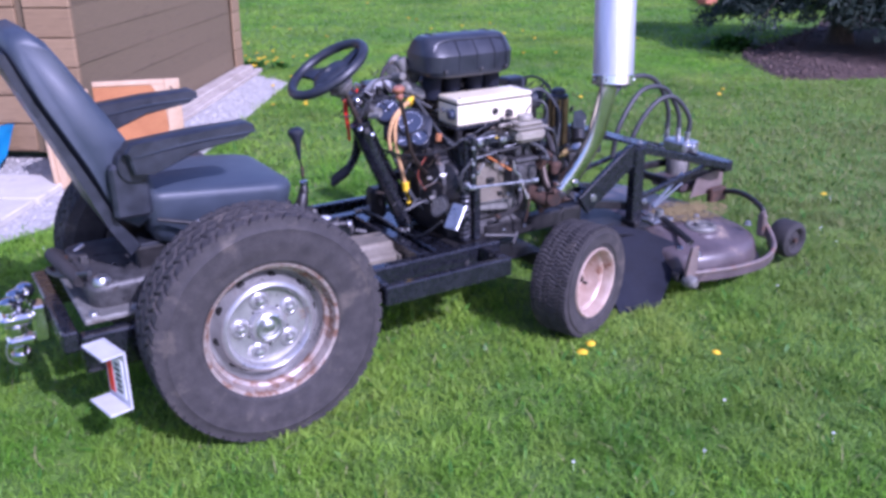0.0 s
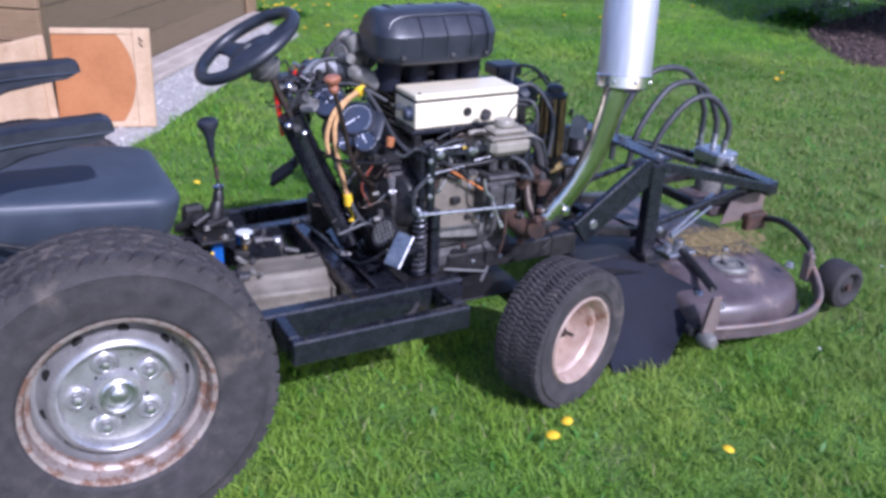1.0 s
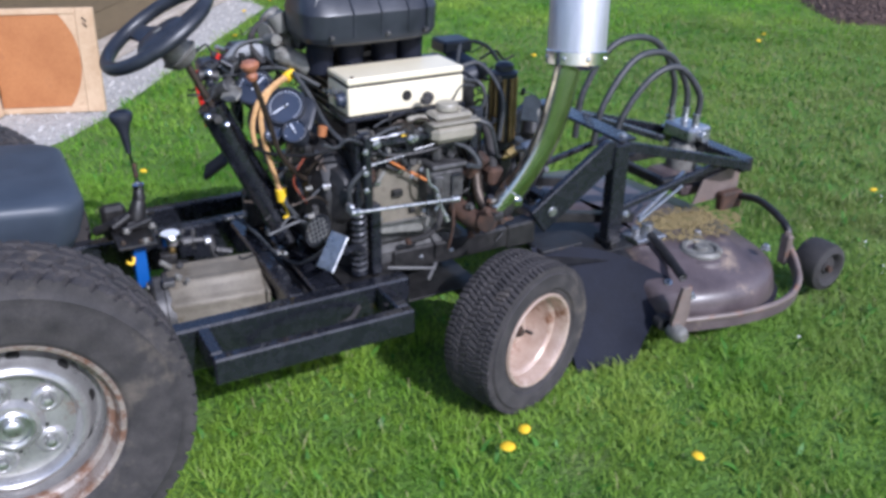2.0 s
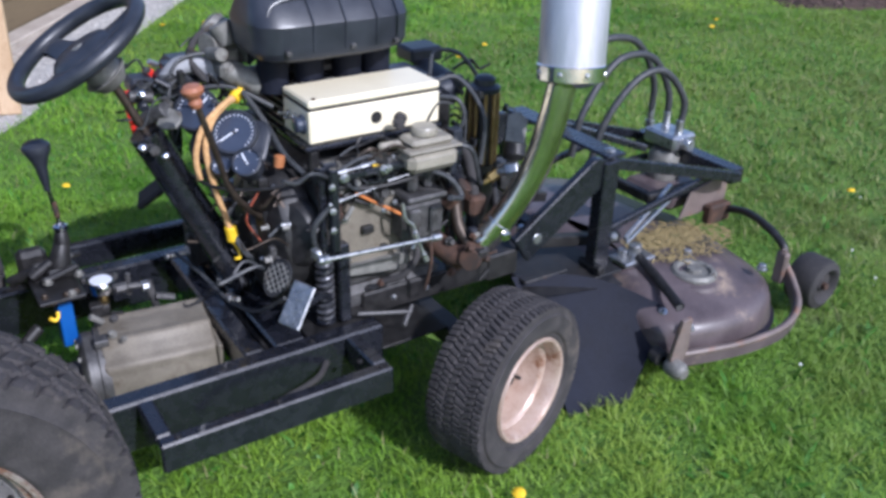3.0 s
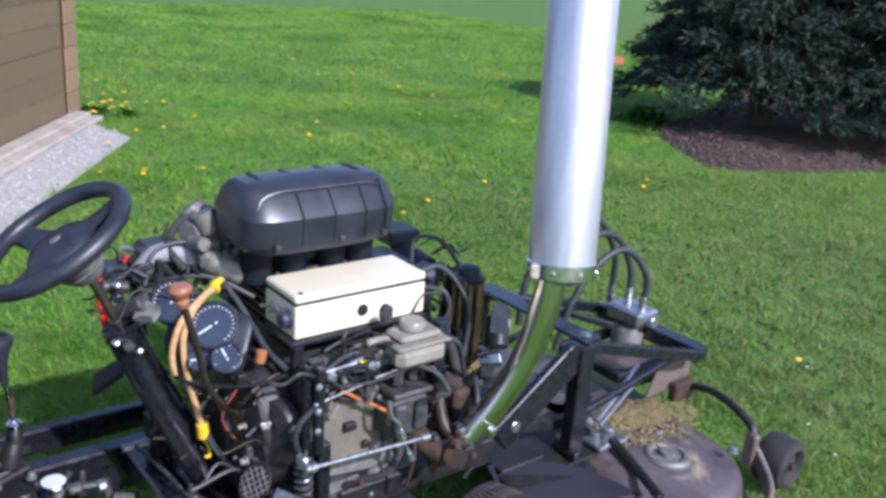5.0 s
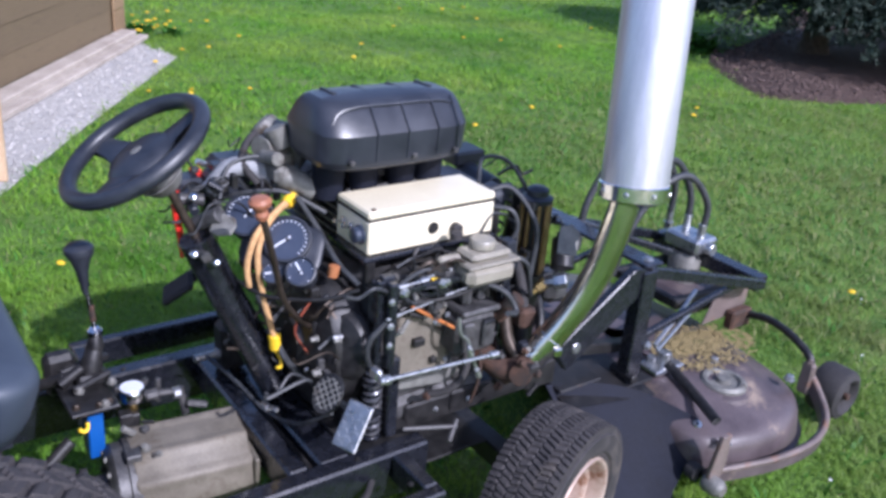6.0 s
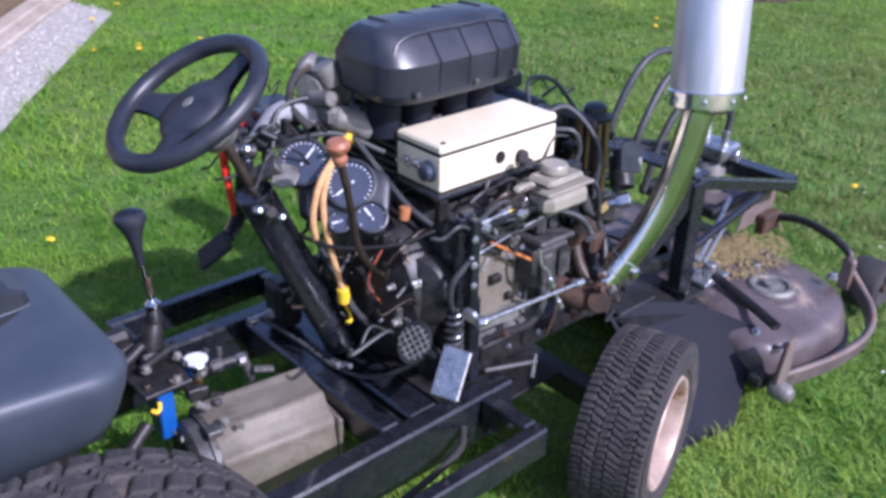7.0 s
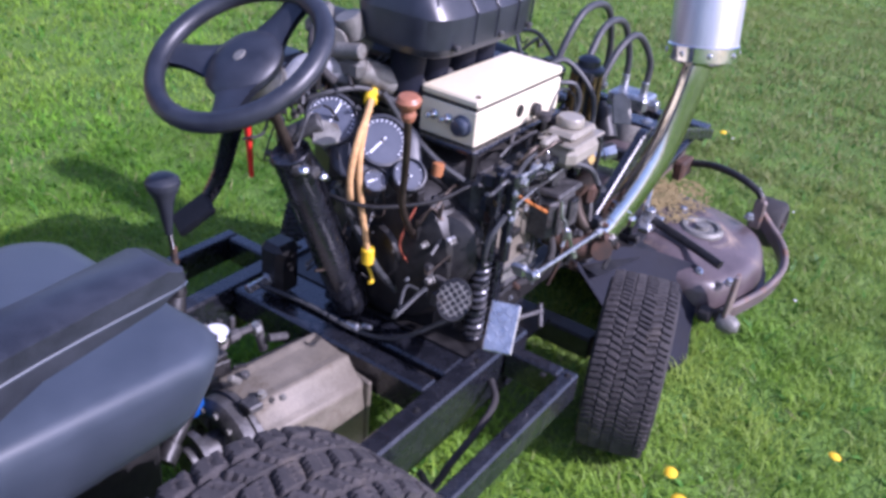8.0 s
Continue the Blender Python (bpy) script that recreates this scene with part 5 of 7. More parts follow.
for k, (pts, r, mt) in enumerate((
    ([(0.60, 0.0, 0.79), (0.63, 0.02, 0.85), (0.70, 0.01, 0.86), (0.74, -0.03, 0.82)], 0.004, "hose"),
    ([(0.62, 0.03, 0.78), (0.66, -0.01, 0.80), (0.72, -0.04, 0.80), (0.79, -0.08, 0.76)], 0.005, "hose"),
    ([(0.73, -0.07, 0.80), (0.76, -0.10, 0.74), (0.77, -0.17, 0.69), (0.79, -0.22, 0.66)], 0.006, "hose"),
    ([(0.71, -0.18, 0.63), (0.68, -0.17, 0.57), (0.70, -0.16, 0.52), (0.74, -0.18, 0.46)], 0.0022, "copper"),
    ([(0.64, -0.05, 0.64), (0.66, -0.08, 0.56), (0.68, -0.12, 0.48), (0.72, -0.14, 0.42)], 0.007, "hose"),
    ([(0.606, 0.12, 0.375), (0.625, 0.0, 0.37), (0.65, -0.1, 0.345), (0.68, -0.18, 0.35), (0.71, -0.27, 0.42)], 0.0045, "hose"),
    ([(1.11, -0.21, 0.77), (1.145, -0.24, 0.765), (1.155, -0.25, 0.72), (1.12, -0.24, 0.67)], 0.005, "hose"),
    ([(1.11, -0.18, 0.79), (1.17, -0.20, 0.80), (1.20, -0.26, 0.73), (1.19, -0.27, 0.62)], 0.006, "hose"),
    ([(1.08, -0.30, 0.70), (1.13, -0.32, 0.68), (1.16, -0.31, 0.60), (1.19, -0.28, 0.58)], 0.005, "hose"),
    ([(1.02, -0.30, 0.655), (1.06, -0.34, 0.64), (1.08, -0.36, 0.60), (1.03, -0.39, 0.62)], 0.006, "hose"),
    ([(0.82, -0.31, 0.69), (0.88, -0.30, 0.705), (0.97, -0.29, 0.69), (1.05, -0.30, 0.65)], 0.004, "hose"),
    ([(0.82, -0.30, 0.655), (0.89, -0.305, 0.64), (0.99, -0.31, 0.645), (1.09, -0.30, 0.67)], 0.005, "black_iron"),
    ([(1.16, -0.1, 0.78), (1.20, -0.06, 0.82), (1.26, -0.08, 0.81), (1.30, -0.12, 0.74)], 0.005, "hose"),
    ([(1.20, -0.2, 0.60), (1.20, -0.24, 0.52), (1.16, -0.28, 0.46), (1.13, -0.30, 0.44)], 0.013, "rubber"),
    ([(0.80, -0.31, 0.62), (0.77, -0.30, 0.58), (0.775, -0.29, 0.53), (0.81, -0.27, 0.49)], 0.006, "hose"),
    ([(0.96, -0.275, 0.56), (0.97, -0.285, 0.545), (0.98, -0.283, 0.50), (0.985, -0.28, 0.45)], 0.004, "hose"),
)):
    part("cable", Shape().tube(pts, r, 8, 6), mt, tractor)
# hand lever with a brown knob
part("hand_lever", Shape().tube([(0.578, -0.236, 0.855), (0.595, -0.228, 0.80), (0.62, -0.21, 0.72), (0.637, -0.196, 0.665), (0.66, -0.19, 0.62), (0.70, -0.175, 0.575), (0.741, -0.163, 0.549)], 0.0065, 10, 6), "lever", tractor, "thin hand lever with a brown knob")
part("lever_knob", Shape().lathe([(0.010, 0), (0.013, 0.009), (0.010, 0.017), (0.014, 0.022), (0.0195, 0.028), (0.0205, 0.035), (0.015, 0.041), (0.0, 0.043)], Matrix.Translation((0.581, -0.237, 0.838)) @ Vector((-0.15, -0.05, 1)).to_track_quat("Z", "Y").to_matrix().to_4x4(), 24), "knobwood", tractor, "brown turned knob")

# pedals and spring
PED_U, PED_N = Vector((-0.42, -0.16, -0.62)).normalized(), Vector((-0.80, -0.35, 0.49)).normalized()
PED_N = (PED_N - PED_U * PED_N.dot(PED_U)).normalized()
ped_at = Matrix.Translation((0.683, -0.395, 0.476)) @ pick(PED_U, PED_N.cross(PED_U), PED_N)
pedal = part("brake_pedal", Shape().box(-0.044, 0.044, -0.026, 0.026, -0.003, 0.003, 0.002), "zinc", tractor, "aluminium tread plate pedal", ped_at)
for i in range(7):
    for j in range(4):
        part("tread_bar", Shape().box(-0.006, 0.006, -0.0016, 0.0016, 0.003, 0.0042, 0.0005, pose(-0.036 + i * 0.012, -0.019 + j * 0.0125, 0, 0, 0, 45 if (i + j) % 2 else -45)), "zinc", pedal)
part("pedal_arm", Shape().tube([(0.69, -0.39, 0.47), (0.72, -0.36, 0.45), (0.76, -0.33, 0.44), (0.79, -0.31, 0.42)], 0.009), "black_paint", tractor)
rp_at = Matrix.Translation((0.691, -0.288, 0.481)) @ pick(PED_U, PED_N.cross(PED_U), PED_N)
rpedal = part("round_pedal", Shape().lathe([(0.034, -0.004), (0.036, 0.0), (0.034, 0.004), (0.0, 0.004)], Matrix.Diagonal((1.15, 0.9, 1, 1)), 26), "black_iron", tractor, "round black pedal with a chequered face", rp_at)
for i in range(-2, 3):
    for sg in (45, -45):
        l = math.sqrt(max(0.0, 0.031**2 - (i * 0.011) ** 2))
        part("pedal_rib", Shape().box(-l, l, i * 0.011 - 0.0013, i * 0.011 + 0.0013, 0.004, 0.0055 + (0.0002 if sg > 0 else 0), 0.0005, pose(0, 0, 0, 0, 0, sg)), "alloy", rpedal)
part("pedal_arm", Shape().tube([(0.70, -0.285, 0.47), (0.74, -0.28, 0.43), (0.77, -0.25, 0.40)], 0.008), "black_paint", tractor)
coil = [(0.80 + 0.017 * math.cos(a), -0.272 + 0.017 * math.sin(a), 0.342 + 0.158 * a / (2 * math.pi * 10)) for a in np.linspace(0, 2 * math.pi * 10, 121)]
damper = part("damper", Shape().rod((0.80, -0.272, 0.335), (0.80, -0.272, 0.52), 0.014).rod((0.80, -0.272, 0.337), (0.80, -0.272, 0.345), 0.021).rod((0.80, -0.272, 0.50), (0.80, -0.272, 0.512), 0.021), "black_paint", tractor, "coil spring damper")
part("coil_spring", Shape().tube(coil, 0.0042, 7, 1), "spring", damper, "pale coil spring")
part("damper_post", Shape().box(0.825, 0.85, -0.295, -0.265, 0.3355, 0.52, 0.003), "black_paint", tractor)
part("stay", Shape().rod((0.86, -0.30, 0.35), (0.98, -0.33, 0.335), 0.005).rod((0.95, -0.345, 0.315), (0.985, -0.32, 0.345), 0.006), "alloy_dark", tractor)
part("stub_bolt", Shape().rod((0.58, 0.121, 0.372), (0.64, 0.121, 0.372), 0.009).rod((0.63, 0.121, 0.372), (0.645, 0.121, 0.372), 0.014, seg=6), "zinc", tractor)
part("cable_bracket", Shape().box(0.635, 0.70, 0.09, 0.15, 0.335, 0.45, 0.012).box(0.70, 0.74, -0.02, 0.03, 0.335, 0.46, 0.006), "black_iron", tractor)
part("cable_nipple", Shape().rod((0.655, -0.075, 0.343), (0.655, -0.105, 0.35), 0.009).rod((0.66, -0.11, 0.355), (0.66, -0.13, 0.36), 0.006), "zinc", tractor)
part("blue_canister", Shape().rod((0.76, 0.03, 0.345), (0.80, 0.0, 0.40), 0.028), "blue", tractor)
part("ground_hose", Shape().tube([(0.50, -0.375, 0.262), (0.505, -0.40, 0.235), (0.55, -0.405, 0.262), (0.65, -0.40, 0.278), (0.72, -0.385, 0.285), (0.76, -0.35, 0.29)], 0.007), "rubber", tractor)

# bright plated fittings on the posts and the engine's flank
for x, y, z in ((0.802, -0.321, 0.614), (0.802, -0.321, 0.572), (0.802, -0.321, 0.665), (0.943, -0.274, 0.566), (0.964, -0.285, 0.584), (1.038, -0.3185, 0.679), (0.93, -0.3185, 0.679), (1.07, -0.2505, 0.33), (0.98, -0.2505, 0.33)):
    part("bolt", Shape().bolt((x, y + 0.001, z), (0, -1, 0), 0.0055, 0.006), "zinc", engine)
for p, q, r in (((0.824, -0.321, 0.694), (0.872, -0.322, 0.697), 0.002), ((0.935, -0.322, 0.655), (1.03, -0.327, 0.668), 0.0014), ((0.969, -0.361, 0.535), (0.985, -0.372, 0.488), 0.0035)):
    p, q = Vector(p), Vector(q)
    d = (q - p).normalized() * 0.010
    part("control_rod", Shape().rod(p, q, r, seg=8).rod(p - d, p + d, r * 1.9, seg=8).rod(q - d, q + d, r * 1.9, seg=8), "zinc", engine, "thin bright control rod")

# ---- tractor: wiring and fasteners round the engine ----
def wires(count, lo, hi, mats, rng, drop=0.12):
    for i in range(count):
        p = Vector([rng.uniform(a, b) for a, b in zip(lo, hi)])
        way = Vector((rng.uniform(-0.12, 0.12), rng.uniform(-0.03, 0.03), rng.uniform(-drop, 0.05)))
        q = [p, p + way * 0.4 + Vector((rng.uniform(-0.02, 0.02), rng.uniform(-0.02, 0.01), 0.02)), p + way * 0.8 + Vector((rng.uniform(-0.02, 0.02), rng.uniform(-0.01, 0.01), -0.01)), p + way]
        part("wire", Shape().tube(q, rng.uniform(0.0016, 0.0042), 6, 4), rng.choice(mats), engine)


def fittings(count, lo, hi, way, rng, parent=engine):
    for i in range(count):
        p = [rng.uniform(a, b) for a, b in zip(lo, hi)]
        if i % 3 == 0:
            h = [rng.uniform(0.006, 0.016) for _ in range(3)]
            part("connector", Shape().box(p[0] - h[0], p[0] + h[0], p[1] - h[1], p[1] + h[1], p[2] - h[2], p[2] + h[2], 0.002), rng.choice(("plastic", "black_iron", "alloy_dark")), parent)
        elif i % 3 == 1:
            part("bolt", Shape().bolt(p, way, rng.uniform(0.004, 0.008), rng.uniform(0.006, 0.016)), rng.choice(("alloy", "alloy", "alloy_dark", "rust")), parent)
        else:
            e = Vector(p) + Vector((rng.uniform(-0.03, 0.03), rng.uniform(-0.01, 0.01), rng.uniform(-0.03, 0.03)))
            part("link", Shape().rod(p, e + Vector((0.004, 0, 0)), rng.uniform(0.003, 0.007), seg=8), rng.choice(("black_iron", "alloy", "black_paint", "zinc")), parent)


WIRE = random.Random(17)
wires(28, (0.80, -0.305, 0.615), (1.10, -0.25, 0.70), ("hose", "hose", "black_iron", "lever"), WIRE, 0.02)
wires(4, (0.84, -0.29, 0.42), (1.08, -0.262, 0.60), ("hose", "black_iron", "lever", "alloy_dark"), WIRE)
wires(30, (0.68, -0.26, 0.46), (0.76, 0.04, 0.64), ("hose", "hose", "black_iron", "lever"), WIRE, 0.04)
wires(30, (0.58, -0.06, 0.74), (0.78, 0.13, 0.84), ("hose", "hose", "black_iron", "lever"), WIRE)
wires(26, (1.10, -0.25, 0.58), (1.30, 0.02, 0.79), ("hose", "hose", "black_iron", "lever"), WIRE)
fittings(66, (0.80, -0.30, 0.60), (1.10, -0.255, 0.70), (0, -1, 0), WIRE)
fittings(7, (0.85, -0.285, 0.40), (1.08, -0.265, 0.60), (0, -1, 0), WIRE)
fittings(40, (0.70, -0.25, 0.45), (0.76, 0.05, 0.64), (-1, 0, 0), WIRE)
fittings(42, (0.59, -0.02, 0.75), (0.76, 0.12, 0.83), (-0.5, -0.3, 0.8), WIRE)
fittings(36, (1.10, -0.26, 0.56), (1.30, 0.0, 0.77), (0, -0.7, 0.7), WIRE)

fittings(16, (-0.43, -0.27, 0.365), (-0.28, 0.14, 0.455), (-0.4, -0.3, 0.8), WIRE, tractor)
fittings(8, (0.365, -0.16, 0.33), (0.45, 0.02, 0.35), (-0.4, -0.3, 0.8), WIRE, gearbox)
fittings(14, (1.06, -0.40, 0.40), (1.15, -0.30, 0.52), (0, -1, 0.2), WIRE)

# ---- tractor: lifting frame ----
def bar(name, a, b, w, h, mat="black_paint", label=""):
    """A square bar from a to b."""
    a, b = Vector(a), Vector(b)
    t = (b - a).normalized()
    side = t.cross((0, 0, 1)).normalized() if abs(t.z) < 0.98 else Vector((0, 1, 0))
    m = Matrix.Translation(a) @ pick(t, side, t.cross(side))
    return part(name, Shape().box(0, (b - a).length, -w / 2, w / 2, -h / 2, h / 2, 0.003, m), mat, tractor, label)


for y in (-0.255, 0.145):
    bar("lift_post", (1.595, y, 0.225), (1.595, y, 0.545), 0.04, 0.05)
    bar("lift_arm", (1.33, y + 0.0, 0.36), (1.567, y + 0.0, 0.524), 0.024, 0.080)
    part("arm_eye", Shape().rod((1.557, y - 0.0125, 0.518), (1.557, y + 0.0125, 0.518), 0.040, seg=20), "black_paint", tractor)
    bar("top_bar", (1.60, y, 0.538), (2.115, y, 0.392), 0.025, 0.03)
    bar("diagonal_brace", (1.62, y + 0.01, 0.335), (2.0, y + 0.01, 0.412), 0.018, 0.018)
    part("bolt", Shape().bolt((1.626, y - 0.022, 0.332), (0, -1, 0), 0.009, 0.01), "zinc", tractor)
    part("post_foot", Shape().box(1.56, 1.66, y - 0.035, y + 0.035, 0.222, 0.232, 0.002).rod((1.58, y - 0.04, 0.25), (1.58, y + 0.04, 0.25), 0.012), "black_iron", tractor)
bar("cross_tube", (2.13, -0.245, 0.385), (2.13, 0.15, 0.385), 0.05, 0.045)
part("tube_mouth", Shape().box(2.112, 2.148, -0.2465, -0.2445, 0.369, 0.401, 0.0005), "black_iron", tractor)
bar("link_plate", (1.62, -0.262, 0.551), (1.62, 0.165, 0.551), 0.062, 0.010, "black_paint")
bar("far_brace", (1.66, 0.12, 0.535), (1.95, -0.05, 0.44), 0.02, 0.02)
bar("rear_link", (1.40, -0.22, 0.39), (1.40, 0.14, 0.39), 0.03, 0.03)
bar("lower_arm", (1.38, -0.20, 0.345), (1.72, -0.20, 0.275), 0.03, 0.03, "black_iron")
bar("lower_arm", (1.38, 0.12, 0.345), (1.72, 0.12, 0.275), 0.03, 0.03, "black_iron")
part("link_bolt", Shape().bolt((1.622, -0.232, 0.556), (0, 0, 1), 0.011, 0.008), "zinc", tractor)
part("pivot_pin", Shape().rod((1.375, -0.27, 0.385), (1.375, -0.20, 0.385), 0.014), "zinc", tractor)
valve = part("valve_block", Shape().box(2.055, 2.15, -0.06, 0.07, 0.408, 0.455, 0.008).rod((2.10, -0.06, 0.43), (2.10, -0.085, 0.43), 0.018), "zinc", tractor, "bright metal hydraulic motor block with hoses")
part("motor_body", Shape().lathe([(0.05, 0), (0.052, 0.01), (0.05, 0.09), (0.04, 0.11)], pose(2.09, 0.0, 0.29), 28), "alloy", valve)
for p0, pts in (((2.143, 0.13, 0.46), [(0.0, 0, 0.0), (-0.02, -0.01, 0.12), (-0.14, -0.03, 0.255), (-0.30, -0.03, 0.26), (-0.40, -0.02, 0.12), (-0.42, -0.02, -0.03)]),
                ((2.13, 0.05, 0.46), [(0.0, 0, 0.0), (-0.01, 0.0, 0.10), (-0.10, 0.0, 0.215), (-0.24, 0.0, 0.22), (-0.36, -0.01, 0.09), (-0.38, 0.0, -0.04)]),
                ((2.102, -0.029, 0.46), [(0.0, 0, 0.0), (0.0, 0.0, 0.10), (-0.08, 0.02, 0.19), (-0.18, 0.03, 0.17), (-0.27, 0.04, 0.06), (-0.31, 0.05, -0.09)])):
    p0 = Vector(p0)
    part("hose", Shape().tube([p0 + Vector(q) for q in pts], 0.0105, 12, 8), "hose", valve, "black hydraulic hose arching over")
    part("hose_end", Shape().rod(p0 + Vector((0, 0, -0.03)), p0 + Vector((0, 0, 0.035)), 0.0125, seg=12).rod(p0 + Vector((0, 0, -0.04)), p0 + Vector((0, 0, -0.018)), 0.017, seg=6), "zinc", valve)
part("motor_plate", Shape().prism([(1.985, 0.255), (2.02, 0.335), (2.175, 0.365), (2.175, 0.285), (2.13, 0.26)], 0.175, 0.181, XZ, 0.0015), "deck_rim", tractor, "scuffed grey-brown mounting plate")
part("motor_frame", Shape().box(1.86, 2.14, -0.17, -0.145, 0.325, 0.355, 0.004).box(1.86, 2.14, 0.06, 0.085, 0.325, 0.355, 0.004).box(1.86, 1.885, -0.145, 0.06, 0.325, 0.355, 0.004), "black_iron", tractor)
part("motor_cowl", Shape().box(1.98, 2.16, -0.14, 0.055, 0.262, 0.31, 0.012), "deck", tractor)
part("rust_lug", Shape().box(2.08, 2.17, -0.215, -0.182, 0.225, 0.285, 0.006), "rust", tractor)
part("tie_rod", Shape().rod((1.72, -0.23, 0.28), (1.95, -0.16, 0.365), 0.007).rod((1.70, -0.255, 0.285), (1.92, -0.19, 0.335), 0.005), "zinc", tractor)

# ---- tractor: mower deck ----
DECK = [(1.575, -0.22), (1.585, -0.40), (1.61, -0.505), (1.68, -0.552), (1.82, -0.583), (1.95, -0.565), (2.045, -0.51), (2.10, -0.42), (2.13, -0.30), (2.16, -0.15), (2.17, MID)]
DECK = DECK + [(x, 2 * MID - y) for x, y in DECK[-2::-1]]
plan = [p.xy for p in curve_points([(x, y, 0) for x, y in DECK], 4)]


def deck_ring(k, z):
    cx, cy = 1.80, MID
    out = []
    for x, y in plan:
        d = math.hypot(x - cx, y - cy)
        out.append((x - (x - cx) / d * k, y - (y - cy) / d * k, z))
    return out


def deck_shell(levels):
    v, f, n = [], [], len(plan)
    for k, z in levels:
        v += deck_ring(k, z)
    for r in range(len(levels) - 1):
        for i in range(n):
            j = (i + 1) % n
            f.append((r * n + i, r * n + j, (r + 1) * n + j, (r + 1) * n + i))
    f.append(tuple((len(levels) - 1) * n + i for i in range(n)))
    return Shape().add(v, f)


deck = part("mower_deck", deck_shell([(0.012, 0.085), (0.0, 0.085), (0.0, 0.095), (0.012, 0.098), (0.02, 0.145), (0.03, 0.168), (0.05, 0.180), (0.10, 0.190), (0.13, 0.198), (0.16, 0.214), (0.22, 0.219), (0.30, 0.221)]), "deck", tractor, "scuffed brown-grey pressed steel mower deck", angle=45)
def strap_bar(points, h, t):
    """A flat upright strap along a line."""
    pts, v, f = curve_points(points, 6), [], []
    for i, p in enumerate(pts):
        d = pts[min(i + 1, len(pts) - 1)] - pts[max(i - 1, 0)]
        o = Vector((d.y, -d.x, 0)).normalized() * t / 2
        v += [p + o, p + o + Vector((0, 0, h)), p - o + Vector((0, 0, h)), p - o]
    for i in range(len(pts) - 1):
        f += [(4 * i + k, 4 * i + 4 + k, 4 * i + 4 + (k + 1) % 4, 4 * i + (k + 1) % 4) for k in range(4)]
    n = 4 * len(pts) - 4
    return Shape().add(v, f + [(3, 2, 1, 0), (n, n + 1, n + 2, n + 3)])


part("deck_lip", strap_bar([(1.60, -0.54, 0.088), (1.68, -0.564, 0.088), (1.80, -0.594, 0.089), (1.92, -0.604, 0.092), (2.0, -0.592, 0.10), (2.06, -0.56, 0.115), (2.10, -0.51, 0.14), (2.112, -0.468, 0.172)], 0.036, 0.016), "deck", deck, "worn flat guard strap round the deck", angle=30)
part("lip_edge", Shape().tube([(1.60, -0.545, 0.124), (1.68, -0.569, 0.124), (1.80, -0.599, 0.125), (1.92, -0.609, 0.128), (2.0, -0.597, 0.136), (2.06, -0.565, 0.151), (2.10, -0.512, 0.176), (2.112, -0.470, 0.208)], 0.009, 10, 6), "deck_rim", deck)
part("front_guard", Shape().tube([(2.108, -0.463, 0.205), (2.106, -0.457, 0.255), (2.118, -0.39, 0.283), (2.148, -0.29, 0.283), (2.157, -0.20, 0.262)], 0.0115, 12, 7), "black_iron", deck, "grey tubular front guard")
part("guard_bracket", Shape().box(2.09, 2.112, -0.482, -0.446, 0.15, 0.245, 0.005).bolt((2.10, -0.464, 0.245), (0, 0, 1), 0.009, 0.012), "deck_rim", deck)
roller = part("roller", disc([(0.0, -0.05), (0.055, -0.05), (0.072, -0.042), (0.077, -0.03), (0.077, 0.03), (0.072, 0.042), (0.055, 0.05), (0.048, 0.046), (0.04, 0.03), (0.02, 0.03), (0.018, 0.036), (0.0, 0.036)], 40), "rubber", deck, "black anti-scalp roller", pose(2.262, -0.468, 0.112, 0, 0, 2))
part("roller_axle", Shape().rod((0, -0.05, 0), (0, 0.07, 0), 0.011), "rust", roller)
bar("roller_arm", (2.10, -0.455, 0.17), (2.215, -0.425, 0.115), 0.02, 0.035, "deck_rim")
part("side_arm", Shape().prism([(1.585, 0.10), (1.575, 0.135), (1.60, 0.235), (1.63, 0.235), (1.635, 0.15), (1.615, 0.095)], 0.555, 0.567, XZ, 0.002), "deck_rim", deck, "worn flat wheel arm")
part("gauge_wheel", disc([(0.0, -0.03), (0.02, -0.03), (0.024, -0.02), (0.024, 0.01), (0.018, 0.018), (0.014, 0.024), (0.0, 0.025)], 24), "alloy", deck, "small pale wheel knob", pose(1.592, -0.578, 0.105))
part("gauge_wheel_boss", disc([(0.0, -0.03), (0.02, -0.03), (0.022, -0.02), (0.022, 0.0), (0.01, 0.004)], 24), "rubber", deck, "", pose(1.59, -0.528, 0.11))
pulley = part("spindle_cover", Shape().lathe([(0.062, 0), (0.062, 0.014), (0.055, 0.022), (0.045, 0.022), (0.04, 0.014), (0.02, 0.014), (0.018, 0.026), (0.0, 0.026)], pose(1.838, -0.381, 0.205), 32), "alloy", deck, "scratched bare metal spindle cap")
part("spindle_boss", Shape().lathe([(0.085, 0), (0.078, 0.016), (0.065, 0.02)], pose(1.838, -0.381, 0.192), 32), "deck", deck)
part("belt_cover_edge", Shape().tube([(1.66, -0.50, 0.222), (1.69, -0.42, 0.228), (1.72, -0.33, 0.235), (1.745, -0.24, 0.245)], 0.013, 8, 5, 0.8), "black_iron", deck)

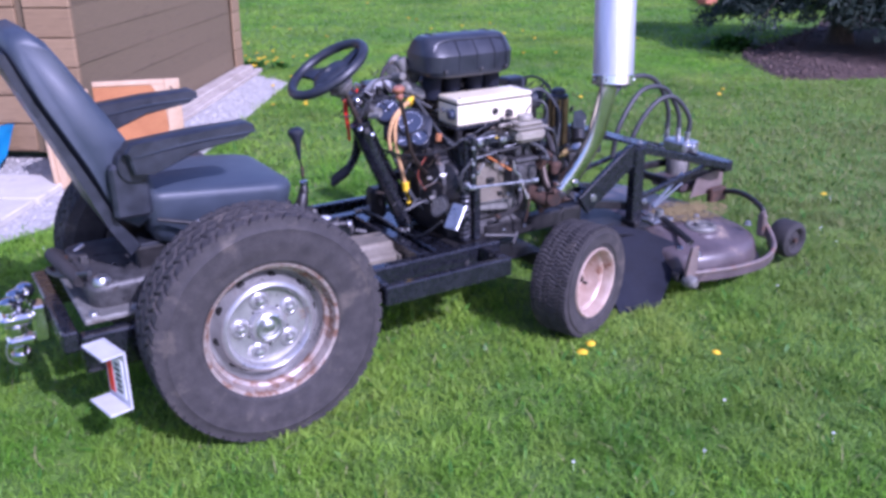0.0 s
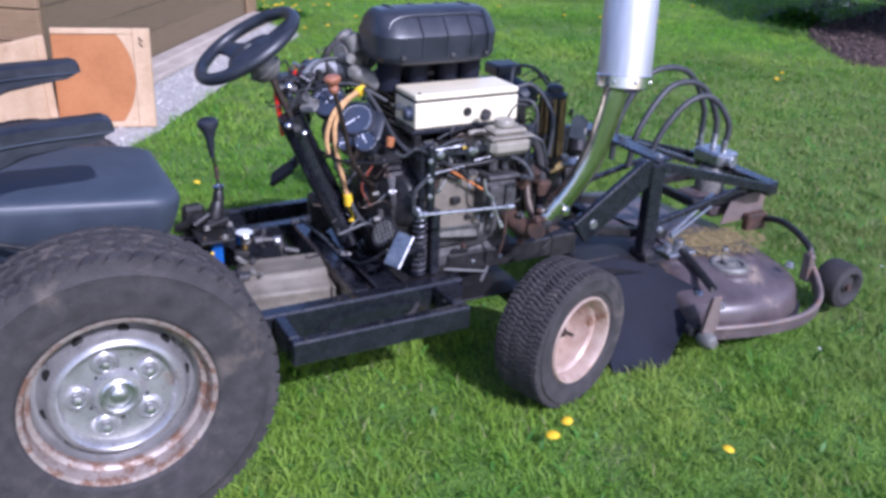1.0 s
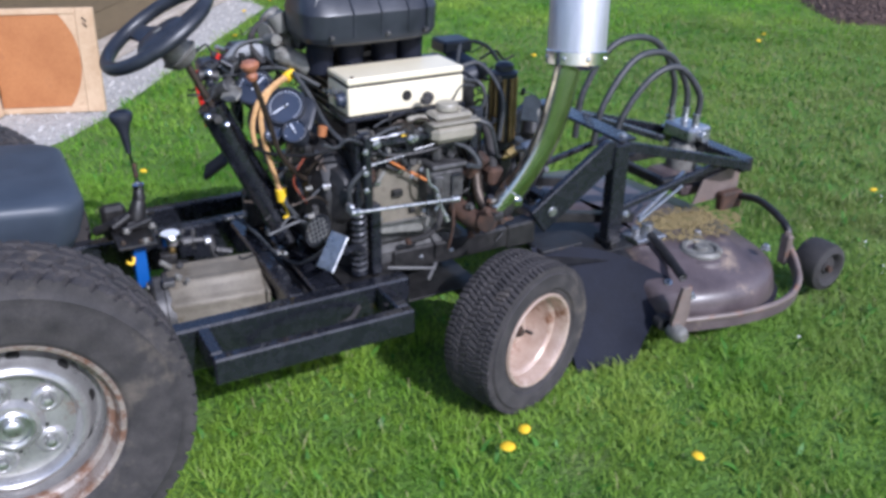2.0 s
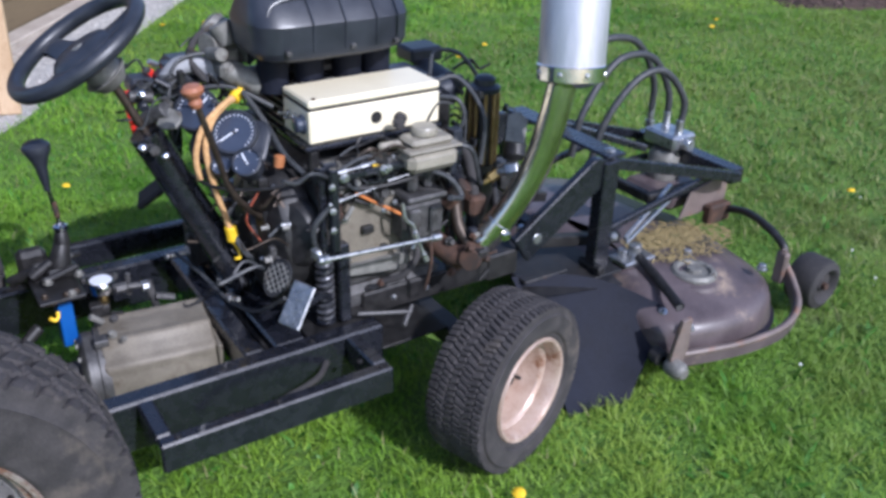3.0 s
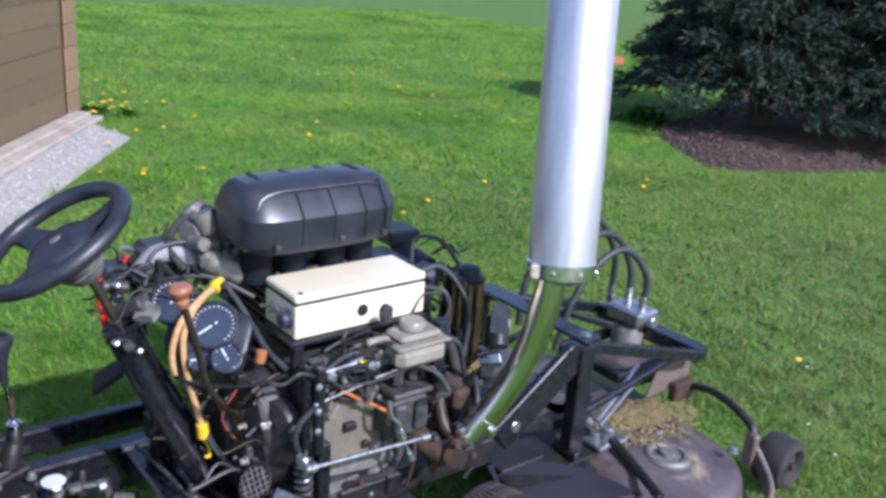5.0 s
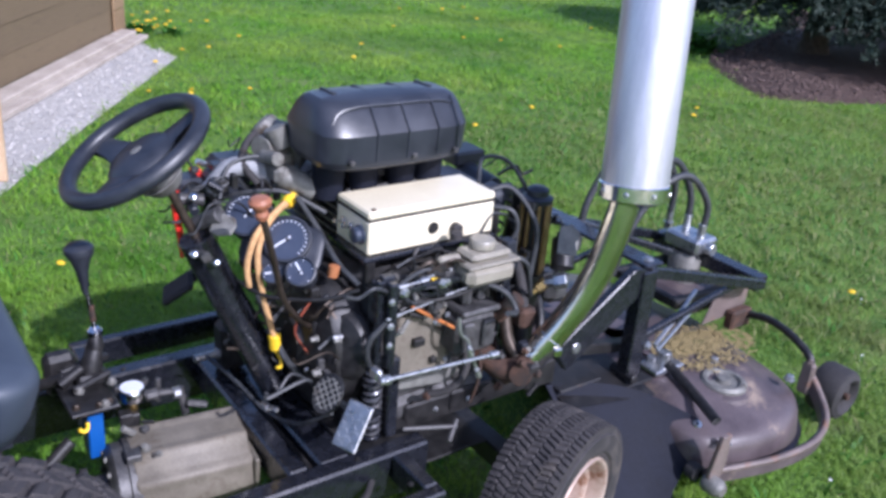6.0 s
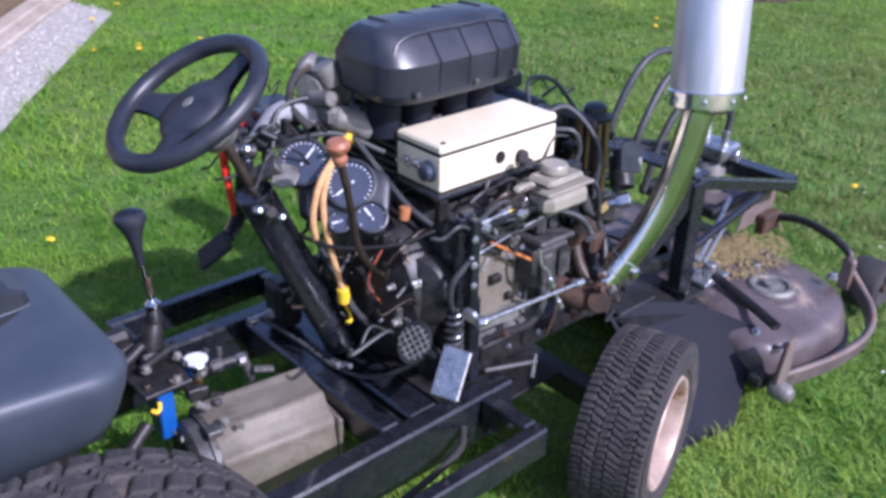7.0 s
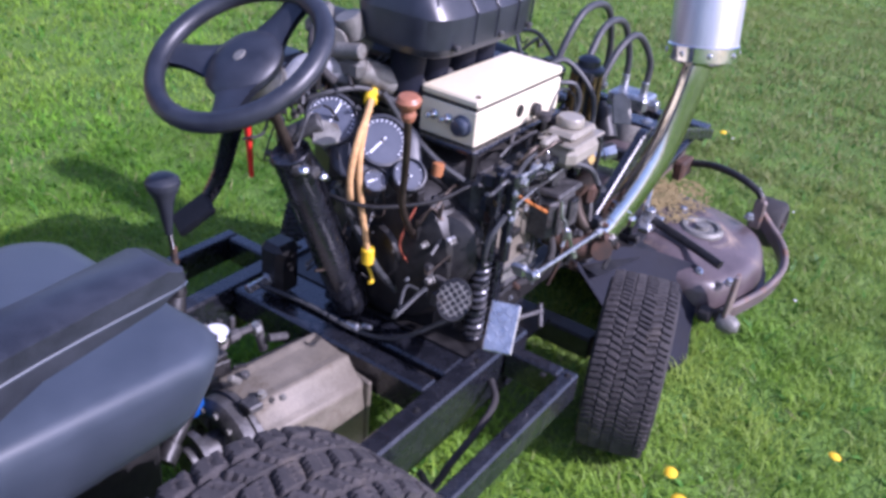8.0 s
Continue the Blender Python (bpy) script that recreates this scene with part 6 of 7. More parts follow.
mount = part("deck_mount", Shape().box(1.68, 1.79, -0.285, -0.215, 0.222, 0.236, 0.003).rod((1.736, -0.255, 0.236), (1.736, -0.255, 0.272), 0.018, seg=16).rod((1.71, -0.235, 0.236), (1.71, -0.235, 0.255), 0.014, seg=6), "zinc", deck, "bright bolted deck mount")
for x, y, z in ((2.02, -0.46, 0.218), (1.90, -0.30, 0.223), (1.66, -0.535, 0.185)):
    part("bolt", Shape().bolt((x, y, z - 0.006), (0, 0, 1), 0.011, 0.016), "zinc", deck)


def flap_point(u, v):
    a = Vector((1.345, -0.215, 0.262)).lerp(Vector((1.672, -0.445, 0.190)), u) + Vector((0.03, 0.03, 0.02)) * math.sin(math.pi * u)
    b = Vector((1.335, -0.485, 0.004)).lerp(Vector((1.50, -0.512, 0.012)), u ** 0.8)
    mid = (a + b) / 2 + Vector((0.02, -0.012, -0.012))
    p = a * (1 - v) ** 2 + mid * 2 * v * (1 - v) + b * v * v
    wave = 0.012 * math.sin(2.2 * math.pi * v) * u ** 3
    return p + Vector((wave, -0.006 * math.sin(5 * u + 3 * v) * v, -0.012 * math.sin(math.pi * u) * v * v))


flap = Shape().grid(flap_point, 18, 14)
flap.grid(lambda u, v: flap_point(1 - u, v) + Vector((0.002, 0.005, -0.004)), 18, 14)
part("discharge_flap", flap, "flap", deck, "black rubber discharge flap hanging beside the deck", angle=60)
part("flap_bolt", Shape().lathe([(0.013, 0), (0.011, 0.005), (0, 0.007)], Matrix.Translation((1.655, -0.452, 0.186)) @ Vector((0, -0.5, 0.85)).to_track_quat("Z", "Y").to_matrix().to_4x4(), 14), "zinc", deck)
part("chute_top", Shape().grid(lambda u, v: (1.36 + 0.26 * u, -0.02 - 0.27 * v - 0.05 * u * v, 0.262 - 0.03 * v * v - 0.012 * u), 8, 8), "black_iron", deck, "dusty black sloping chute top", angle=50)
part("flap_bracket", Shape().box(1.36, 1.50, -0.255, -0.17, 0.252, 0.260, 0.003), "black_iron", deck)
clip = Shape()
for _ in range(520):
    a, r = RNG.uniform(0, 2 * math.pi), RNG.random() ** 0.7
    x, y = 1.93 + 0.18 * r * math.cos(a), -0.235 + 0.12 * r * math.sin(a)
    q = pose(x, y, 0.2245 + 0.0025 * RNG.random(), RNG.uniform(-8, 8), RNG.uniform(-8, 8), RNG.uniform(0, 360))
    l, w = RNG.uniform(0.006, 0.018), RNG.uniform(0.0015, 0.003)
    clip.add([(-l, -w, 0), (l, -w, 0.002), (l, w, 0.002), (-l, w, 0)], [(0, 1, 2, 3)], q)
tagged(part("dried_grass", clip, "moss", deck, "dried yellow grass clippings"), kind="stuff")
part("clipping_mat", Shape().lathe([(0.13, 0), (0.10, 0.003), (0.05, 0.0045), (0, 0.005)], Matrix.Translation((1.93, -0.20, 0.2205)) @ Matrix.Diagonal((0.95, 0.42, 1, 1)), 30, False), "moss", deck)

# ---- loose on the tractor ----
cord = thing("bungee_cord", "tan woven bungee cord with yellow plastic hooks on the dash", "bungee cord")
part("cord", Shape().tube([(0.722, -0.05, 0.782), (0.69, -0.07, 0.776), (0.655, -0.092, 0.757), (0.634, -0.103, 0.72), (0.632, -0.105, 0.68), (0.641, -0.106, 0.62), (0.655, -0.106, 0.56), (0.667, -0.106, 0.512)], 0.0062, 10, 7), "cord", cord)
part("cord", Shape().tube([(0.71, -0.06, 0.786), (0.672, -0.083, 0.774), (0.634, -0.098, 0.75), (0.615, -0.103, 0.712), (0.610, -0.103, 0.68), (0.614, -0.102, 0.642)], 0.0062, 10, 7), "cord", cord)
for pts in ([(0.735, -0.04, 0.79), (0.752, -0.034, 0.805), (0.772, -0.03, 0.815), (0.792, -0.03, 0.812), (0.797, -0.034, 0.793)], [(0.667, -0.106, 0.50), (0.672, -0.104, 0.482), (0.68, -0.105, 0.464), (0.678, -0.112, 0.45), (0.667, -0.114, 0.452)]):
    part("hook", Shape().tube(pts, 0.0034, 8, 5), "yellow", cord, "yellow plastic hook")
for a, b in (((0.715, -0.054, 0.780), (0.738, -0.039, 0.792)), ((0.6655, -0.1065, 0.525), (0.669, -0.105, 0.492))):
    part("hook_socket", Shape().rod(a, b, 0.0125), "yellow", cord)


# ---- the garden ----
def ground_sheet():
    s = Shape()
    edges = [-300, -100, -40, -15, -6, -3, -1, 1, 3, 6, 10, 15, 25, 40, 100, 300]
    n = len(edges)
    s.add([(x, y, 0) for x in edges for y in edges], [(i * n + j, (i + 1) * n + j, (i + 1) * n + j + 1, i * n + j + 1) for i in range(n - 1) for j in range(n - 1)])
    return s


solid("ground", ground_sheet(), "turf", "green mown lawn in the sun", "lawn", kind="structure")


def sheet(points, z, up=0.0):
    """A flat patch of ground with a slight rise towards its middle."""
    n = len(points)
    cx, cy = sum(p[0] for p in points) / n, sum(p[1] for p in points) / n
    v = [(x, y, 0.001) for x, y in points] + [(cx + (x - cx) * 0.97, cy + (y - cy) * 0.97, z) for x, y in points] + [(cx, cy, z + up)]
    f = [(i, (i + 1) % n, n + (i + 1) % n, n + i) for i in range(n)] + [(n + i, n + (i + 1) % n, 2 * n) for i in range(n)]
    return Shape().add(v, f)


def inside(poly, x, y):
    """Which of the places lie inside the outline."""
    hit = np.zeros(len(x), bool)
    for (x0, y0), (x1, y1) in zip(poly, poly[1:] + poly[:1]):
        cross = ((y0 > y) != (y1 > y)) & (x < (x1 - x0) * (y - y0) / (y1 - y0 + 1e-12) + x0)
        hit ^= cross
    return hit


def scatter(poly, count, seed):
    g = np.random.default_rng(seed)
    px, py = [p[0] for p in poly], [p[1] for p in poly]
    x, y = g.uniform(min(px), max(px), count), g.uniform(min(py), max(py), count)
    k = inside(poly, x, y)
    return x[k], y[k], g


def lumps(poly, count, seed, lo, hi, z, flat):
    """Small uneven stones or chips strewn over a patch, joined."""
    x, y, g = scatter(poly, count, seed)
    n = len(x)
    base = np.array([(1, 0, 0), (-1, 0, 0), (0, 1, 0), (0, -1, 0), (0, 0, 1), (0, 0, -1)], float)
    r = g.uniform(lo, hi, n)
    v = base[None] * (r[:, None, None] * np.array(flat)) * g.uniform(0.6, 1.2, (n, 6, 1))
    a = g.uniform(0, 2 * np.pi, n)
    c, s = np.cos(a)[:, None], np.sin(a)[:, None]
    vx, vy = v[:, :, 0] * c - v[:, :, 1] * s, v[:, :, 0] * s + v[:, :, 1] * c
    v = np.stack([vx + x[:, None], vy + y[:, None], v[:, :, 2] + z], 2).reshape(-1, 3)
    t = np.array([(0, 2, 4), (2, 1, 4), (1, 3, 4), (3, 0, 4), (2, 0, 5), (1, 2, 5), (3, 1, 5), (0, 3, 5)])
    return quick_mesh(v, (np.arange(n)[:, None, None] * 6 + t[None]).reshape(-1, 3))


def quick_mesh(v, f):
    """A mesh of many loose triangles."""
    me = bpy.data.meshes.new("loose")
    me.vertices.add(len(v))
    me.vertices.foreach_set("co", v.astype(np.float32).ravel())
    me.loops.add(f.size)
    me.loops.foreach_set("vertex_index", f.astype(np.int32).ravel())
    me.polygons.add(len(f))
    me.polygons.foreach_set("loop_start", np.arange(0, f.size, 3, dtype=np.int32))
    me.update(calc_edges=True)
    return me


def strewn(name, me, mat, label, category):
    me.materials.append(M[mat])
    return tagged(new(name, me), label, category, kind="stuff")


GRAVEL = [(2.06, 5.50), (2.21, 4.76), (1.62, 3.90), (1.05, 3.07), (0.60, 2.38), (0.36, 2.11), (-0.20, 1.76), (-1.2, 1.25), (-3.0, 0.6), (-3.2, 3.4), (-0.5, 3.6), (0.145, 2.87), (1.0, 4.06)]
solid("gravel_path", sheet(GRAVEL, 0.012), "gravel", "pale grey gravel strip along the shed", "path", kind="structure")
strewn("gravel", lumps(GRAVEL, 26000, 3, 0.005, 0.014, 0.014, (1, 0.8, 0.6)), "stone", "loose pale grey gravel stones", "gravel")
BED = [(6.52, 3.42), (6.15, 2.88), (5.86, 2.38), (6.25, 2.06), (6.95, 1.82), (8.0, 1.45), (10.0, 1.1), (12.5, 1.0), (13, 4), (11.0, 5.6), (9.3, 4.6), (7.7, 3.95), (6.9, 3.68)]
solid("bark_bed", sheet(BED, 0.03, 0.05), "bark", "purple-brown bark mulch bed under a conifer", "flower bed", kind="structure")
strewn("bark_chips", lumps(BED, 9000, 4, 0.012, 0.035, 0.045, (1, 0.5, 0.35)), "chip", "scattered bark chips and small stones", "mulch")

# shed: the long wall runs from CORNER along WALL_WAY; the front wall turns off it at NEAR
CORNER, WALL_WAY, WALL_OUT = Vector((2.03, 5.52, 0)), Vector((-0.58, -0.815, 0)).normalized(), Vector((0.815, -0.58, 0)).normalized()
LONG = 3.25
NEAR = CORNER + WALL_WAY * LONG
shed = thing("shed", "weathered brown timber garden shed with horizontal boards", "shed", Matrix.Translation(CORNER))
SIDE = pick(WALL_WAY, WALL_OUT, (0, 0, 1))
FRONT = Matrix.Translation(NEAR - CORNER) @ pick(-WALL_OUT, WALL_WAY, (0, 0, 1))
wall = part("side_wall", Shape().box(0.03, LONG - 0.05, -0.09, -0.03, 0.06, 2.25, 0.004), "plank", shed, "brown horizontal board wall", SIDE)
board_mesh = [Shape().grid(lambda u, v: (0.04 + (LONG - 0.1) * u, 0.004 + 0.004 * (1 - v) + 0.0025 * math.sin(9 * u + k), 0.1672 * v), 9, 3).box(0.04, LONG - 0.06, -0.0295, 0.003, 0.0, 0.1672, 0.001).mesh("board", M["plank"]) for k in range(3)]
for i in range(13):
    b = new("board", board_mesh[i % 3])
    b.parent = wall
    b.matrix_local = pose(0, 0, 0.075 + 0.168 * i)
end_mesh = Shape().box(-0.035, 0.20, 0.0225, 0.04, 0.0, 0.162, 0.004).mesh("corner_board", M["plank_light"])
for i in range(13):
    b = new("corner_board", end_mesh)
    b.parent = wall
    b.matrix_local = pose(0, RNG.uniform(-0.003, 0.003), 0.07 + 0.168 * i)
part("end_wall", Shape().box(-0.03, 0.028, -2.6, -0.032, 0.06, 2.25, 0.004), "plank", shed, "", SIDE)
fwall = part("front_wall", Shape().box(0.0, 2.9, -0.09, -0.012, 0.06, 2.25, 0.004), "plank", shed, "pale board front wall", FRONT)
pale_mesh = [Shape().box(0.30, 2.9, -0.0115, 0.010, 0.0, 0.160, 0.004).mesh("board", M["plank_light"]), Shape().box(0.30, 2.9, -0.0115, 0.013, 0.0, 0.160, 0.004).mesh("board", M["plank_light"])]
post_mesh = Shape().box(-0.03, 0.245, -0.0115, 0.024, 0.0, 0.162, 0.005).mesh("corner_board", M["plank_light"])
for i in range(13):
    b = new("board", pale_mesh[i % 2])
    b.parent = fwall
    b.matrix_local = pose(0, 0, 0.075 + 0.168 * i)
    b = new("corner_board", post_mesh)
    b.parent = fwall
    b.matrix_local = pose(0, RNG.uniform(-0.003, 0.003), 0.07 + 0.168 * i)
part("downpipe", Shape().rod((0.60, 0.05, 0.62), (0.57, 0.05, 2.2), 0.03), "plastic", shed, "black plastic downpipe", FRONT)
part("roof", Shape().box(-0.25, LONG + 0.25, -2.9, 0.25, 2.26, 2.32, 0.01), "plank", shed, "flat timber roof", SIDE)
part("sill", Shape().box(0.06, LONG - 0.1, 0.023, 0.15, 0.013, 0.085, 0.008), "sill", shed, "bleached timber sill along the base", SIDE)
part("sill_board", Shape().box(0.02, LONG - 0.4, 0.152, 0.225, 0.013, 0.05, 0.006), "sill", shed, "", SIDE)

slabs = [(-0.35, 2.42), (-0.80, 2.74), (-0.62, 2.05), (-1.07, 2.37), (-1.25, 3.06), (-1.52, 2.69)]
slab_shape = Shape().box(-0.27, 0.27, -0.215, 0.215, 0.0, 0.04, 0.006)
for k, (x, y) in enumerate(slabs):
    solid("paving_slab", slab_shape, "slab", "pale weathered concrete paving slab on gravel", "paving slab", pose(x, y, 0.012, 0, 0, 144.6), "paving slabs by the shed", kind="structure")

tarp = Shape().grid(lambda u, v: tuple(FRONT @ Vector((0.40 + 0.75 * u, 0.30 - 0.26 * v + 0.03 * math.sin(14 * u + 3 * v), 0.016 + 0.21 * v ** 1.4 + 0.016 * math.sin(21 * u) * (1 - v) + 0.02 * math.sin(9 * u + 8 * v)))), 28, 14)
solid("tarpaulin", tarp, "tarp", "crumpled blue tarpaulin heaped against the shed", "tarpaulin", Matrix.Translation(CORNER), angle=70)
marker = thing("garden_stake", "pale stake with an orange-red band against the shed", "stake", Matrix.Translation(CORNER) @ FRONT)
part("stake", Shape().rod((0.66, 0.36, 0.012), (0.60, 0.07, 0.60), 0.014), "grey_paint", marker)
part("band", Shape().rod((0.643, 0.28, 0.175), (0.625, 0.195, 0.345), 0.024), "red", marker, "orange-red band")

# boards that lean by the shed
def panel(name, a, b, h, t, mat, label, lean):
    a, b = Vector((*a, 0.014)), Vector((*b, 0.014))
    u = (b - a).normalized()
    out = u.cross((0, 0, 1))
    up = (Vector((0, 0, 1)) - out * lean).normalized()
    at = Matrix.Translation(a) @ pick(u, up, u.cross(up))
    ob = thing(name, label, "board", at)
    return ob, (b - a).length


door, L = panel("cabinet_door", (0.175, 2.62), (0.628, 2.47), 0.5, 0.02, "pine", "pale pine cabinet door with an orange plywood panel, leaning", 0.10)
part("panel", Shape().box(0.0, L - 0.085, 0.03, 0.47, -0.008, 0.012, 0.003), "orange_ply", door, "orange stained plywood panel")
part("stile", Shape().box(L - 0.0845, L, 0.0, 0.50, -0.012, 0.018, 0.004), "pine", door)
part("top_rail", Shape().box(0.0, L - 0.085, 0.4705, 0.50, -0.012, 0.018, 0.004), "pine", door)
part("bottom_rail", Shape().box(0.0, L - 0.085, 0.0, 0.0295, -0.012, 0.018, 0.004), "pine", door)
part("inlay", Shape().grid(lambda u, v: (L - 0.085 - 0.075 * (abs(2 * u - 1) ** 2.2) * v, 0.03 + 0.44 * u, 0.0135), 20, 3), "pine", door)
for z in (0.43, 0.455):
    part("hinge", Shape().rod((L - 0.055, z, 0.018), (L - 0.035, z - 0.02, 0.021), 0.004), "rust", door)
box_side, L2 = panel("pine_board", (-0.13, 2.30), (0.165, 2.60), 0.48, 0.02, "pine", "pale pine board leaning on edge by the shed", 0.06)
part("board", Shape().box(0.0, L2, 0.0, 0.475, -0.010, 0.010, 0.004), "pine", box_side)
part("batten", Shape().box(0.02, 0.07, 0.002, 0.47, 0.0105, 0.026, 0.004), "pine", box_side)
part("batten", Shape().box(L2 - 0.06, L2 - 0.01, 0.002, 0.47, 0.0105, 0.022, 0.004), "pine", box_side)

# far corner of the garden
crate = thing("plastic_crate", "orange-red plastic crate on the far lawn", "crate", pose(19.4, 16.2, 0, 0, 0, 35))
part("body", Shape().box(-0.5, 0.5, -0.35, 0.35, 0.0, 0.9, 0.03), "brick", crate)
part("lid", Shape().box(-0.53, 0.53, -0.38, 0.38, 0.9, 0.95, 0.02), "red", crate)
for k, (x, y, a) in enumerate(((10.6, 7.6, 10), (10.9, 8.0, 60), (11.6, 8.6, 35), (12.8, 9.9, 80), (13.2, 10.4, 20))):
    solid("edging_brick", Shape().box(-0.16, 0.16, -0.09, 0.09, 0, 0.13, 0.015), "brick", "worn red edging brick half sunk in the lawn", "brick", pose(x, y, -0.01, 0, 0, a), "edging bricks at the bed")


def spruce(at):
    """A conifer: tapered trunk, drooping boughs and many needle twigs on them."""
    tree = thing("spruce_tree", "dense blue-green spruce with low drooping boughs over bark mulch", "tree", at, "spruces in the bark bed")
    trunk = Shape().tube([(0, 0, 0), (0.02, 0.01, 0.8), (-0.02, 0.02, 1.4), (0, 0, 2.15)], lambda t: 0.13 * (1 - 0.9 * t) + 0.05 * max(0, 0.06 - t) * 16, 14, 6)
    part("trunk", trunk, "trunk", tree, "grey-brown trunk")
    g = np.random.default_rng(11)
    boughs, pts, ways = Shape(), [], []
    for i in range(230):
        h = 0.56 + 1.45 * (i / 230) ** 1.15
        reach = (1.72 * (1 - h / 2.5) + 0.15) * g.uniform(0.7, 1.12)
        a = i * 2.39996 + g.uniform(-0.25, 0.25)
        d = np.array([math.cos(a), math.sin(a)])
        line = []
        for k in range(9):
            t = k / 8
            z = h + 0.22 * t - (0.60 + 0.25 * g.random()) * t * t * min(1.0, reach / 2.0) + 0.12 * max(0, t - 0.8)
            line.append((d[0] * reach * t, d[1] * reach * t, max(z, 0.3)))
        if i < 120:
            boughs.tube(line, lambda t: 0.011 * (1 - 0.8 * t), 5, 1)
        side = np.array([-d[1], d[0]])
        for k in range(int(26 + 40 * reach / 2.4)):
            t = 0.22 + 0.78 * g.random() ** 0.8
            j = min(int(t * 8), 7)
            p = np.array(line[j]) + (np.array(line[j + 1]) - np.array(line[j])) * (t * 8 - j)
            sp = g.uniform(-1, 1)
            spread = 0.42 * reach / 2.4 * (1.15 - 0.75 * t)
            p[:2] += side * sp * spread
            p[2] -= abs(sp) * spread * 0.35 + g.uniform(0, 0.05)
            w = np.array([d[0] + side[0] * sp * 0.9, d[1] + side[1] * sp * 0.9, g.uniform(-0.55, 0.1)])
            pts.append(p)
            ways.append(w / np.linalg.norm(w))
    part("bough", boughs, "trunk", tree)
    pts, ways = np.array(pts), np.array(ways)
    n, per = len(pts), 13
    pts, ways = np.repeat(pts, per, 0), np.repeat(ways, per, 0)
    m = len(pts)
    off = g.uniform(-0.02, 0.17, (m, 1))
    tip = ways * 0.6 + g.normal(0, 0.45, (m, 3)) + np.array([0, 0, -0.05])
    tip /= np.linalg.norm(tip, axis=1, keepdims=True)
    ln = g.uniform(0.05, 0.11, (m, 1))
    wd = np.cross(tip, g.normal(0, 1, (m, 3)))
    wd /= np.linalg.norm(wd, axis=1, keepdims=True)
    b = pts + ways * off
    v = np.stack([b - wd * 0.009, b + wd * 0.009, b + tip * ln], 1).reshape(-1, 3)
    me = quick_mesh(v, np.arange(3 * m).reshape(-1, 3))
    me.materials.append(M["needle"])
    crown = tagged(new("crown", me), "blue-green needle sprays", kind="stuff")
    crown.parent = tree
    return tree


spruce_tree = spruce(pose(7.95, 3.32, 0.02))
copy_thing(spruce_tree, pose(8.75, 2.15, 0.02, 0, 0, 140))
fern_g = np.random.default_rng(21)


def leaf_tuft(name, x, y, r, h, count, label, category):
    """A low weed: many pointed leaves from one crown."""
    n = count
    a, e = fern_g.uniform(0, 2 * np.pi, n), fern_g.uniform(0.25, 1.25, n)
    ln = fern_g.uniform(0.5, 1.0, n) * r
    d = np.stack([np.cos(a) * np.cos(e), np.sin(a) * np.cos(e), np.sin(e) * h / r], 1)
    s = np.stack([-np.sin(a), np.cos(a), np.zeros(n)], 1)
    p = np.stack([x + fern_g.normal(0, r * 0.25, n), y + fern_g.normal(0, r * 0.25, n), np.zeros(n)], 1)
    w = (ln * 0.10)[:, None]
    mid = p + d * ln[:, None] * 0.55
    end = p + d * ln[:, None] + np.array([0, 0, -0.25]) * ln[:, None]
    v = np.stack([p, mid - s * w, mid + s * w, end], 1).reshape(-1, 3)
    k = np.arange(n)[:, None, None] * 4
    return strewn(name, quick_mesh(v, (k + np.array([[(0, 1, 2)], [(1, 3, 2)]]).reshape(1, 2, 3)).reshape(-1, 3)), "weed", label, category)


leaf_tuft("weed_patch", 2.22, 5.72, 0.16, 0.14, 260, "dry leafy weeds round the shed corner", "weeds")
leaf_tuft("weed_patch", 2.45, 5.55, 0.14, 0.12, 200, "dry leafy weeds round the shed corner", "weeds")
leaf_tuft("low_shrub", 7.05, 4.0, 0.34, 0.26, 420, "small bright green plant beside the bark bed", "plant")

# flowers
def dandelion():
    ob = thing("dandelion", "yellow dandelion flower in the lawn", "flower", group="dandelions in the lawn")
    part("stem", Shape().tube([(0, 0, 0), (0.003, 0, 0.025), (0.001, 0.002, 0.045)], 0.0018, 6, 3), "weed", ob)
    head = Shape().lathe([(0.003, -0.004), (0.012, 0.0), (0.018, 0.004), (0.014, 0.008), (0.006, 0.010), (0.0, 0.010)], pose(0.001, 0.002, 0.047), 12, False)
    for i in range(22):
        a = 2 * math.pi * i / 22
        head.add([(0.008 * math.cos(a - 0.1), 0.008 * math.sin(a - 0.1), 0.052), (0.008 * math.cos(a + 0.1), 0.008 * math.sin(a + 0.1), 0.052), (0.022 * math.cos(a), 0.022 * math.sin(a), 0.050 + 0.004 * (i % 2))], [(0, 1, 2)])
    part("flower_head", head, "dandelion", ob)
    return ob


FLOWERS = [(0.967, -0.71), (1.054, -0.653), (1.34, -0.923), (0.597, 1.484), (4.72, 2.09), (4.91, 2.2), (3.13, -0.03), (5.07, 6.22), (2.25, 4.79), (2.47, 4.84),
           (1.91, 3.66), (1.95, 4.46), (2.86, 5.19), (3.40, 4.27), (2.85, 2.25), (3.14, 2.41), (3.76, 2.62), (2.08, 5.64), (2.14, 5.80), (2.40, 5.93), (2.56, 5.90), (2.34, 6.21), (2.45, 7.85), (2.70, 7.09),
           (5.55, 6.15), (4.78, 4.74), (5.43, 8.28), (6.0, 10.6), (3.68, 7.15), (1.65, 3.69), (1.87, 3.59), (2.24, 3.58), (2.2, 5.6), (2.3, 5.75), (2.48, 5.6)]
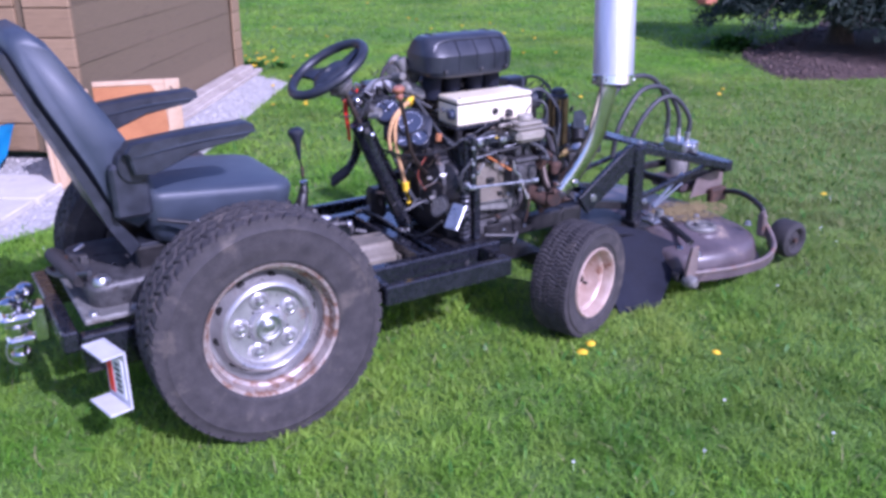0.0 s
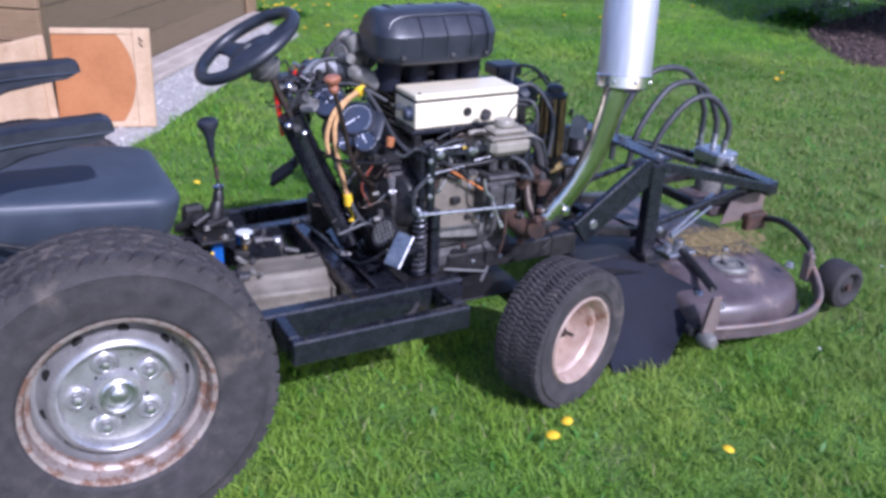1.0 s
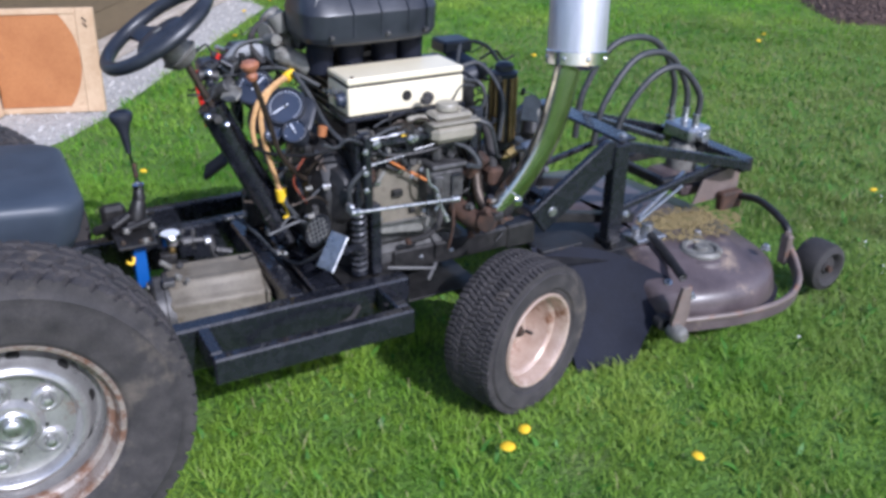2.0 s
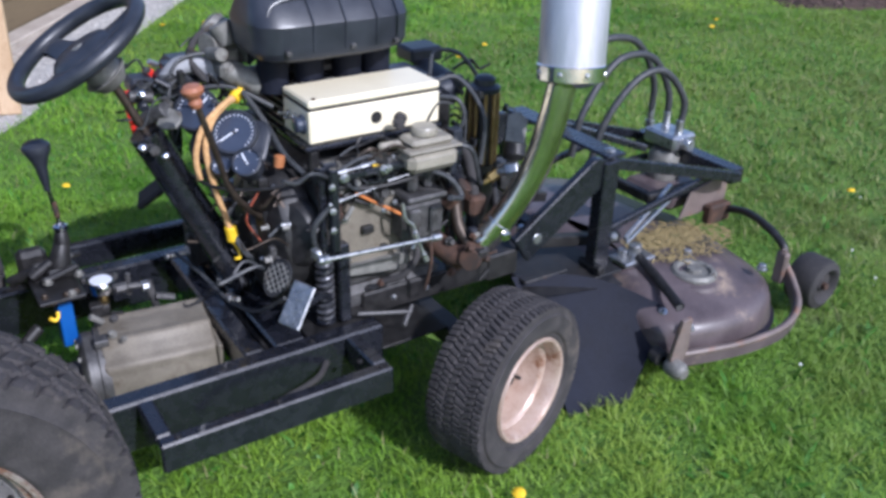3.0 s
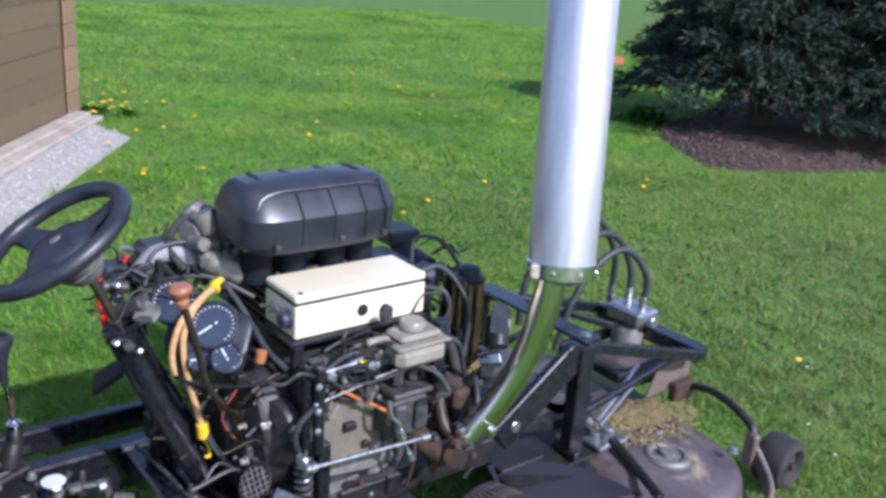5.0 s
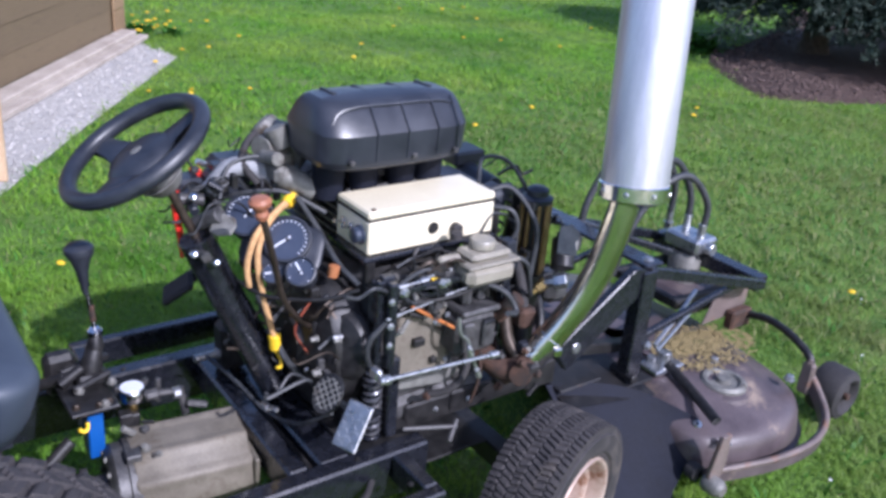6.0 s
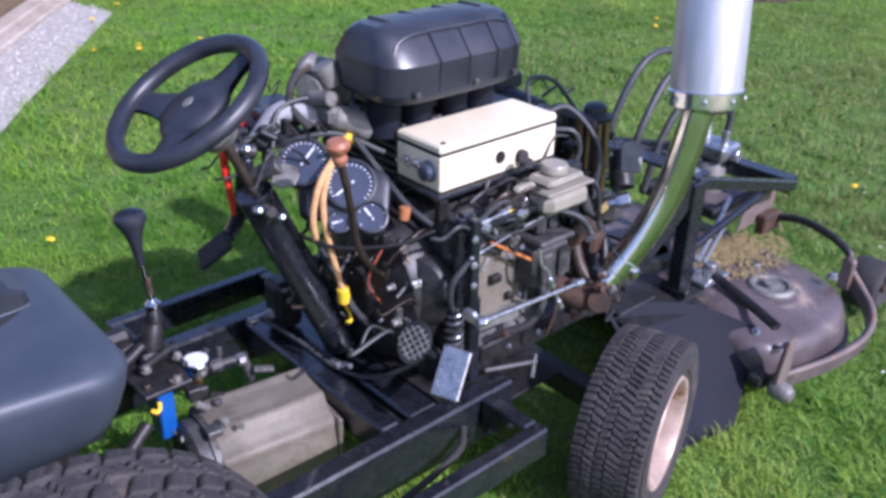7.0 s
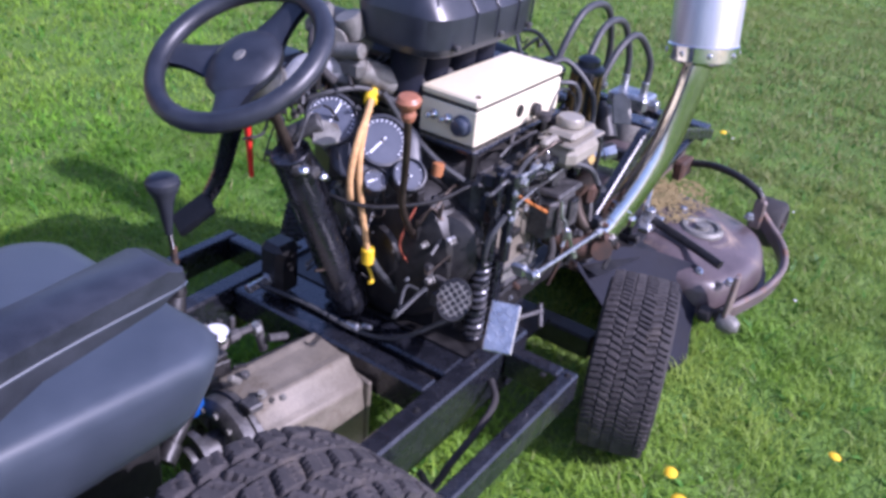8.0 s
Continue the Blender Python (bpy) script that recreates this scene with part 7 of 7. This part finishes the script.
FLOWERS += [(2.36 + RNG.gauss(0, 0.22), 5.82 + RNG.gauss(0, 0.22)) for _ in range(18)] + [(RNG.uniform(2.6, 6.5), RNG.uniform(3.0, 8.5)) for _ in range(14)]
first = dandelion()
first.matrix_world = pose(FLOWERS[0][0], FLOWERS[0][1], 0)
for k, (x, y) in enumerate(FLOWERS[1:]):
    far = 1.0 + 0.06 * max(0, math.hypot(x, y + 1.5) - 3)
    c = copy_thing(first, pose(x, y, 0, RNG.uniform(-12, 12), RNG.uniform(-12, 12), RNG.uniform(0, 360)))
    c.scale = (0.8 * min(far, 1.6),) * 3
g = np.random.default_rng(8)
px, py = g.uniform(-0.8, 3.5, 30), g.uniform(-1.6, 1.8, 30)
keep = (py < -0.62) | (px > 2.35) | (py > 0.8)
v, f = [], []
for x, y in zip(px[keep], py[keep]):
    n0 = len(v)
    v += [(x + 0.0045 * math.cos(a), y + 0.0045 * math.sin(a), 0.03 + 0.003 * (i % 2)) for i, a in enumerate(np.linspace(0, 2 * math.pi, 9)[:-1])] + [(x, y, 0.032), (x, y, 0.0), (x + 0.001, y, 0.0)]
    f += [(n0 + i, n0 + (i + 1) % 8, n0 + 8) for i in range(8)] + [(n0 + 8, n0 + 9, n0 + 10)]
strewn("daisies", quick_mesh(np.array(v), np.array(f)), "white_flower", "tiny white daisies and petals in the grass", "flowers")

# grass blades, dense where the lawn is close
def grass(name, x0, x1, y0, y1, per, height, width, seed, hole=None, mat="grass", label="short bright green lawn grass with uneven tufts", category="grass"):
    g = np.random.default_rng(seed)
    n = int((x1 - x0) * (y1 - y0) * per)
    x, y = g.uniform(x0, x1, n), g.uniform(y0, y1, n)
    tuft = np.sin(x * 9.1 + 2 * np.sin(y * 5.3)) * np.sin(y * 8.3 + 2 * np.sin(x * 6.1 + 1)) + 0.6 * np.sin(x * 23 + y * 17) * np.sin(y * 27 - x * 13)
    e = np.random.default_rng(seed + 100).normal(0, 1, (2, n))
    k = ~(inside(GRAVEL, x + 0.03 * e[0], y + 0.03 * e[1]) | inside(BED, x + 0.2 * e[0], y + 0.2 * e[1])) & (g.random(n) < 0.8 + 0.2 * tuft)
    if hole:
        k &= ~((x > hole[0]) & (x < hole[1]) & (y > hole[2]) & (y < hole[3]))
    rel = np.stack([x - 2.03, y - 5.52], 1)
    s, o = rel @ np.array([-0.58, -0.815]), rel @ np.array([0.815, -0.58])
    k &= ~((s > -0.02) & (s < 3.3) & (o < 0.02) & (o > -3))
    x, y, tuft = x[k], y[k], tuft[k]
    n = len(x)
    h = height * g.uniform(0.35, 1.15, n) * (1 + 0.38 * tuft)
    a = g.uniform(0, 2 * np.pi, n)
    lean = h * g.uniform(0.3, 2.2, n)
    dx, dy = np.cos(a) * lean, np.sin(a) * lean
    b = a + np.pi / 2 + g.uniform(-0.8, 0.8, n)
    w = width * g.uniform(0.6, 1.3, n)
    wx, wy = np.cos(b) * w, np.sin(b) * w
    z = np.zeros(n)
    v = np.stack([np.stack([x - wx, y - wy, z], 1), np.stack([x + wx, y + wy, z], 1),
                  np.stack([x + dx * 0.35 - wx * 0.8, y + dy * 0.35 - wy * 0.8, h * 0.62], 1), np.stack([x + dx * 0.35 + wx * 0.8, y + dy * 0.35 + wy * 0.8, h * 0.62], 1),
                  np.stack([x + dx, y + dy, h * 0.95], 1)], 1).reshape(-1, 3)
    t = np.array([(0, 1, 2), (1, 3, 2), (2, 3, 4)])
    f = (np.arange(n)[:, None, None] * 5 + t[None]).reshape(-1, 3)
    return strewn(name, quick_mesh(v, f), mat, label, category)


grass("grass", -1.5, 3.0, -1.7, 1.6, 14000, 0.028, 0.0017, 31)
grass("grass", -2.2, 6.5, -2.4, 6.5, 3800, 0.032, 0.0024, 32, (-1.5, 3.0, -1.7, 1.6))
grass("grass", 0.5, 14.0, 2.0, 17.0, 1000, 0.042, 0.0045, 33, (-2.2, 6.5, -2.4, 6.5))
grass("grass", 6.5, 12.0, -3.0, 2.0, 1000, 0.042, 0.0045, 34)
grass("grass", -7.0, 8.0, -7.0, -2.4, 700, 0.042, 0.005, 38)
grass("grass", -7.0, -2.2, -2.4, 1.0, 700, 0.042, 0.005, 39)
grass("dry_grass", -1.5, 5.0, -1.8, 3.5, 260, 0.032, 0.0015, 35, mat="straw", label="dry straw blades scattered through the lawn", category="dry grass")
grass("dry_grass", 2.5, 6.5, -1.6, 3.0, 800, 0.034, 0.0018, 37, mat="straw", label="dry straw blades scattered through the lawn", category="dry grass")
grass("clover", -1.5, 5.0, -1.8, 4.0, 260, 0.030, 0.0065, 36, mat="weed", label="broad low clover leaves in the lawn", category="clover")
